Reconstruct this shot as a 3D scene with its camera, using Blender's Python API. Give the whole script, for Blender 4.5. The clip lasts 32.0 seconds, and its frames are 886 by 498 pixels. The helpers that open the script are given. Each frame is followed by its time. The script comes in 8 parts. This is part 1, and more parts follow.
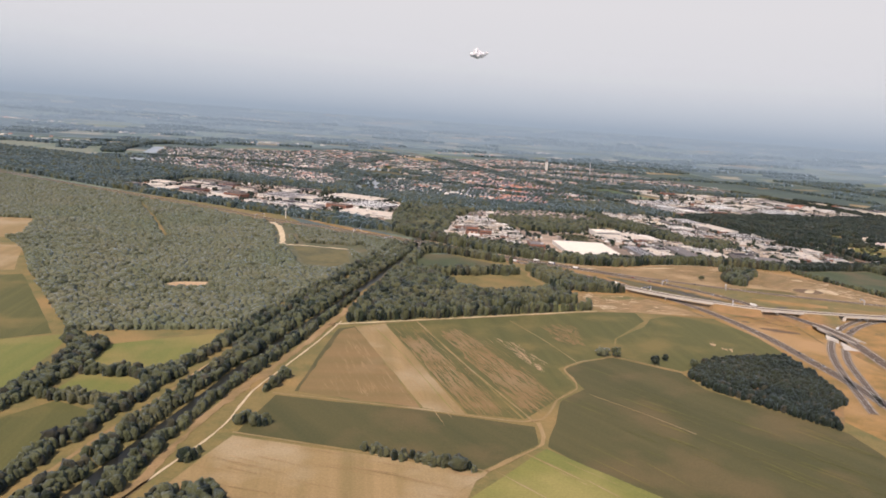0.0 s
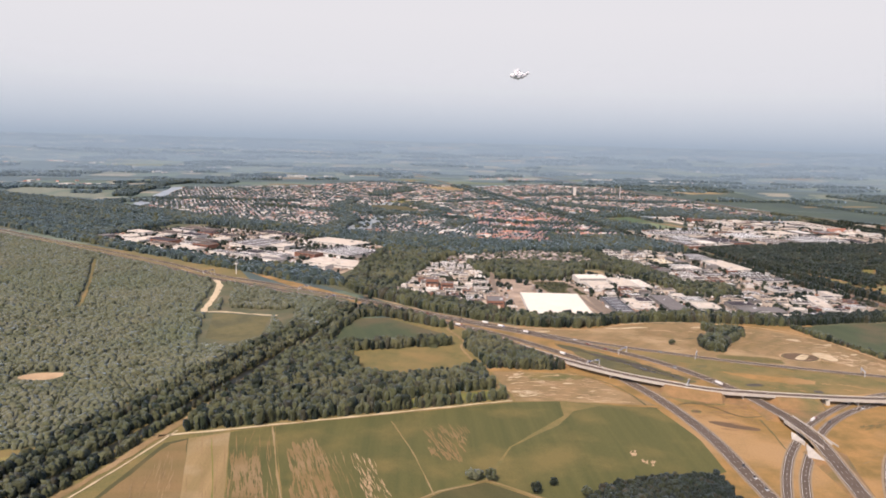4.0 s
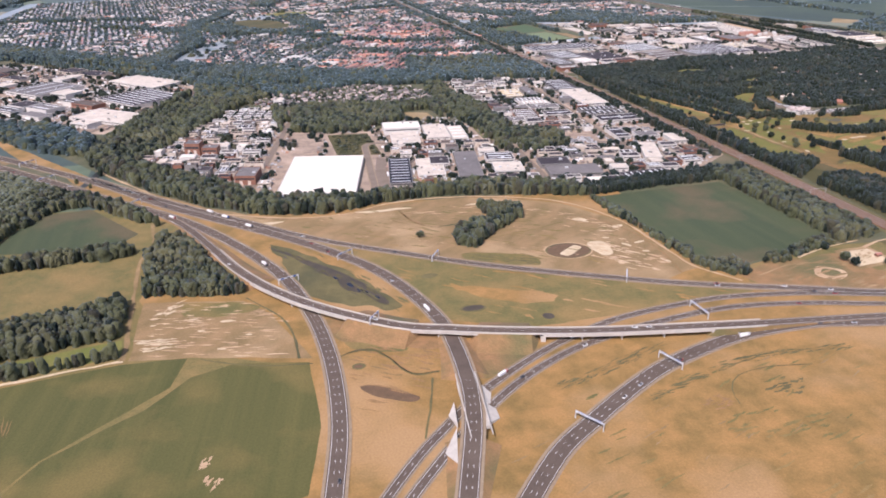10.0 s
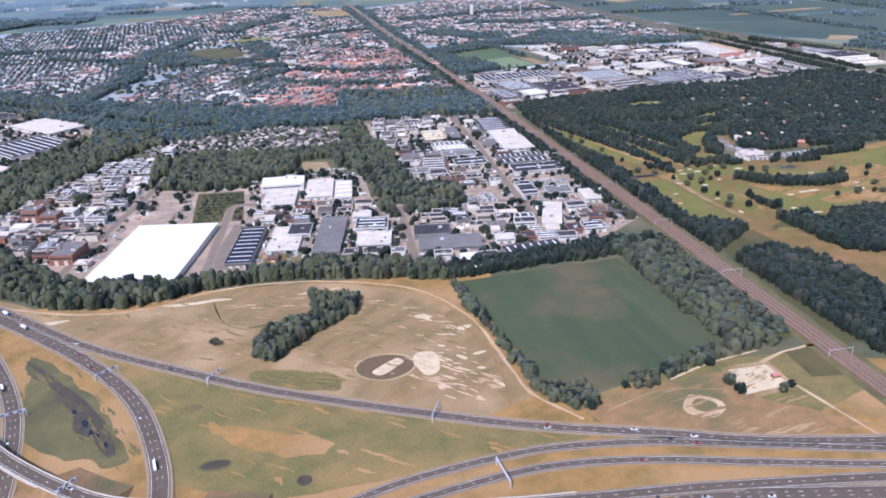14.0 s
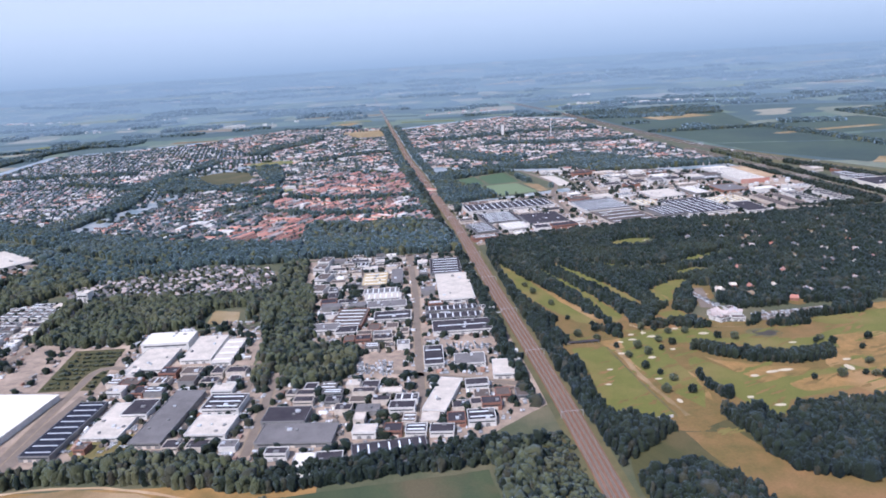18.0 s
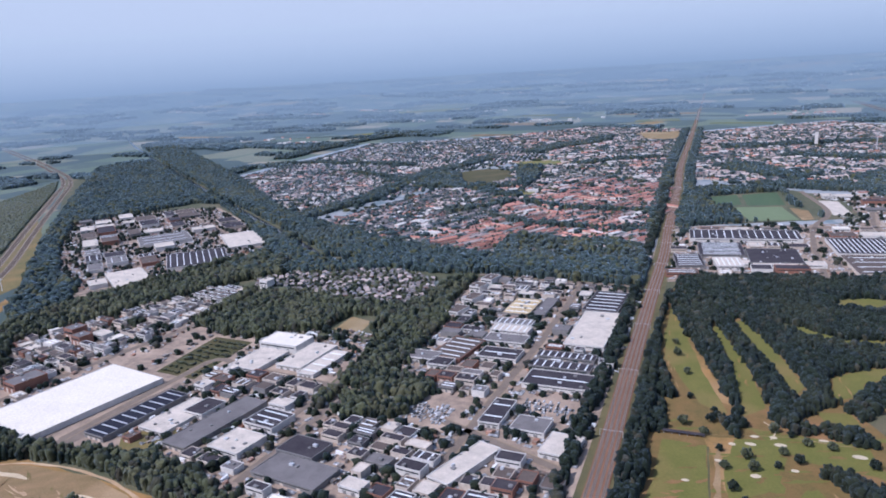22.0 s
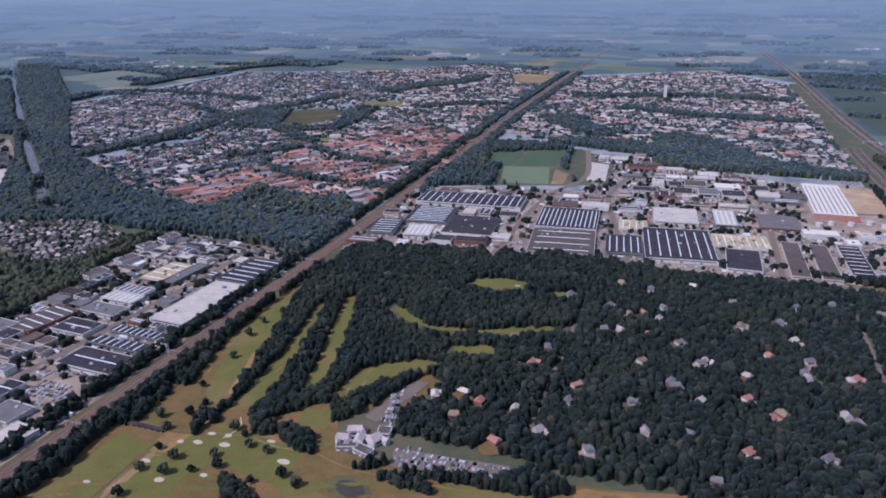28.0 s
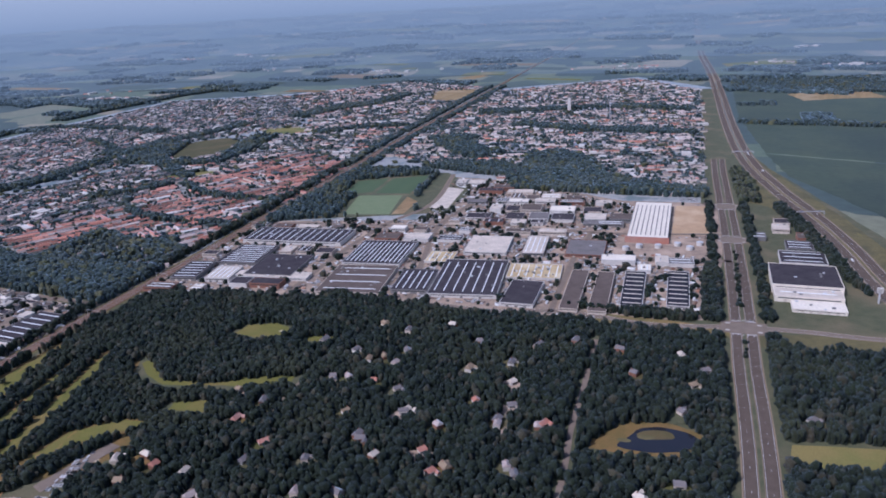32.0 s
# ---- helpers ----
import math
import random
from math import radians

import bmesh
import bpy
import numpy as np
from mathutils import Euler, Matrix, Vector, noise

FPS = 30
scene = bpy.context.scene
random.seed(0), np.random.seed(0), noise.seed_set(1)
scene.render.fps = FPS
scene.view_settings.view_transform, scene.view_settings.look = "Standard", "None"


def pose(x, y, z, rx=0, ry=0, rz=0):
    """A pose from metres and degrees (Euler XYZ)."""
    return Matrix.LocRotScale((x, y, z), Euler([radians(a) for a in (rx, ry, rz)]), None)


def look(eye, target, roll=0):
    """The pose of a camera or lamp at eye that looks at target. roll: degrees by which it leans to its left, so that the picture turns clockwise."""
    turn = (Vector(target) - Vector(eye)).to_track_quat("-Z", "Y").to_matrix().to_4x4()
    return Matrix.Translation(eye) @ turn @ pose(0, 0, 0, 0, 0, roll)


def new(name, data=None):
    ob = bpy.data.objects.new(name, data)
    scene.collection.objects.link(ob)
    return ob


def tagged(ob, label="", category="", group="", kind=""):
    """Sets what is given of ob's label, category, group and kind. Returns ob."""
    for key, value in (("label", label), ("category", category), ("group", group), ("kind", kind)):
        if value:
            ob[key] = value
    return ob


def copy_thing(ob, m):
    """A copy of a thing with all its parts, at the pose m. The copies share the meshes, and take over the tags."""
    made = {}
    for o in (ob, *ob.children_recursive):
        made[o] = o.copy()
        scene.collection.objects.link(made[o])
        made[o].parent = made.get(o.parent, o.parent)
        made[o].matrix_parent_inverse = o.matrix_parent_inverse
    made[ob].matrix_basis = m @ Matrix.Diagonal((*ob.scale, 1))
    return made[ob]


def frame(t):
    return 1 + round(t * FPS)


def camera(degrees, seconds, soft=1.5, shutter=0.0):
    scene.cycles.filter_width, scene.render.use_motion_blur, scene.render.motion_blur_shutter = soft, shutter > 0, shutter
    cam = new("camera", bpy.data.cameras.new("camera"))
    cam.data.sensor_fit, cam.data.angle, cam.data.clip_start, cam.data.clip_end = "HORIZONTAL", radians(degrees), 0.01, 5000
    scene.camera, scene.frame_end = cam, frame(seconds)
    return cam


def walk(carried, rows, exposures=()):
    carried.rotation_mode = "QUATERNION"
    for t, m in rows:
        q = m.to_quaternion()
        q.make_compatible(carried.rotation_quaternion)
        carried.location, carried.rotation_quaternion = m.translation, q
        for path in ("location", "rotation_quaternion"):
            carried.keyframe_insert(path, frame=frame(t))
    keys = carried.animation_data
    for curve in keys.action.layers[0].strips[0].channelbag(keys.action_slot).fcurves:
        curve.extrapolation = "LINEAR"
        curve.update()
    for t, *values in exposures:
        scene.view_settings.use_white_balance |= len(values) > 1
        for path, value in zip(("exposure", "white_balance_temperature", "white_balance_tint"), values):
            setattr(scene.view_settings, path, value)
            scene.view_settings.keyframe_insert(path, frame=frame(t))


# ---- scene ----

# ---------------------------------------------------------------- camera
cam = camera(61.8, 32.0, soft=1.8)
# seconds, x, y, z, yaw, pitch, lean
PATH = [
    (0, 20.98, -13.98, 90.12, -15.81, -9.83, 4.01),
    (0.5, 32.13, -8.84, 92.54, -16.85, -9.59, 5.10),
    (1, 43.35, -3.67, 94.97, -16.30, -10.53, 4.43),
    (1.5, 54.62, 1.53, 97.40, -16.79, -10.63, 4.91),
    (2, 65.94, 6.77, 99.81, -16.78, -9.80, 5.41),
    (2.5, 77.32, 12.04, 102.19, -14.11, -10.17, 3.57),
    (3, 88.74, 17.36, 104.52, -13.23, -10.42, 2.24),
    (3.5, 100.22, 22.72, 106.79, -12.17, -9.36, 1.91),
    (5.5, 146.57, 44.66, 115.13, -8.14, -7.98, 0.23),
    (6, 158.27, 50.29, 116.99, -10.05, -8.38, 0.28),
    (6.5, 170.02, 55.97, 118.76, -9.87, -8.66, 0.10),
    (7, 181.80, 61.71, 120.43, -10.14, -8.71, 1.64),
    (7.5, 193.62, 67.52, 121.99, -9.59, -9.99, 0.17),
    (8, 205.49, 73.39, 123.46, -12.24, -11.31, 0.80),
    (8.5, 217.40, 79.33, 124.82, -10.58, -15.32, -1.79),
    (9, 229.34, 85.33, 126.08, -11.71, -18.35, -1.66),
    (9.5, 241.33, 91.39, 127.24, -11.02, -21.69, -2.74),
    (10, 253.36, 97.53, 128.31, -12.82, -24.07, -0.62),
    (10.5, 265.42, 103.73, 129.28, -9.29, -24.03, -1.96),
    (11, 277.53, 109.99, 130.16, -10.59, -24.24, -0.69),
    (11.5, 289.68, 116.32, 130.96, -10.34, -27.93, -1.20),
    (12, 301.87, 122.72, 131.67, -10.44, -27.19, -1.78),
    (12.5, 314.10, 129.18, 132.32, -8.79, -26.54, -3.33),
    (13, 326.38, 135.71, 132.89, -8.36, -24.76, -2.90),
    (13.5, 338.70, 142.30, 133.40, -10.31, -23.27, -1.77),
    (15.5, 388.43, 169.25, 134.97, -8.64, -23.20, -3.88),
    (16, 400.99, 176.12, 135.28, -9.24, -24.77, -3.87),
    (16.5, 413.59, 183.05, 135.57, -7.01, -16.54, -1.98),
    (17, 426.25, 190.03, 135.85, -6.99, -15.73, -1.84),
    (17.5, 438.97, 197.05, 136.13, -4.83, -15.33, -2.27),
    (18, 451.74, 204.11, 136.42, -3.84, -14.66, -3.32),
    (18.5, 464.57, 211.20, 136.72, 2.58, -9.79, -4.99),
    (19, 477.47, 218.34, 137.04, 6.12, -9.32, -9.60),
    (19.5, 490.43, 225.50, 137.40, 10.92, -7.86, -10.74),
    (20, 503.45, 232.69, 137.78, 10.35, -10.33, -8.84),
    (20.5, 516.54, 239.90, 138.22, 13.58, -11.48, -8.67),
    (21, 529.71, 247.13, 138.70, 19.07, -11.09, -5.49),
    (21.5, 542.95, 254.36, 139.24, 19.03, -13.47, -4.67),
    (22, 556.27, 261.61, 139.84, 22.79, -13.87, -3.38),
    (22.5, 569.66, 268.86, 140.51, 28.04, -11.31, -5.23),
    (23, 583.15, 276.10, 141.25, 25.60, -11.64, -4.55),
    (23.5, 596.72, 283.33, 142.07, 23.84, -10.73, -4.53),
    (24, 610.38, 290.54, 142.96, 23.63, -11.87, -6.90),
    (24.5, 624.14, 297.73, 143.95, 22.83, -14.71, -4.37),
    (25, 637.99, 304.89, 145.02, 21.60, -19.59, -3.49),
    (25.5, 651.95, 312.02, 146.17, 23.13, -20.52, -5.76),
    (26, 666.02, 319.09, 147.42, 22.33, -23.24, -4.38),
    (26.5, 680.19, 326.12, 148.75, 18.08, -22.18, -5.54),
    (28.5, 738.10, 353.55, 154.93, 21.38, -19.06, 0.33),
    (29, 752.90, 360.20, 156.67, 21.54, -18.23, 0.29),
    (29.5, 767.83, 366.75, 158.48, 21.85, -16.47, -0.32),
    (30, 782.92, 373.18, 160.35, 21.16, -14.69, 0.77),
    (30.5, 798.15, 379.49, 162.26, 21.85, -13.25, -0.44),
    (31, 813.54, 385.68, 164.22, 22.21, -16.07, -2.04),
    (31.5, 829.09, 391.72, 166.20, 22.00, -19.09, -2.22),
    (32, 844.80, 397.61, 168.20, 21.04, -19.14, -3.30),
]
EXPOSURE = [(0.0, 0.3, 7300, 21), (7.0, 0.48, 7250, 24), (8.0, 0.48, 7300, 27), (10.0, 0.48, 6350, 25), (11.5, 0.5, 5750, 22), (13.5, 0.54, 5500, 22), (16.0, 0.3, 5400, 22), (18.0, 0.42, 5550, 20), (19.5, 0.05, 5550, 19), (21.2, 0.0, 5500, 21), (22.2, 0.14, 5450, 22), (23.0, -0.4, 5400, 24), (24.0, -0.54, 5350, 27), (26.0, -0.42, 5450, 30), (29.0, -0.22, 5350, 27), (30.0, -0.32, 5400, 26), (31.0, -0.38, 5400, 26), (32.0, -0.2, 5400, 26)]
walk(cam, [(t, pose(x, y, z, 0, 0, yaw) @ pose(0, 0, 0, 90 + pitch, 0, 0) @ pose(0, 0, 0, 0, 0, lean)) for t, x, y, z, yaw, pitch, lean in PATH], EXPOSURE)

# ---------------------------------------------------------------- light
SUN = Vector((-0.42, -0.55, 0.80)).normalized()
world = bpy.data.worlds.new("summer_sky")
scene.world = world
world.use_nodes = True
wn = world.node_tree.nodes
sky = wn.new("ShaderNodeTexSky")
sky.sky_type = "NISHITA"
sky.sun_disc = False
sky.sun_elevation = math.asin(SUN.z)
sky.sun_rotation = math.atan2(SUN.x, SUN.y)
sky.air_density, sky.dust_density, sky.ozone_density = 1.2, 1.6, 1.5
world.node_tree.links.new(sky.outputs[0], wn["Background"].inputs[0])
wn["Background"].inputs[1].default_value = 0.12
sun_data = bpy.data.lights.new("sun", "SUN")
sun_data.energy, sun_data.angle, sun_data.color = 3.7, radians(0.6), (1.0, 0.95, 0.87)
sun_ob = new("sun", sun_data)
sun_ob.matrix_world = look((0, 0, 900), Vector((0, 0, 900)) - SUN)


# ---------------------------------------------------------------- materials
def material(name, a, b, size=8.0, rough=0.85, c=None, fine=0.6, bump=0.0, stretch=None, angle=0.0, island=0.0, sheen=0.05, mix=0.5, bump_size=1.0, metal=0.0, spec=0.3, spread=0.35, gritty=0.28):
    """Two tones mixed by a coarse noise, a third by a wide one, fine grain, and a tone that differs from piece to piece."""
    m = bpy.data.materials.new(name)
    m.use_nodes = True
    n, l = m.node_tree.nodes, m.node_tree.links
    p = n["Principled BSDF"]
    geo = n.new("ShaderNodeNewGeometry")
    at = geo.outputs["Position"]
    if stretch:
        turn = n.new("ShaderNodeMapping")
        turn.vector_type = "TEXTURE"
        turn.inputs["Rotation"].default_value = (0, 0, radians(angle))
        turn.inputs["Scale"].default_value = (*stretch, 1)
        l.new(at, turn.inputs["Vector"])
        along = turn.outputs[0]
    else:
        along = at
    coarse = n.new("ShaderNodeTexNoise")
    coarse.inputs["Scale"].default_value = 1 / size
    coarse.inputs["Detail"].default_value = 6
    coarse.inputs["Roughness"].default_value = 0.62
    l.new(along, coarse.inputs["Vector"])
    ramp = n.new("ShaderNodeMapRange")
    ramp.inputs["From Min"].default_value, ramp.inputs["From Max"].default_value = mix - spread / 2, mix + spread / 2
    l.new(coarse.outputs[0], ramp.inputs["Value"])
    tone = n.new("ShaderNodeMix")
    tone.data_type = "RGBA"
    tone.inputs[6].default_value, tone.inputs[7].default_value = (*a, 1), (*b, 1)
    l.new(ramp.outputs[0], tone.inputs[0])
    out = tone.outputs[2]
    if c:
        wide = n.new("ShaderNodeTexNoise")
        wide.inputs["Scale"].default_value = 1 / (size * 4.5)
        wide.inputs["Detail"].default_value = 5
        l.new(at, wide.inputs["Vector"])
        cut = n.new("ShaderNodeMapRange")
        cut.inputs["From Min"].default_value, cut.inputs["From Max"].default_value = 0.5, 0.66
        l.new(wide.outputs[0], cut.inputs["Value"])
        third = n.new("ShaderNodeMix")
        third.data_type = "RGBA"
        third.inputs[7].default_value = (*c, 1)
        l.new(cut.outputs[0], third.inputs[0])
        l.new(out, third.inputs[6])
        out = third.outputs[2]
    grain = n.new("ShaderNodeTexNoise")
    grain.inputs["Scale"].default_value = 1 / fine
    grain.inputs["Detail"].default_value = 4
    l.new(at, grain.inputs["Vector"])
    lift = n.new("ShaderNodeMapRange")
    lift.inputs["To Min"].default_value, lift.inputs["To Max"].default_value = 1 - gritty, 1 + gritty
    l.new(grain.outputs[0], lift.inputs["Value"])
    value = lift.outputs[0]
    if island:
        each = n.new("ShaderNodeMapRange")
        each.inputs["To Min"].default_value, each.inputs["To Max"].default_value = 1 - island, 1 + island
        l.new(geo.outputs["Random Per Island"], each.inputs["Value"])
        both = n.new("ShaderNodeMath")
        both.operation = "MULTIPLY"
        l.new(each.outputs[0], both.inputs[0])
        l.new(value, both.inputs[1])
        value = both.outputs[0]
    hue = n.new("ShaderNodeHueSaturation")
    l.new(value, hue.inputs["Value"])
    l.new(out, hue.inputs["Color"])
    l.new(hue.outputs[0], p.inputs["Base Color"])
    p.inputs["Roughness"].default_value = rough
    p.inputs["Metallic"].default_value = metal
    p.inputs["Specular IOR Level"].default_value = spec
    # Bluish sheen imitates haze: it pales surfaces seen at a low angle.
    p.inputs["Sheen Weight"].default_value = sheen
    p.inputs["Sheen Roughness"].default_value = 0.35
    p.inputs["Sheen Tint"].default_value = (0.55, 0.76, 1.0, 1)
    if bump:
        rise = n.new("ShaderNodeTexNoise")
        rise.inputs["Scale"].default_value = 1 / bump_size
        rise.inputs["Detail"].default_value = 4
        l.new(at, rise.inputs["Vector"])
        b_node = n.new("ShaderNodeBump")
        b_node.inputs["Distance"].default_value = bump
        l.new(rise.outputs[0], b_node.inputs["Height"])
        l.new(b_node.outputs[0], p.inputs["Normal"])
    return m


LEAF = material("leaf_canopy", (0.054, 0.063, 0.032), (0.084, 0.090, 0.045), 7, 0.7, (0.098, 0.097, 0.050), 0.35, 0.8, island=0.28, bump_size=0.5, sheen=0.15, spec=0.15, gritty=0.5)
# Bluer copy of the leaf canopy: distance haze painted into colour and sheen.
LEAF_BELT = material("haze_blue_canopy", (0.027, 0.043, 0.041), (0.041, 0.059, 0.052), 14, 0.75, (0.051, 0.065, 0.053), 0.6, 0.5, island=0.26, bump_size=0.6, sheen=0.4, spec=0.12, gritty=0.4)
LEAF_DARK = material("pine_canopy", (0.013, 0.019, 0.015), (0.023, 0.032, 0.019), 9, 0.75, (0.032, 0.038, 0.022), 0.35, 0.9, island=0.24, bump_size=0.5, sheen=0.12, spec=0.08, gritty=0.5)
LEAF_PINE = material("brown_pine_canopy", (0.029, 0.030, 0.018), (0.045, 0.043, 0.024), 8, 0.75, (0.048, 0.043, 0.026), 0.35, 0.8, island=0.35, bump_size=0.5, sheen=0.12, gritty=0.5)
LEAF_OLIVE = material("olive_canopy", (0.088, 0.098, 0.054), (0.118, 0.116, 0.070), 34, 0.75, (0.078, 0.092, 0.046), 0.8, 0.3, island=0.10, bump_size=0.8, sheen=0.35, gritty=0.2)


def far_land():
    """Farmland far off: an irregular patchwork of woods, pastures and ripe fields."""
    m = bpy.data.materials.new("far_farmland")
    m.use_nodes = True
    n, l = m.node_tree.nodes, m.node_tree.links
    p = n["Principled BSDF"]
    geo = n.new("ShaderNodeNewGeometry")
    warp = n.new("ShaderNodeTexNoise")
    warp.inputs["Scale"].default_value = 0.004
    l.new(geo.outputs["Position"], warp.inputs["Vector"])
    push = n.new("ShaderNodeVectorMath")
    push.operation = "MULTIPLY_ADD"
    push.inputs[1].default_value = (90, 90, 0)
    l.new(warp.outputs["Color"], push.inputs[0])
    l.new(geo.outputs["Position"], push.inputs[2])
    cell = n.new("ShaderNodeTexVoronoi")
    cell.distance = "CHEBYCHEV"
    cell.inputs["Scale"].default_value = 1 / 95
    l.new(push.outputs[0], cell.inputs["Vector"])
    pick = n.new("ShaderNodeSeparateColor")
    l.new(cell.outputs["Color"], pick.inputs[0])
    ramp = n.new("ShaderNodeValToRGB")
    ramp.color_ramp.interpolation = "CONSTANT"
    tones = ((0.0, (0.040, 0.062, 0.048)), (0.34, (0.055, 0.078, 0.052)), (0.50, (0.085, 0.116, 0.064)), (0.66, (0.115, 0.140, 0.076)), (0.80, (0.150, 0.155, 0.092)), (0.91, (0.260, 0.225, 0.145)))
    for k, (at, col) in enumerate(tones):
        e = ramp.color_ramp.elements[k] if k < 2 else ramp.color_ramp.elements.new(at)
        e.position, e.color = at, (*col, 1)
    l.new(pick.outputs[0], ramp.inputs[0])
    grain = n.new("ShaderNodeTexNoise")
    grain.inputs["Scale"].default_value = 0.09
    grain.inputs["Detail"].default_value = 7
    l.new(geo.outputs["Position"], grain.inputs["Vector"])
    lift = n.new("ShaderNodeMapRange")
    lift.inputs["To Min"].default_value, lift.inputs["To Max"].default_value = 0.5, 1.5
    l.new(grain.outputs[0], lift.inputs["Value"])
    hue = n.new("ShaderNodeHueSaturation")
    l.new(lift.outputs[0], hue.inputs["Value"])
    l.new(ramp.outputs[0], hue.inputs["Color"])
    l.new(hue.outputs[0], p.inputs["Base Color"])
    p.inputs["Roughness"].default_value = 0.9
    # Blue sheen put on the far fields in place of haze.
    p.inputs["Sheen Weight"].default_value = 0.22
    p.inputs["Sheen Roughness"].default_value = 0.35
    p.inputs["Sheen Tint"].default_value = (0.55, 0.76, 1.0, 1)
    return m


FARMLAND = far_land()
# Far tree canopy with distance haze painted into its pale blue base colour.
LEAF_FAR = material("haze_tinted_canopy", (0.038, 0.064, 0.070), (0.054, 0.082, 0.084), 20, 0.8, (0.072, 0.096, 0.088), 2.0, 0.4, island=0.3, bump_size=1.5, sheen=0.5)
BARK = material("bark", (0.10, 0.075, 0.05), (0.16, 0.12, 0.08), 0.5, 0.9)
LAND = material("far_meadow", (0.042, 0.062, 0.040), (0.062, 0.080, 0.046), 40, 0.9, (0.036, 0.052, 0.036), 6, sheen=0.12)
SCRUB = material("scrub_floor", (0.068, 0.078, 0.040), (0.102, 0.100, 0.054), 6, 0.9, (0.14, 0.118, 0.068), 0.7, 0.2, sheen=0.06)
DRY = material("dry_grass", (0.330, 0.186, 0.066), (0.190, 0.124, 0.041), 11, 0.95, (0.350, 0.215, 0.100), 0.6, 0.15, spread=0.26)
DRY_RED = material("rusty_dry_grass", (0.300, 0.168, 0.078), (0.195, 0.125, 0.056), 5, 0.95, (0.130, 0.115, 0.050), 0.5, 0.3)
DRY_GREEN = material("dry_meadow", (0.205, 0.148, 0.056), (0.115, 0.110, 0.040), 9, 0.95, (0.25, 0.165, 0.065), 0.9, 0.15)
DUNE = material("sandy_heath", (0.285, 0.185, 0.092), (0.180, 0.128, 0.058), 7, 0.95, (0.355, 0.245, 0.135), 0.6, 0.2, stretch=(2.2, 1), angle=35)
SAND = material("pale_sand", (0.58, 0.47, 0.32), (0.46, 0.36, 0.23), 5, 0.95, None, 0.5)
BUNKER = material("bunker_sand", (0.58, 0.49, 0.35), (0.48, 0.40, 0.28), 3, 0.95, None, 0.4)
CROP = material("green_crop", (0.068, 0.072, 0.022), (0.108, 0.100, 0.032), 6, 0.9, (0.150, 0.118, 0.040), 0.6, 0.1, (40, 1.2), 82)
CROP_DARK = material("dark_crop", (0.058, 0.058, 0.021), (0.086, 0.076, 0.029), 6, 0.9, (0.110, 0.084, 0.036), 0.6, 0.1, (40, 1.5), 112)
CROP_LIME = material("lime_crop", (0.108, 0.130, 0.033), (0.164, 0.160, 0.045), 8, 0.9, (0.218, 0.175, 0.060), 0.7, 0.1, (30, 1.5), 75)
CROP_BLUE = material("potato_crop", (0.044, 0.062, 0.030), (0.066, 0.080, 0.037), 7, 0.9, (0.105, 0.086, 0.046), 0.7, 0.1, (30, 1.6), 95)
STUBBLE = material("stubble", (0.300, 0.205, 0.098), (0.205, 0.148, 0.064), 7, 0.95, (0.32, 0.245, 0.145), 0.6, 0.1, (50, 1.0), 82)
STUBBLE_GREEN = material("thin_crop", (0.225, 0.140, 0.064), (0.155, 0.116, 0.046), 8, 0.95, (0.240, 0.165, 0.085), 0.6, 0.1, (30, 1.6), 172)
YELLOW = material("yellow_crop", (0.20, 0.185, 0.048), (0.120, 0.135, 0.038), 7, 0.95, (0.24, 0.21, 0.07), 0.6, 0.1, (50, 1.4), 130)
FAIRWAY = material("mown_fairway", (0.122, 0.124, 0.026), (0.155, 0.142, 0.034), 8, 0.9, (0.195, 0.150, 0.048), 0.7, 0.05)
ROUGH_GRASS = material("golf_rough", (0.130, 0.098, 0.030), (0.205, 0.122, 0.044), 7, 0.95, (0.255, 0.140, 0.060), 0.8, 0.1)
WATER = material("canal_water", (0.018, 0.019, 0.016), (0.023, 0.024, 0.019), 20, 0.3, None, 3, 0.02, bump_size=0.6, spec=0.15, sheen=0.0)
PEAT = material("brown_peat", (0.150, 0.092, 0.052), (0.105, 0.068, 0.040), 3, 0.9, None, 0.4, 0.1)
POOL = material("open_pool", (0.016, 0.017, 0.022), (0.022, 0.022, 0.028), 6, 0.12, None, 1.0, 0.02, bump_size=0.4, spec=0.5, sheen=0.0)
BOG = material("dark_bog", (0.050, 0.042, 0.032), (0.078, 0.062, 0.042), 4, 0.6, None, 0.5)
REED = material("marsh_grass", (0.102, 0.092, 0.040), (0.150, 0.124, 0.054), 5, 0.95, (0.080, 0.078, 0.038), 0.5, 0.2)
ASPHALT = material("asphalt", (0.096, 0.074, 0.060), (0.125, 0.097, 0.078), 6, 0.9, None, 0.4, sheen=0.02, spec=0.1)
ASPHALT_OLD = material("worn_asphalt", (0.165, 0.128, 0.100), (0.215, 0.168, 0.132), 6, 0.9, None, 0.5)
PAVED = material("paved_yard", (0.369, 0.276, 0.205), (0.211, 0.162, 0.125), 5, 0.92, (0.432, 0.327, 0.246), 0.6, sheen=0.1, spec=0.2)
# High sheen here lays a blue haze veil over the town ground.
TOWN_FLOOR = material("gardens_and_streets", (0.215, 0.215, 0.175), (0.400, 0.360, 0.320), 4, 0.9, (0.105, 0.128, 0.098), 0.6, sheen=0.85)
PAINT = material("road_paint", (0.72, 0.71, 0.68), (0.60, 0.59, 0.56), 2, 0.7, None, 0.3)
BALLAST_DARK = material("oily_ballast", (0.145, 0.104, 0.075), (0.188, 0.134, 0.097), 3, 0.95, None, 0.4, sheen=0.05)
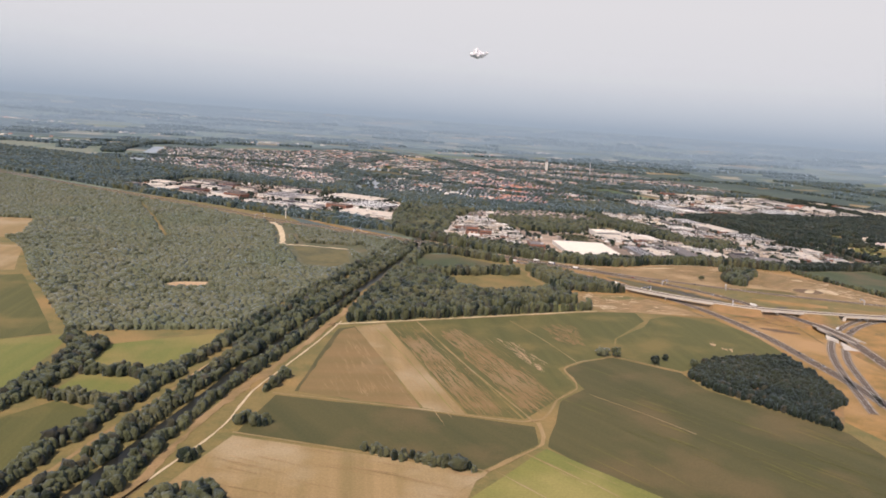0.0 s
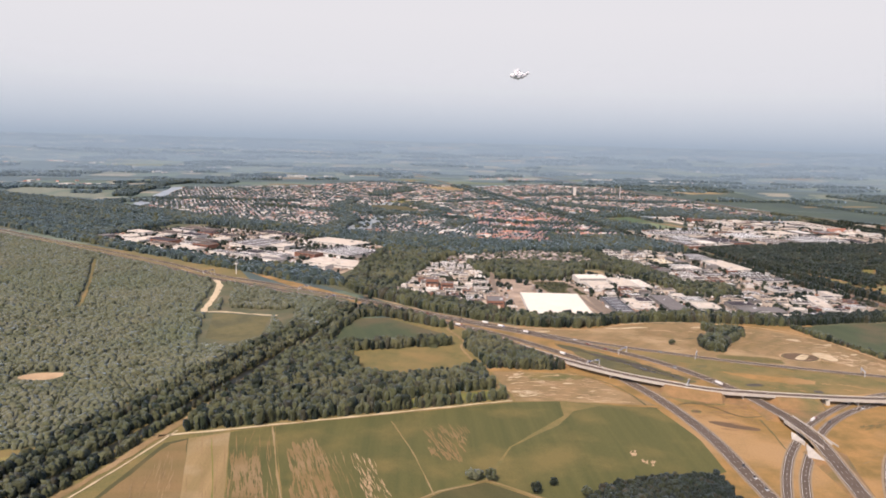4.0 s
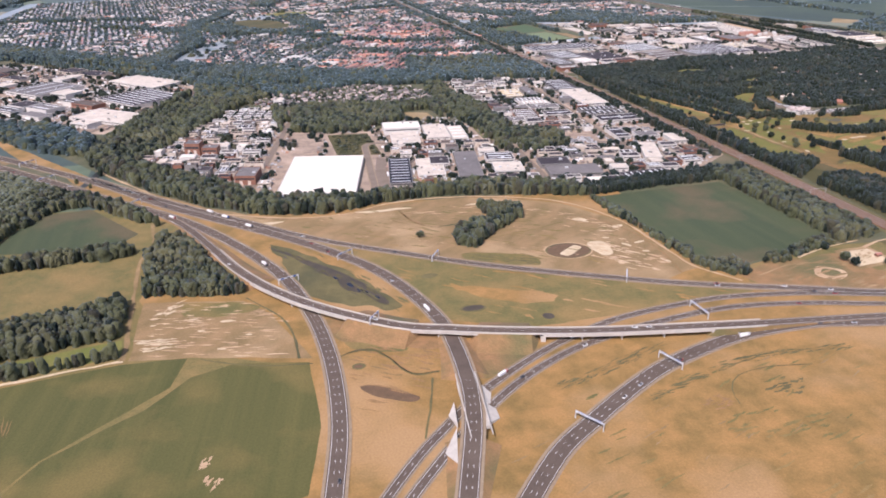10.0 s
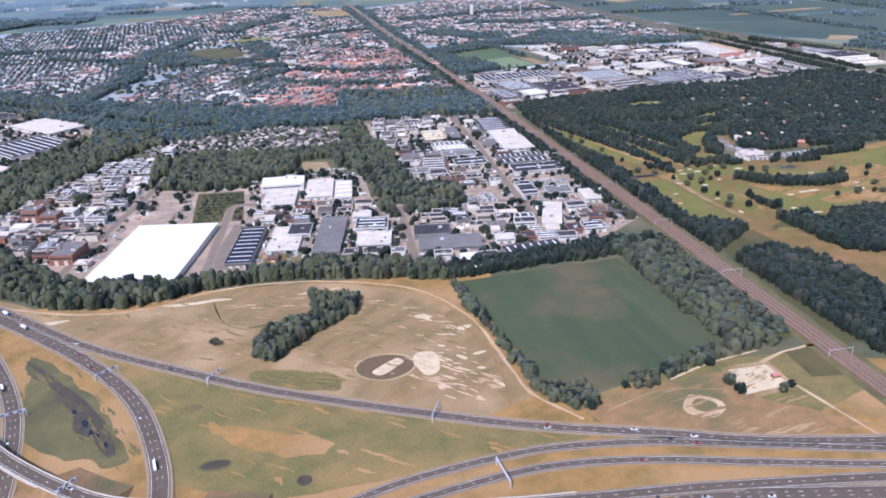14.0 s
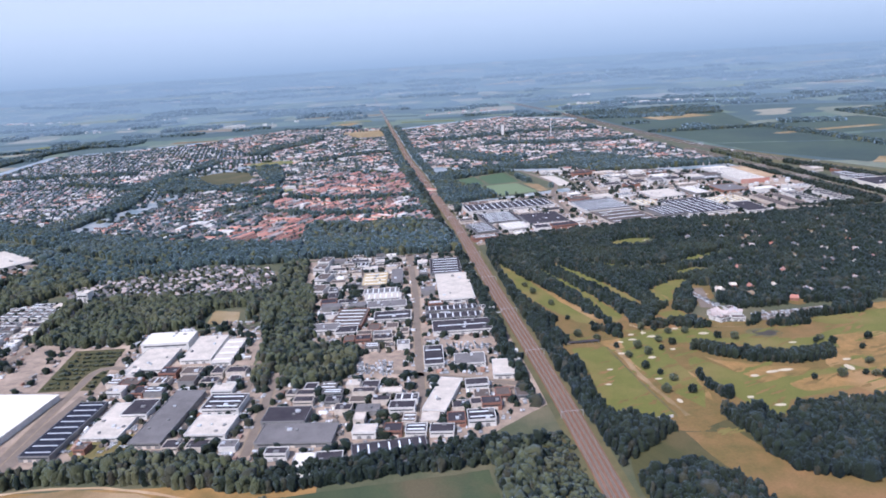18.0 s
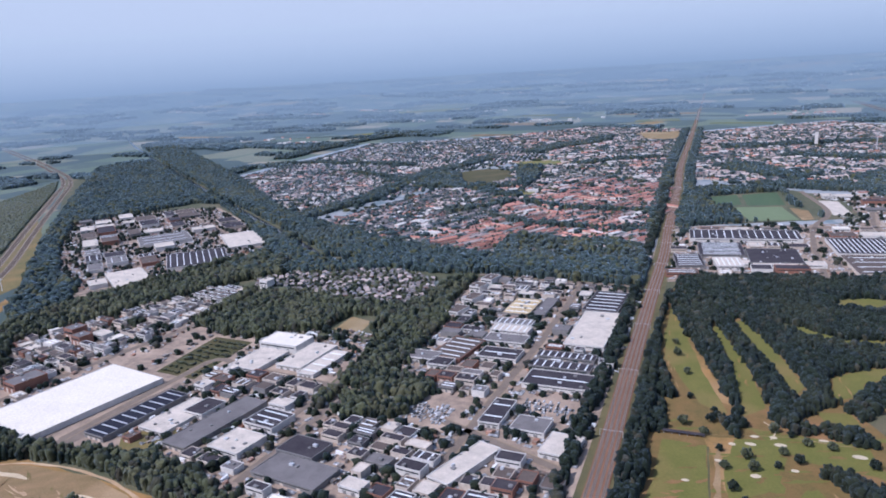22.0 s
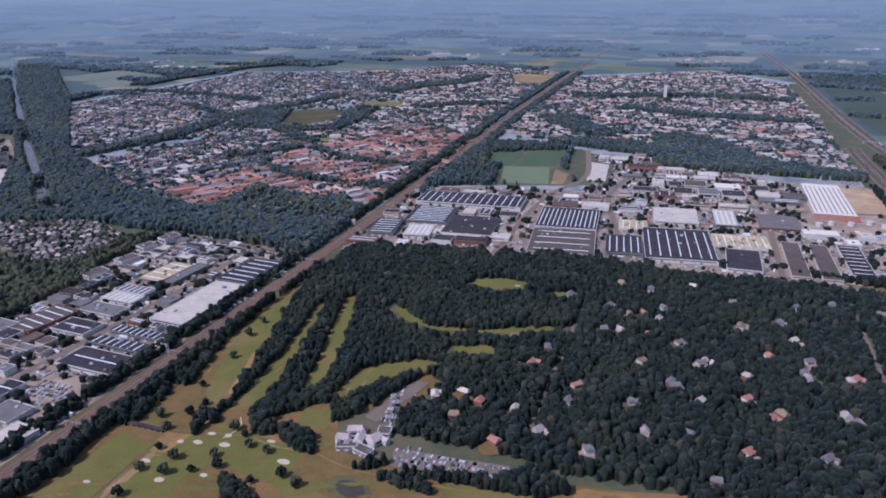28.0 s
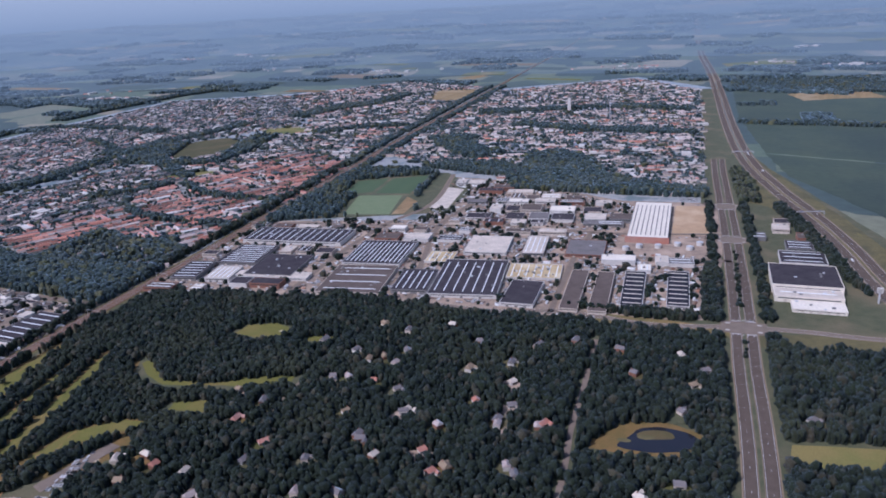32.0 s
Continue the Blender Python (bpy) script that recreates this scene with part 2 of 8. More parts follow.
BALLAST = material("rail_ballast", (0.240, 0.116, 0.063), (0.180, 0.086, 0.048), 3, 0.95, (0.279, 0.140, 0.079), 0.3, 0.05, sheen=0.0)
STEEL = material("worn_steel", (0.30, 0.27, 0.25), (0.42, 0.40, 0.38), 1, 0.45, None, 0.3, metal=0.7)
CONCRETE = material("pale_concrete", (0.50, 0.46, 0.41), (0.40, 0.37, 0.33), 3, 0.85, None, 0.3)
GRAVEL = material("gravel_verge", (0.300, 0.225, 0.150), (0.235, 0.176, 0.115), 3, 0.95, None, 0.4)
EARTH = material("bare_earth", (0.46, 0.315, 0.185), (0.37, 0.25, 0.15), 6, 0.95, (0.54, 0.40, 0.26), 0.6, 0.1)
GALV = material("galvanised_steel", (0.60, 0.61, 0.62), (0.50, 0.51, 0.53), 1, 0.5, None, 0.3, metal=0.3)
MEMBRANE = material("white_roof_membrane", (0.75, 0.685, 0.585), (0.69, 0.625, 0.53), 9, 0.7, None, 0.8)
PALE_ROOF = material("pale_roof", (0.62, 0.54, 0.455), (0.44, 0.385, 0.325), 5, 0.8, None, 0.5)
GREY_ROOF = material("grey_roof", (0.185, 0.168, 0.162), (0.130, 0.118, 0.114), 6, 0.8, None, 0.5)
DARK_ROOF = material("bitumen_roof", (0.040, 0.035, 0.042), (0.066, 0.058, 0.063), 6, 0.95, None, 0.5, spec=0.1, sheen=0.03)
BROWN_ROOF = material("gravel_roof", (0.135, 0.105, 0.090), (0.094, 0.074, 0.064), 6, 0.95, None, 0.4, spec=0.15)
SOLAR = material("solar_panel", (0.016, 0.018, 0.030), (0.026, 0.026, 0.036), 3, 0.6, None, 0.5, spec=0.12, sheen=0.0)
SKYLIGHT = material("skylight_plastic", (0.80, 0.82, 0.82), (0.68, 0.71, 0.72), 2, 0.4, None, 0.5)
TAN_YARD = material("stacked_goods_tan", (0.52, 0.40, 0.22), (0.40, 0.30, 0.17), 3, 0.9, (0.60, 0.50, 0.33), 0.6)
WALL_WHITE = material("white_cladding", (0.62, 0.59, 0.55), (0.50, 0.48, 0.45), 3, 0.6, None, 0.6)
WALL_GREY = material("grey_cladding", (0.22, 0.21, 0.205), (0.16, 0.155, 0.15), 3, 0.6, None, 0.6)
WALL_BRICK = material("red_brick", (0.26, 0.125, 0.085), (0.20, 0.098, 0.070), 1.5, 0.9, None, 0.3)
WALL_BUFF = material("buff_brick", (0.58, 0.51, 0.43), (0.42, 0.35, 0.29), 1.5, 0.9, None, 0.3)
# Roof tiles: their own colours, plus high blue sheen imitating haze over town.
TILE_RED = material("red_roof_tile", (0.413, 0.178, 0.126), (0.327, 0.144, 0.106), 4, 0.8, (0.361, 0.214, 0.172), 0.5, island=0.55, sheen=0.6)
TILE_BROWN = material("brown_roof_tile", (0.400, 0.325, 0.295), (0.300, 0.250, 0.235), 4, 0.8, (0.470, 0.390, 0.355), 0.5, island=0.45, sheen=0.6)
TILE_DARK = material("dark_roof_tile", (0.135, 0.125, 0.126), (0.180, 0.158, 0.153), 4, 0.8, None, 0.5, island=0.45, sheen=0.6)
THATCH = material("thatch", (0.30, 0.225, 0.150), (0.23, 0.175, 0.12), 2, 0.95, None, 0.4)
GLASS_DARK = material("window_glass", (0.030, 0.036, 0.042), (0.045, 0.050, 0.056), 3, 0.1, None, 0.8, spec=0.6)
CAR_WHITE = material("white_vehicle_paint", (0.78, 0.78, 0.77), (0.74, 0.74, 0.73), 2, 0.3, spec=0.5)
CAR_DARK = material("dark_vehicle_paint", (0.05, 0.05, 0.06), (0.08, 0.08, 0.09), 2, 0.3, spec=0.5)
CAR_RED = material("red_vehicle_paint", (0.34, 0.05, 0.04), (0.30, 0.05, 0.04), 2, 0.3, spec=0.5)
CAR_MIX = material("parked_paint", (0.10, 0.10, 0.11), (0.62, 0.62, 0.62), 1.8, 0.35, spec=0.5, island=0.6)
YARD_GOODS = material("yard_goods", (0.30, 0.24, 0.18), (0.10, 0.10, 0.11), 1.7, 0.8, (0.34, 0.16, 0.10), 0.4, island=0.5)
RUBBER = material("rubber", (0.02, 0.02, 0.02), (0.03, 0.03, 0.03), 1, 0.8)
SIGN_BLUE = material("blue_sign", (0.03, 0.09, 0.28), (0.03, 0.08, 0.25), 2, 0.5)
TURF = material("sports_turf", (0.058, 0.098, 0.046), (0.075, 0.112, 0.052), 8, 0.9, None, 0.8, stretch=(30, 2), angle=90)
TURF_PALE = material("pale_sports_turf", (0.14, 0.185, 0.092), (0.16, 0.20, 0.105), 8, 0.9, None, 0.8)


# ---------------------------------------------------------------- mesh helpers
def triangles(name, v, t, mat, parent=None, label="", smooth=True):
    """A mesh object out of arrays of places and triangles."""
    me = bpy.data.meshes.new(name)
    v, t = np.asarray(v, np.float32), np.asarray(t, np.int32)
    me.vertices.add(len(v))
    me.vertices.foreach_set("co", v.ravel())
    me.loops.add(t.size)
    me.loops.foreach_set("vertex_index", t.ravel())
    me.polygons.add(len(t))
    me.polygons.foreach_set("loop_start", np.arange(0, t.size, 3, dtype=np.int32))
    me.polygons.foreach_set("use_smooth", np.full(len(t), smooth))
    me.update(calc_edges=True)
    me.materials.append(mat)
    ob = new(name, me)
    if parent:
        ob.parent = parent
    return tagged(ob, label)


class Build:
    """Gathers boxes, gables and sheets for one mesh."""

    def __init__(self):
        self.v, self.f = [], []

    def add(self, v, f):
        k = len(self.v)
        self.v += v
        self.f += [tuple(i + k for i in face) for face in f]
        return self

    def box(self, x, y, z, w, d, h, a=0.0, top=1.0):
        c, s = math.cos(a), math.sin(a)
        v = []
        for zz, k in ((z, 1.0), (z + h, top)):
            for u, q in ((-1, -1), (1, -1), (1, 1), (-1, 1)):
                px, py = u * w / 2 * k, q * d / 2 * k
                v.append((x + c * px - s * py, y + s * px + c * py, zz))
        return self.add(v, [(3, 2, 1, 0), (4, 5, 6, 7), (0, 1, 5, 4), (1, 2, 6, 5), (2, 3, 7, 6), (3, 0, 4, 7)])

    def gable(self, x, y, z, w, d, h, a=0.0, hip=0.0, over=0.0):
        """A roof whose ridge runs along w."""
        c, s = math.cos(a), math.sin(a)
        w, d = w + 2 * over, d + 2 * over
        pts = [(-w / 2, -d / 2, 0), (w / 2, -d / 2, 0), (w / 2, d / 2, 0), (-w / 2, d / 2, 0), (-w / 2 + hip, 0, h), (w / 2 - hip, 0, h)]
        v = [(x + c * px - s * py, y + s * px + c * py, z + pz) for px, py, pz in pts]
        return self.add(v, [(0, 1, 5, 4), (2, 3, 4, 5), (1, 2, 5), (3, 0, 4), (3, 2, 1, 0)])

    def lean(self, x, y, z, w, d, h, a=0.0):
        """A shed roof or sawtooth, steep at its far side."""
        c, s = math.cos(a), math.sin(a)
        pts = [(-w / 2, -d / 2, 0), (w / 2, -d / 2, 0), (w / 2, d / 2, 0), (-w / 2, d / 2, 0), (-w / 2, d / 2, h), (w / 2, d / 2, h)]
        v = [(x + c * px - s * py, y + s * px + c * py, z + pz) for px, py, pz in pts]
        return self.add(v, [(0, 1, 5, 4), (2, 3, 4, 5), (1, 2, 5), (3, 0, 4), (3, 2, 1, 0)])

    def sheet(self, pts, z, drop=0.0):
        k = len(pts)
        v = [(x, y, z) for x, y in pts]
        f = [tuple(range(k))]
        if drop:
            v += [(x, y, z - drop) for x, y in pts]
            f += [(i, i + k, (i + 1) % k + k, (i + 1) % k) for i in range(k)]
        return self.add(v, f)

    def ob(self, name, mat, parent=None, label="", smooth=False):
        me = bpy.data.meshes.new(name)
        me.from_pydata(self.v, [], self.f)
        me.update()
        me.materials.append(mat)
        if smooth:
            me.polygons.foreach_set("use_smooth", np.full(len(me.polygons), True))
        ob = new(name, me)
        if parent:
            ob.parent = parent
        return tagged(ob, label)


def thing(name, x, y, label, category, group="", z=0.0, a=0.0):
    e = new(name)
    e.empty_display_size = 0.5
    e.matrix_world = pose(x, y, z, 0, 0, math.degrees(a))
    return tagged(e, label, category, group)


def curve(pts, step=4.0):
    """Points a step apart on a smooth line through pts (any number of coordinates)."""
    p = np.array(pts, float)
    p = np.vstack([2 * p[0] - p[1], p, 2 * p[-1] - p[-2]])
    out = []
    for i in range(1, len(p) - 2):
        n = max(2, int(np.linalg.norm(p[i + 1][:2] - p[i][:2]) / step))
        for u in np.arange(n) / n:
            a, b, c, d = p[i - 1 : i + 3]
            out.append(0.5 * (2 * b + (c - a) * u + (2 * a - 5 * b + 4 * c - d) * u**2 + (3 * b - a - 3 * c + d) * u**3))
    out.append(p[-2])
    return np.array(out)


def normals(line):
    t = np.gradient(line[:, :2], axis=0)
    t /= np.linalg.norm(t, axis=1, keepdims=True) + 1e-9
    return np.stack([-t[:, 1], t[:, 0]], 1)


def band(line, lo, hi, z, deep=0.0):
    """A strip along a line between two offsets, with its edge faces. z: number or one per point."""
    n = normals(line)
    z = np.broadcast_to(z, len(line))
    l, r = line[:, :2] + n * np.reshape(lo, (-1, 1)), line[:, :2] + n * np.reshape(hi, (-1, 1))
    k = len(line)
    b = Build()
    v = [(*l[i], z[i]) for i in range(k)] + [(*r[i], z[i]) for i in range(k)]
    f = [(i, i + 1, k + i + 1, k + i) for i in range(k - 1)]
    f = [q[::-1] for q in f] if np.mean(hi) > np.mean(lo) else f
    if deep:
        v += [(*l[i], z[i] - deep) for i in range(k)] + [(*r[i], z[i] - deep) for i in range(k)]
        f += [(i, i + 1, 2 * k + i + 1, 2 * k + i) for i in range(k - 1)] + [(k + i, 3 * k + i, 3 * k + i + 1, k + i + 1) for i in range(k - 1)]
        f += [(2 * k + i, 2 * k + i + 1, 3 * k + i + 1, 3 * k + i) for i in range(k - 1)]
    return b.add([tuple(map(float, q)) for q in v], f)


def inside(x, y, poly):
    """Which of the points lie inside the polygon."""
    hit = np.zeros(len(x), bool)
    px, py = np.array(poly, float).T
    j = len(px) - 1
    for i in range(len(px)):
        cross = ((py[i] > y) != (py[j] > y)) & (x < (px[j] - px[i]) * (y - py[i]) / (py[j] - py[i] + 1e-12) + px[i])
        hit ^= cross
        j = i
    return hit


def near(x, y, line, far):
    """Which of the points lie within far of a line of points."""
    line = np.asarray(line)[:, :2]
    hit = np.zeros(len(x), bool)
    lo, up = line.min(0) - far, line.max(0) + far
    box = np.flatnonzero((x > lo[0]) & (x < up[0]) & (y > lo[1]) & (y < up[1]))
    for k in range(0, len(box), 4000):
        q = box[k : k + 4000]
        d = (x[q, None] - line[:, 0]) ** 2 + (y[q, None] - line[:, 1]) ** 2
        hit[q] = d.min(1) < far * far
    return hit


def wobble(poly, by=1.5, step=6.0, seed=0):
    """The outline with uneven edges."""
    p = np.array(poly, float)
    out = []
    for i in range(len(p)):
        a, b = p[i], p[(i + 1) % len(p)]
        n = max(1, int(np.linalg.norm(b - a) / step))
        for u in range(n):
            q = a + (b - a) * u / n
            s = noise.noise_vector(Vector((q[0] * 0.11, q[1] * 0.11, seed)))
            out.append((q[0] + by * s.x, q[1] + by * s.y))
    return out


LAYER = [0.0]


def loop(pts, step=1.0):
    """A smooth closed outline through pts."""
    p = list(pts)
    c = curve([p[-1]] + p + [p[0], p[1]], step)
    first = int(np.argmin(np.hypot(*(c[: len(c) // 2, :2] - p[0]).T)))
    last = len(c) // 2 + int(np.argmin(np.hypot(*(c[len(c) // 2 :, :2] - p[0]).T)))
    return [tuple(q[:2]) for q in c[first:last]]


def oval(x, y, w, d, deg=0.0, k=18):
    a = radians(deg)
    return [(x + w * math.cos(t) * math.cos(a) - d * math.sin(t) * math.sin(a), y + w * math.cos(t) * math.sin(a) + d * math.sin(t) * math.cos(a)) for t in np.arange(k) / k * 6.2832]


def slivers(poly, n, mat, deg, long, wide, label, seed=1, z=0.17):
    """Thin ragged streaks strewn over a piece of land, as one mesh."""
    g = np.random.default_rng(seed)
    p = np.array(poly, float)
    x, y = (g.uniform(p[:, i].min(), p[:, i].max(), n) for i in (0, 1))
    ok = inside(x, y, p)
    b = Build()
    for px, py in zip(x[ok], y[ok]):
        a = radians(deg + g.normal(0, 3))
        half, w = long * g.uniform(0.3, 1.0), wide * g.uniform(0.3, 1.0)
        u = np.linspace(-1, 1, 9)
        prof = w * (1 - u * u) * g.uniform(0.35, 1.2, 9)
        sway = np.cumsum(g.normal(0, w * 0.25, 9))
        top = [(px + math.cos(a) * q * half - math.sin(a) * (s + f), py + math.sin(a) * q * half + math.cos(a) * (s + f)) for q, s, f in zip(u, sway, prof)]
        low = [(px + math.cos(a) * q * half - math.sin(a) * (s - f), py + math.sin(a) * q * half + math.cos(a) * (s - f)) for q, s, f in zip(u, sway, prof)]
        z += 0.00002
        b.sheet(low + top[-2:0:-1], z)
    return tagged(b.ob("streaks", mat), label, "streaks", kind="structure")


def patch(name, poly, mat, label, by=1.0, z=None, kind="structure", step=6.0):
    """A flat piece of land, a little over what it lies on."""
    LAYER[0] += 0.0005
    b = Build().sheet(wobble(poly, by, step, LAYER[0] * 900), (0.05 if z is None else z) + LAYER[0])
    return tagged(b.ob(name, mat), label, name.replace("_", " "), kind=kind)


CLEAR_POLY, CLEAR_LINE = [], []
rng = np.random.default_rng(7)


def scatter(poly, gap, jitter=0.45, keep=1.0, clear=True):
    """Places on a jittered grid in a polygon, off roads, rails and clearings."""
    p = np.array(poly, float)
    lo, up = p.min(0), p.max(0)
    gx, gy = np.meshgrid(np.arange(lo[0], up[0], gap), np.arange(lo[1], up[1], gap * 0.87))
    gx = gx + (np.arange(gx.shape[0]) % 2)[:, None] * gap / 2
    x = gx.ravel() + rng.uniform(-jitter, jitter, gx.size) * gap
    y = gy.ravel() + rng.uniform(-jitter, jitter, gx.size) * gap
    ok = inside(x, y, p) & (rng.random(len(x)) < keep)
    x, y = x[ok], y[ok]
    if clear:
        ok = np.ones(len(x), bool)
        for q in CLEAR_POLY:
            ok &= ~inside(x, y, q)
        for line, far in CLEAR_LINE:
            ok &= ~near(x, y, line, far)
        x, y = x[ok], y[ok]
    return x, y


def crowns(x, y, r, h, sides=5, seed=1):
    """Lumpy crowns on the ground at all the places: arrays of places and triangles."""
    g = np.random.default_rng(seed)
    n = len(x)
    rings = ((0.84, 0.0), (0.88, 0.70)) if sides < 6 else ((0.7, 0.0), (1.0, 0.42), (0.76, 0.84))
    m = len(rings)
    spin = g.random((n, 1)) * 6.3
    ang = np.arange(sides) / sides * 2 * np.pi
    v = np.zeros((n, m * sides + 1, 3), np.float32)
    for k, (rr, hh) in enumerate(rings):
        wob = g.uniform(0.6, 1.3, (n, sides))
        a = ang[None] + spin + k * 0.6 + g.normal(0, 0.15, (n, sides))
        part_v = v[:, k * sides : (k + 1) * sides]
        part_v[:, :, 0] = x[:, None] + np.cos(a) * r[:, None] * rr * wob
        part_v[:, :, 1] = y[:, None] + np.sin(a) * r[:, None] * rr * wob
        part_v[:, :, 2] = h[:, None] * hh * g.uniform(0.75, 1.22, (n, sides)) if k else 0.0
    v[:, -1] = np.stack([x + g.normal(0, 0.2, n) * r, y + g.normal(0, 0.2, n) * r, h], 1)
    t = []
    for i in range(sides):
        j = (i + 1) % sides
        for k in range(m - 1):
            lo, up = k * sides, (k + 1) * sides
            t += [(lo + i, lo + j, up + j), (lo + i, up + j, up + i)]
        t.append(((m - 1) * sides + i, (m - 1) * sides + j, m * sides))
    t = np.array(t)[None] + (np.arange(n) * (m * sides + 1))[:, None, None]
    return v.reshape(-1, 3), t.reshape(-1, 3)


def wood(name, polys, gap, h, mat, label, keep=1.0, sides=4, wide=0.8, seed=1, dense=0.6):
    """A wood as stuff: crowns of mixed size, four in five of the main kind and the rest of two others."""
    gap = gap * dense
    xs, ys = zip(*[scatter(p, gap, keep=keep) for p in polys])
    x, y = np.concatenate(xs), np.concatenate(ys)
    if not len(x):
        return
    g = np.random.default_rng(seed)
    kind = g.random(len(x))
    sides = 6 if len(x) < 4200 and gap < 4 else sides
    patchy = np.sin(x * 0.045 + seed) + np.sin(y * 0.05 - seed) + np.sin((x + y) * 0.021)
    kind = kind - 0.12 * (patchy > 0.9)
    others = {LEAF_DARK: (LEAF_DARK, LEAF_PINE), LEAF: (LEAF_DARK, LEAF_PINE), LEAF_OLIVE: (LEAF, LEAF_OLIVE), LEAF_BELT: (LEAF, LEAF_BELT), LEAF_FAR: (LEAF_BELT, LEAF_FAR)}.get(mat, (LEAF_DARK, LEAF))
    for m, lo, hi in ((others[0], -1, 0.14), (others[1], 0.14, 0.24), (mat, 0.24, 2)):
        ok = (kind >= lo) & (kind < hi)
        if not ok.any():
            continue
        n = int(ok.sum())
        size = np.exp(g.normal(0, 0.27, n)) * (1 + 0.16 * np.sin(x[ok] * 0.23 + 2 * np.sin(y[ok] * 0.11)) * np.sin(y[ok] * 0.19 + seed))
        v, t = crowns(x[ok], y[ok], gap * wide * size, h * np.clip(size**0.5 * g.uniform(0.78, 1.08, n), 0.5, 1.3), sides, seed)
        tagged(triangles(name, v, t, m), label, "woodland", kind="stuff")

# ---------------------------------------------------------------- plan: lines
CANAL = curve([(-30, 120), (-14, 157), (-3, 183), (10, 211), (26, 247), (65, 324), (116, 426), (149, 499), (160, 580), (176, 670), (205, 745), (225, 768)])
CANAL_W = curve([(-1500, 2260), (-1024, 1829), (-713, 1547), (-69, 1006), (175, 808), (245, 750), (275, 735)], 12)
MAIN_N = [(-2600, 2300), (-1396, 1699), (-871, 1396), (-591, 1222), (-414, 1099), (-280, 964), (-124, 798), (-5, 674), (44, 614), (97, 566), (157, 507), (200, 458)]
MAIN_S = [(-2606, 2286), (-1402, 1690), (-876, 1387), (-597, 1214), (-420, 1091), (-287, 957), (-131, 791), (-12, 666), (37, 606), (90, 558), (149, 498)]
RAMP_EAST = curve(MAIN_N + [(246, 413), (270, 387), (288, 361), (299, 332), (303, 309), (302, 282), (299, 262), (293, 242), (280, 205), (262, 165), (240, 120), (170, -60), (20, -420), (-200, -900)])
RAMP_WEST = curve(MAIN_S + [(169, 477), (202, 444), (222, 418), (240, 388), (252, 361), (259, 333), (262, 312), (263, 291), (262, 266), (258, 240), (252, 205), (240, 160), (222, 100), (158, -60), (8, -415), (-212, -895)])
LINK = curve([(152, 516), (199, 465), (232, 433), (266, 401), (300, 377), (326, 360), (350, 347), (372, 336), (395, 325), (418, 316), (442, 308), (470, 298), (520, 287), (620, 268), (720, 250), (1000, 190), (1500, 60), (2100, -120)])
FLYOVER = curve([(186, 462, 0.1), (206, 434, 0.3), (220, 404, 1.0), (233, 373, 2.0), (246, 351, 2.6), (262, 333, 2.7), (286, 314, 2.7), (304, 307, 2.7), (322, 301, 2.8), (350, 294, 2.8), (389, 288, 2.6), (408, 287, 1.6), (430, 286, 0.5), (450, 284, 0.1), (500, 276, 0.1), (600, 256, 0.1), (720, 233, 0.1), (1000, 176, 0.1)])
UNDER_A = curve([(235, 180), (262, 224), (278, 246), (291, 260), (307, 275), (328, 289), (346, 298), (366, 305), (395, 309), (413, 309), (438, 305), (466, 297), (520, 282), (620, 262), (720, 244), (860, 214)])
UNDER_B = curve([(245, 185), (270, 226), (284, 244), (300, 261), (319, 277), (340, 289), (362, 296), (383, 300), (401, 302), (418, 301), (439, 297), (460, 291), (515, 277), (620, 256), (720, 238), (860, 208)])
OUTER = curve([(262, 140), (285, 200), (312, 237), (333, 254), (358, 270), (377, 278), (394, 283), (410, 285), (428, 285), (447, 281), (500, 270), (600, 250), (720, 228), (1000, 168), (1500, 36), (2100, -145)])
RAIL = curve([(545, -1400), (532, -400), (521, 160), (516, 341), (514, 476), (510, 587), (507, 680), (504, 790), (498, 890), (488, 1090), (478, 1260), (463, 1690), (391, 3634)], 10)
DUAL = curve([(885, 60), (874, 320), (868, 500), (867, 629), (866, 676), (864, 723), (863, 766), (861, 828), (858, 899), (854, 980), (848, 1090), (846, 1150)], 8)
MOTORWAY = curve([(1250, 60), (1090, 380), (985, 640), (955, 750), (937, 836), (927, 901), (913, 967), (891, 1053), (871, 1160), (856, 1344), (840, 1642), (824, 1900), (800, 2200), (778, 2600), (740, 3400)], 8)
CROSS = curve([(700, 758), (740, 757), (771, 765), (818, 759), (859, 765), (890, 767), (926, 766), (1000, 772)], 6)
VILLA_LANE = curve([(800, 560), (800, 617), (797, 653), (796, 690), (794, 735)], 6)
GOLF_LANE = curve([(671, 560), (670, 616), (668, 718)], 6)
TRACK = curve([(-30, 104), (-3, 156), (5, 179), (19, 213), (38, 249), (62, 300), (86, 353), (116, 421)])
SAND_ROAD = curve([(66, 301), (58, 283), (49, 264), (38, 242), (27, 220), (19, 195), (12, 181), (6, 171), (-4, 153)])
FIELD_ROAD = curve([(60, 296), (101, 302), (134, 307), (165, 312), (198, 317)])
HEDGE_PATH = curve([(193, 438), (197, 408), (193, 396), (196, 350), (198, 317)])
FARM_LANE = curve([(33, 218), (78, 200), (108, 187), (118, 192), (126, 203), (138, 213), (141, 224), (142, 233), (153, 241), (164, 244), (170, 246), (179, 237), (189, 226)])
FARM_LANE_B = curve([(112, 186), (107, 171), (86, 157), (60, 135)])
AVENUE = curve([(383, 500), (384, 560), (384, 611), (384, 680), (382, 734), (384, 775)], 6)
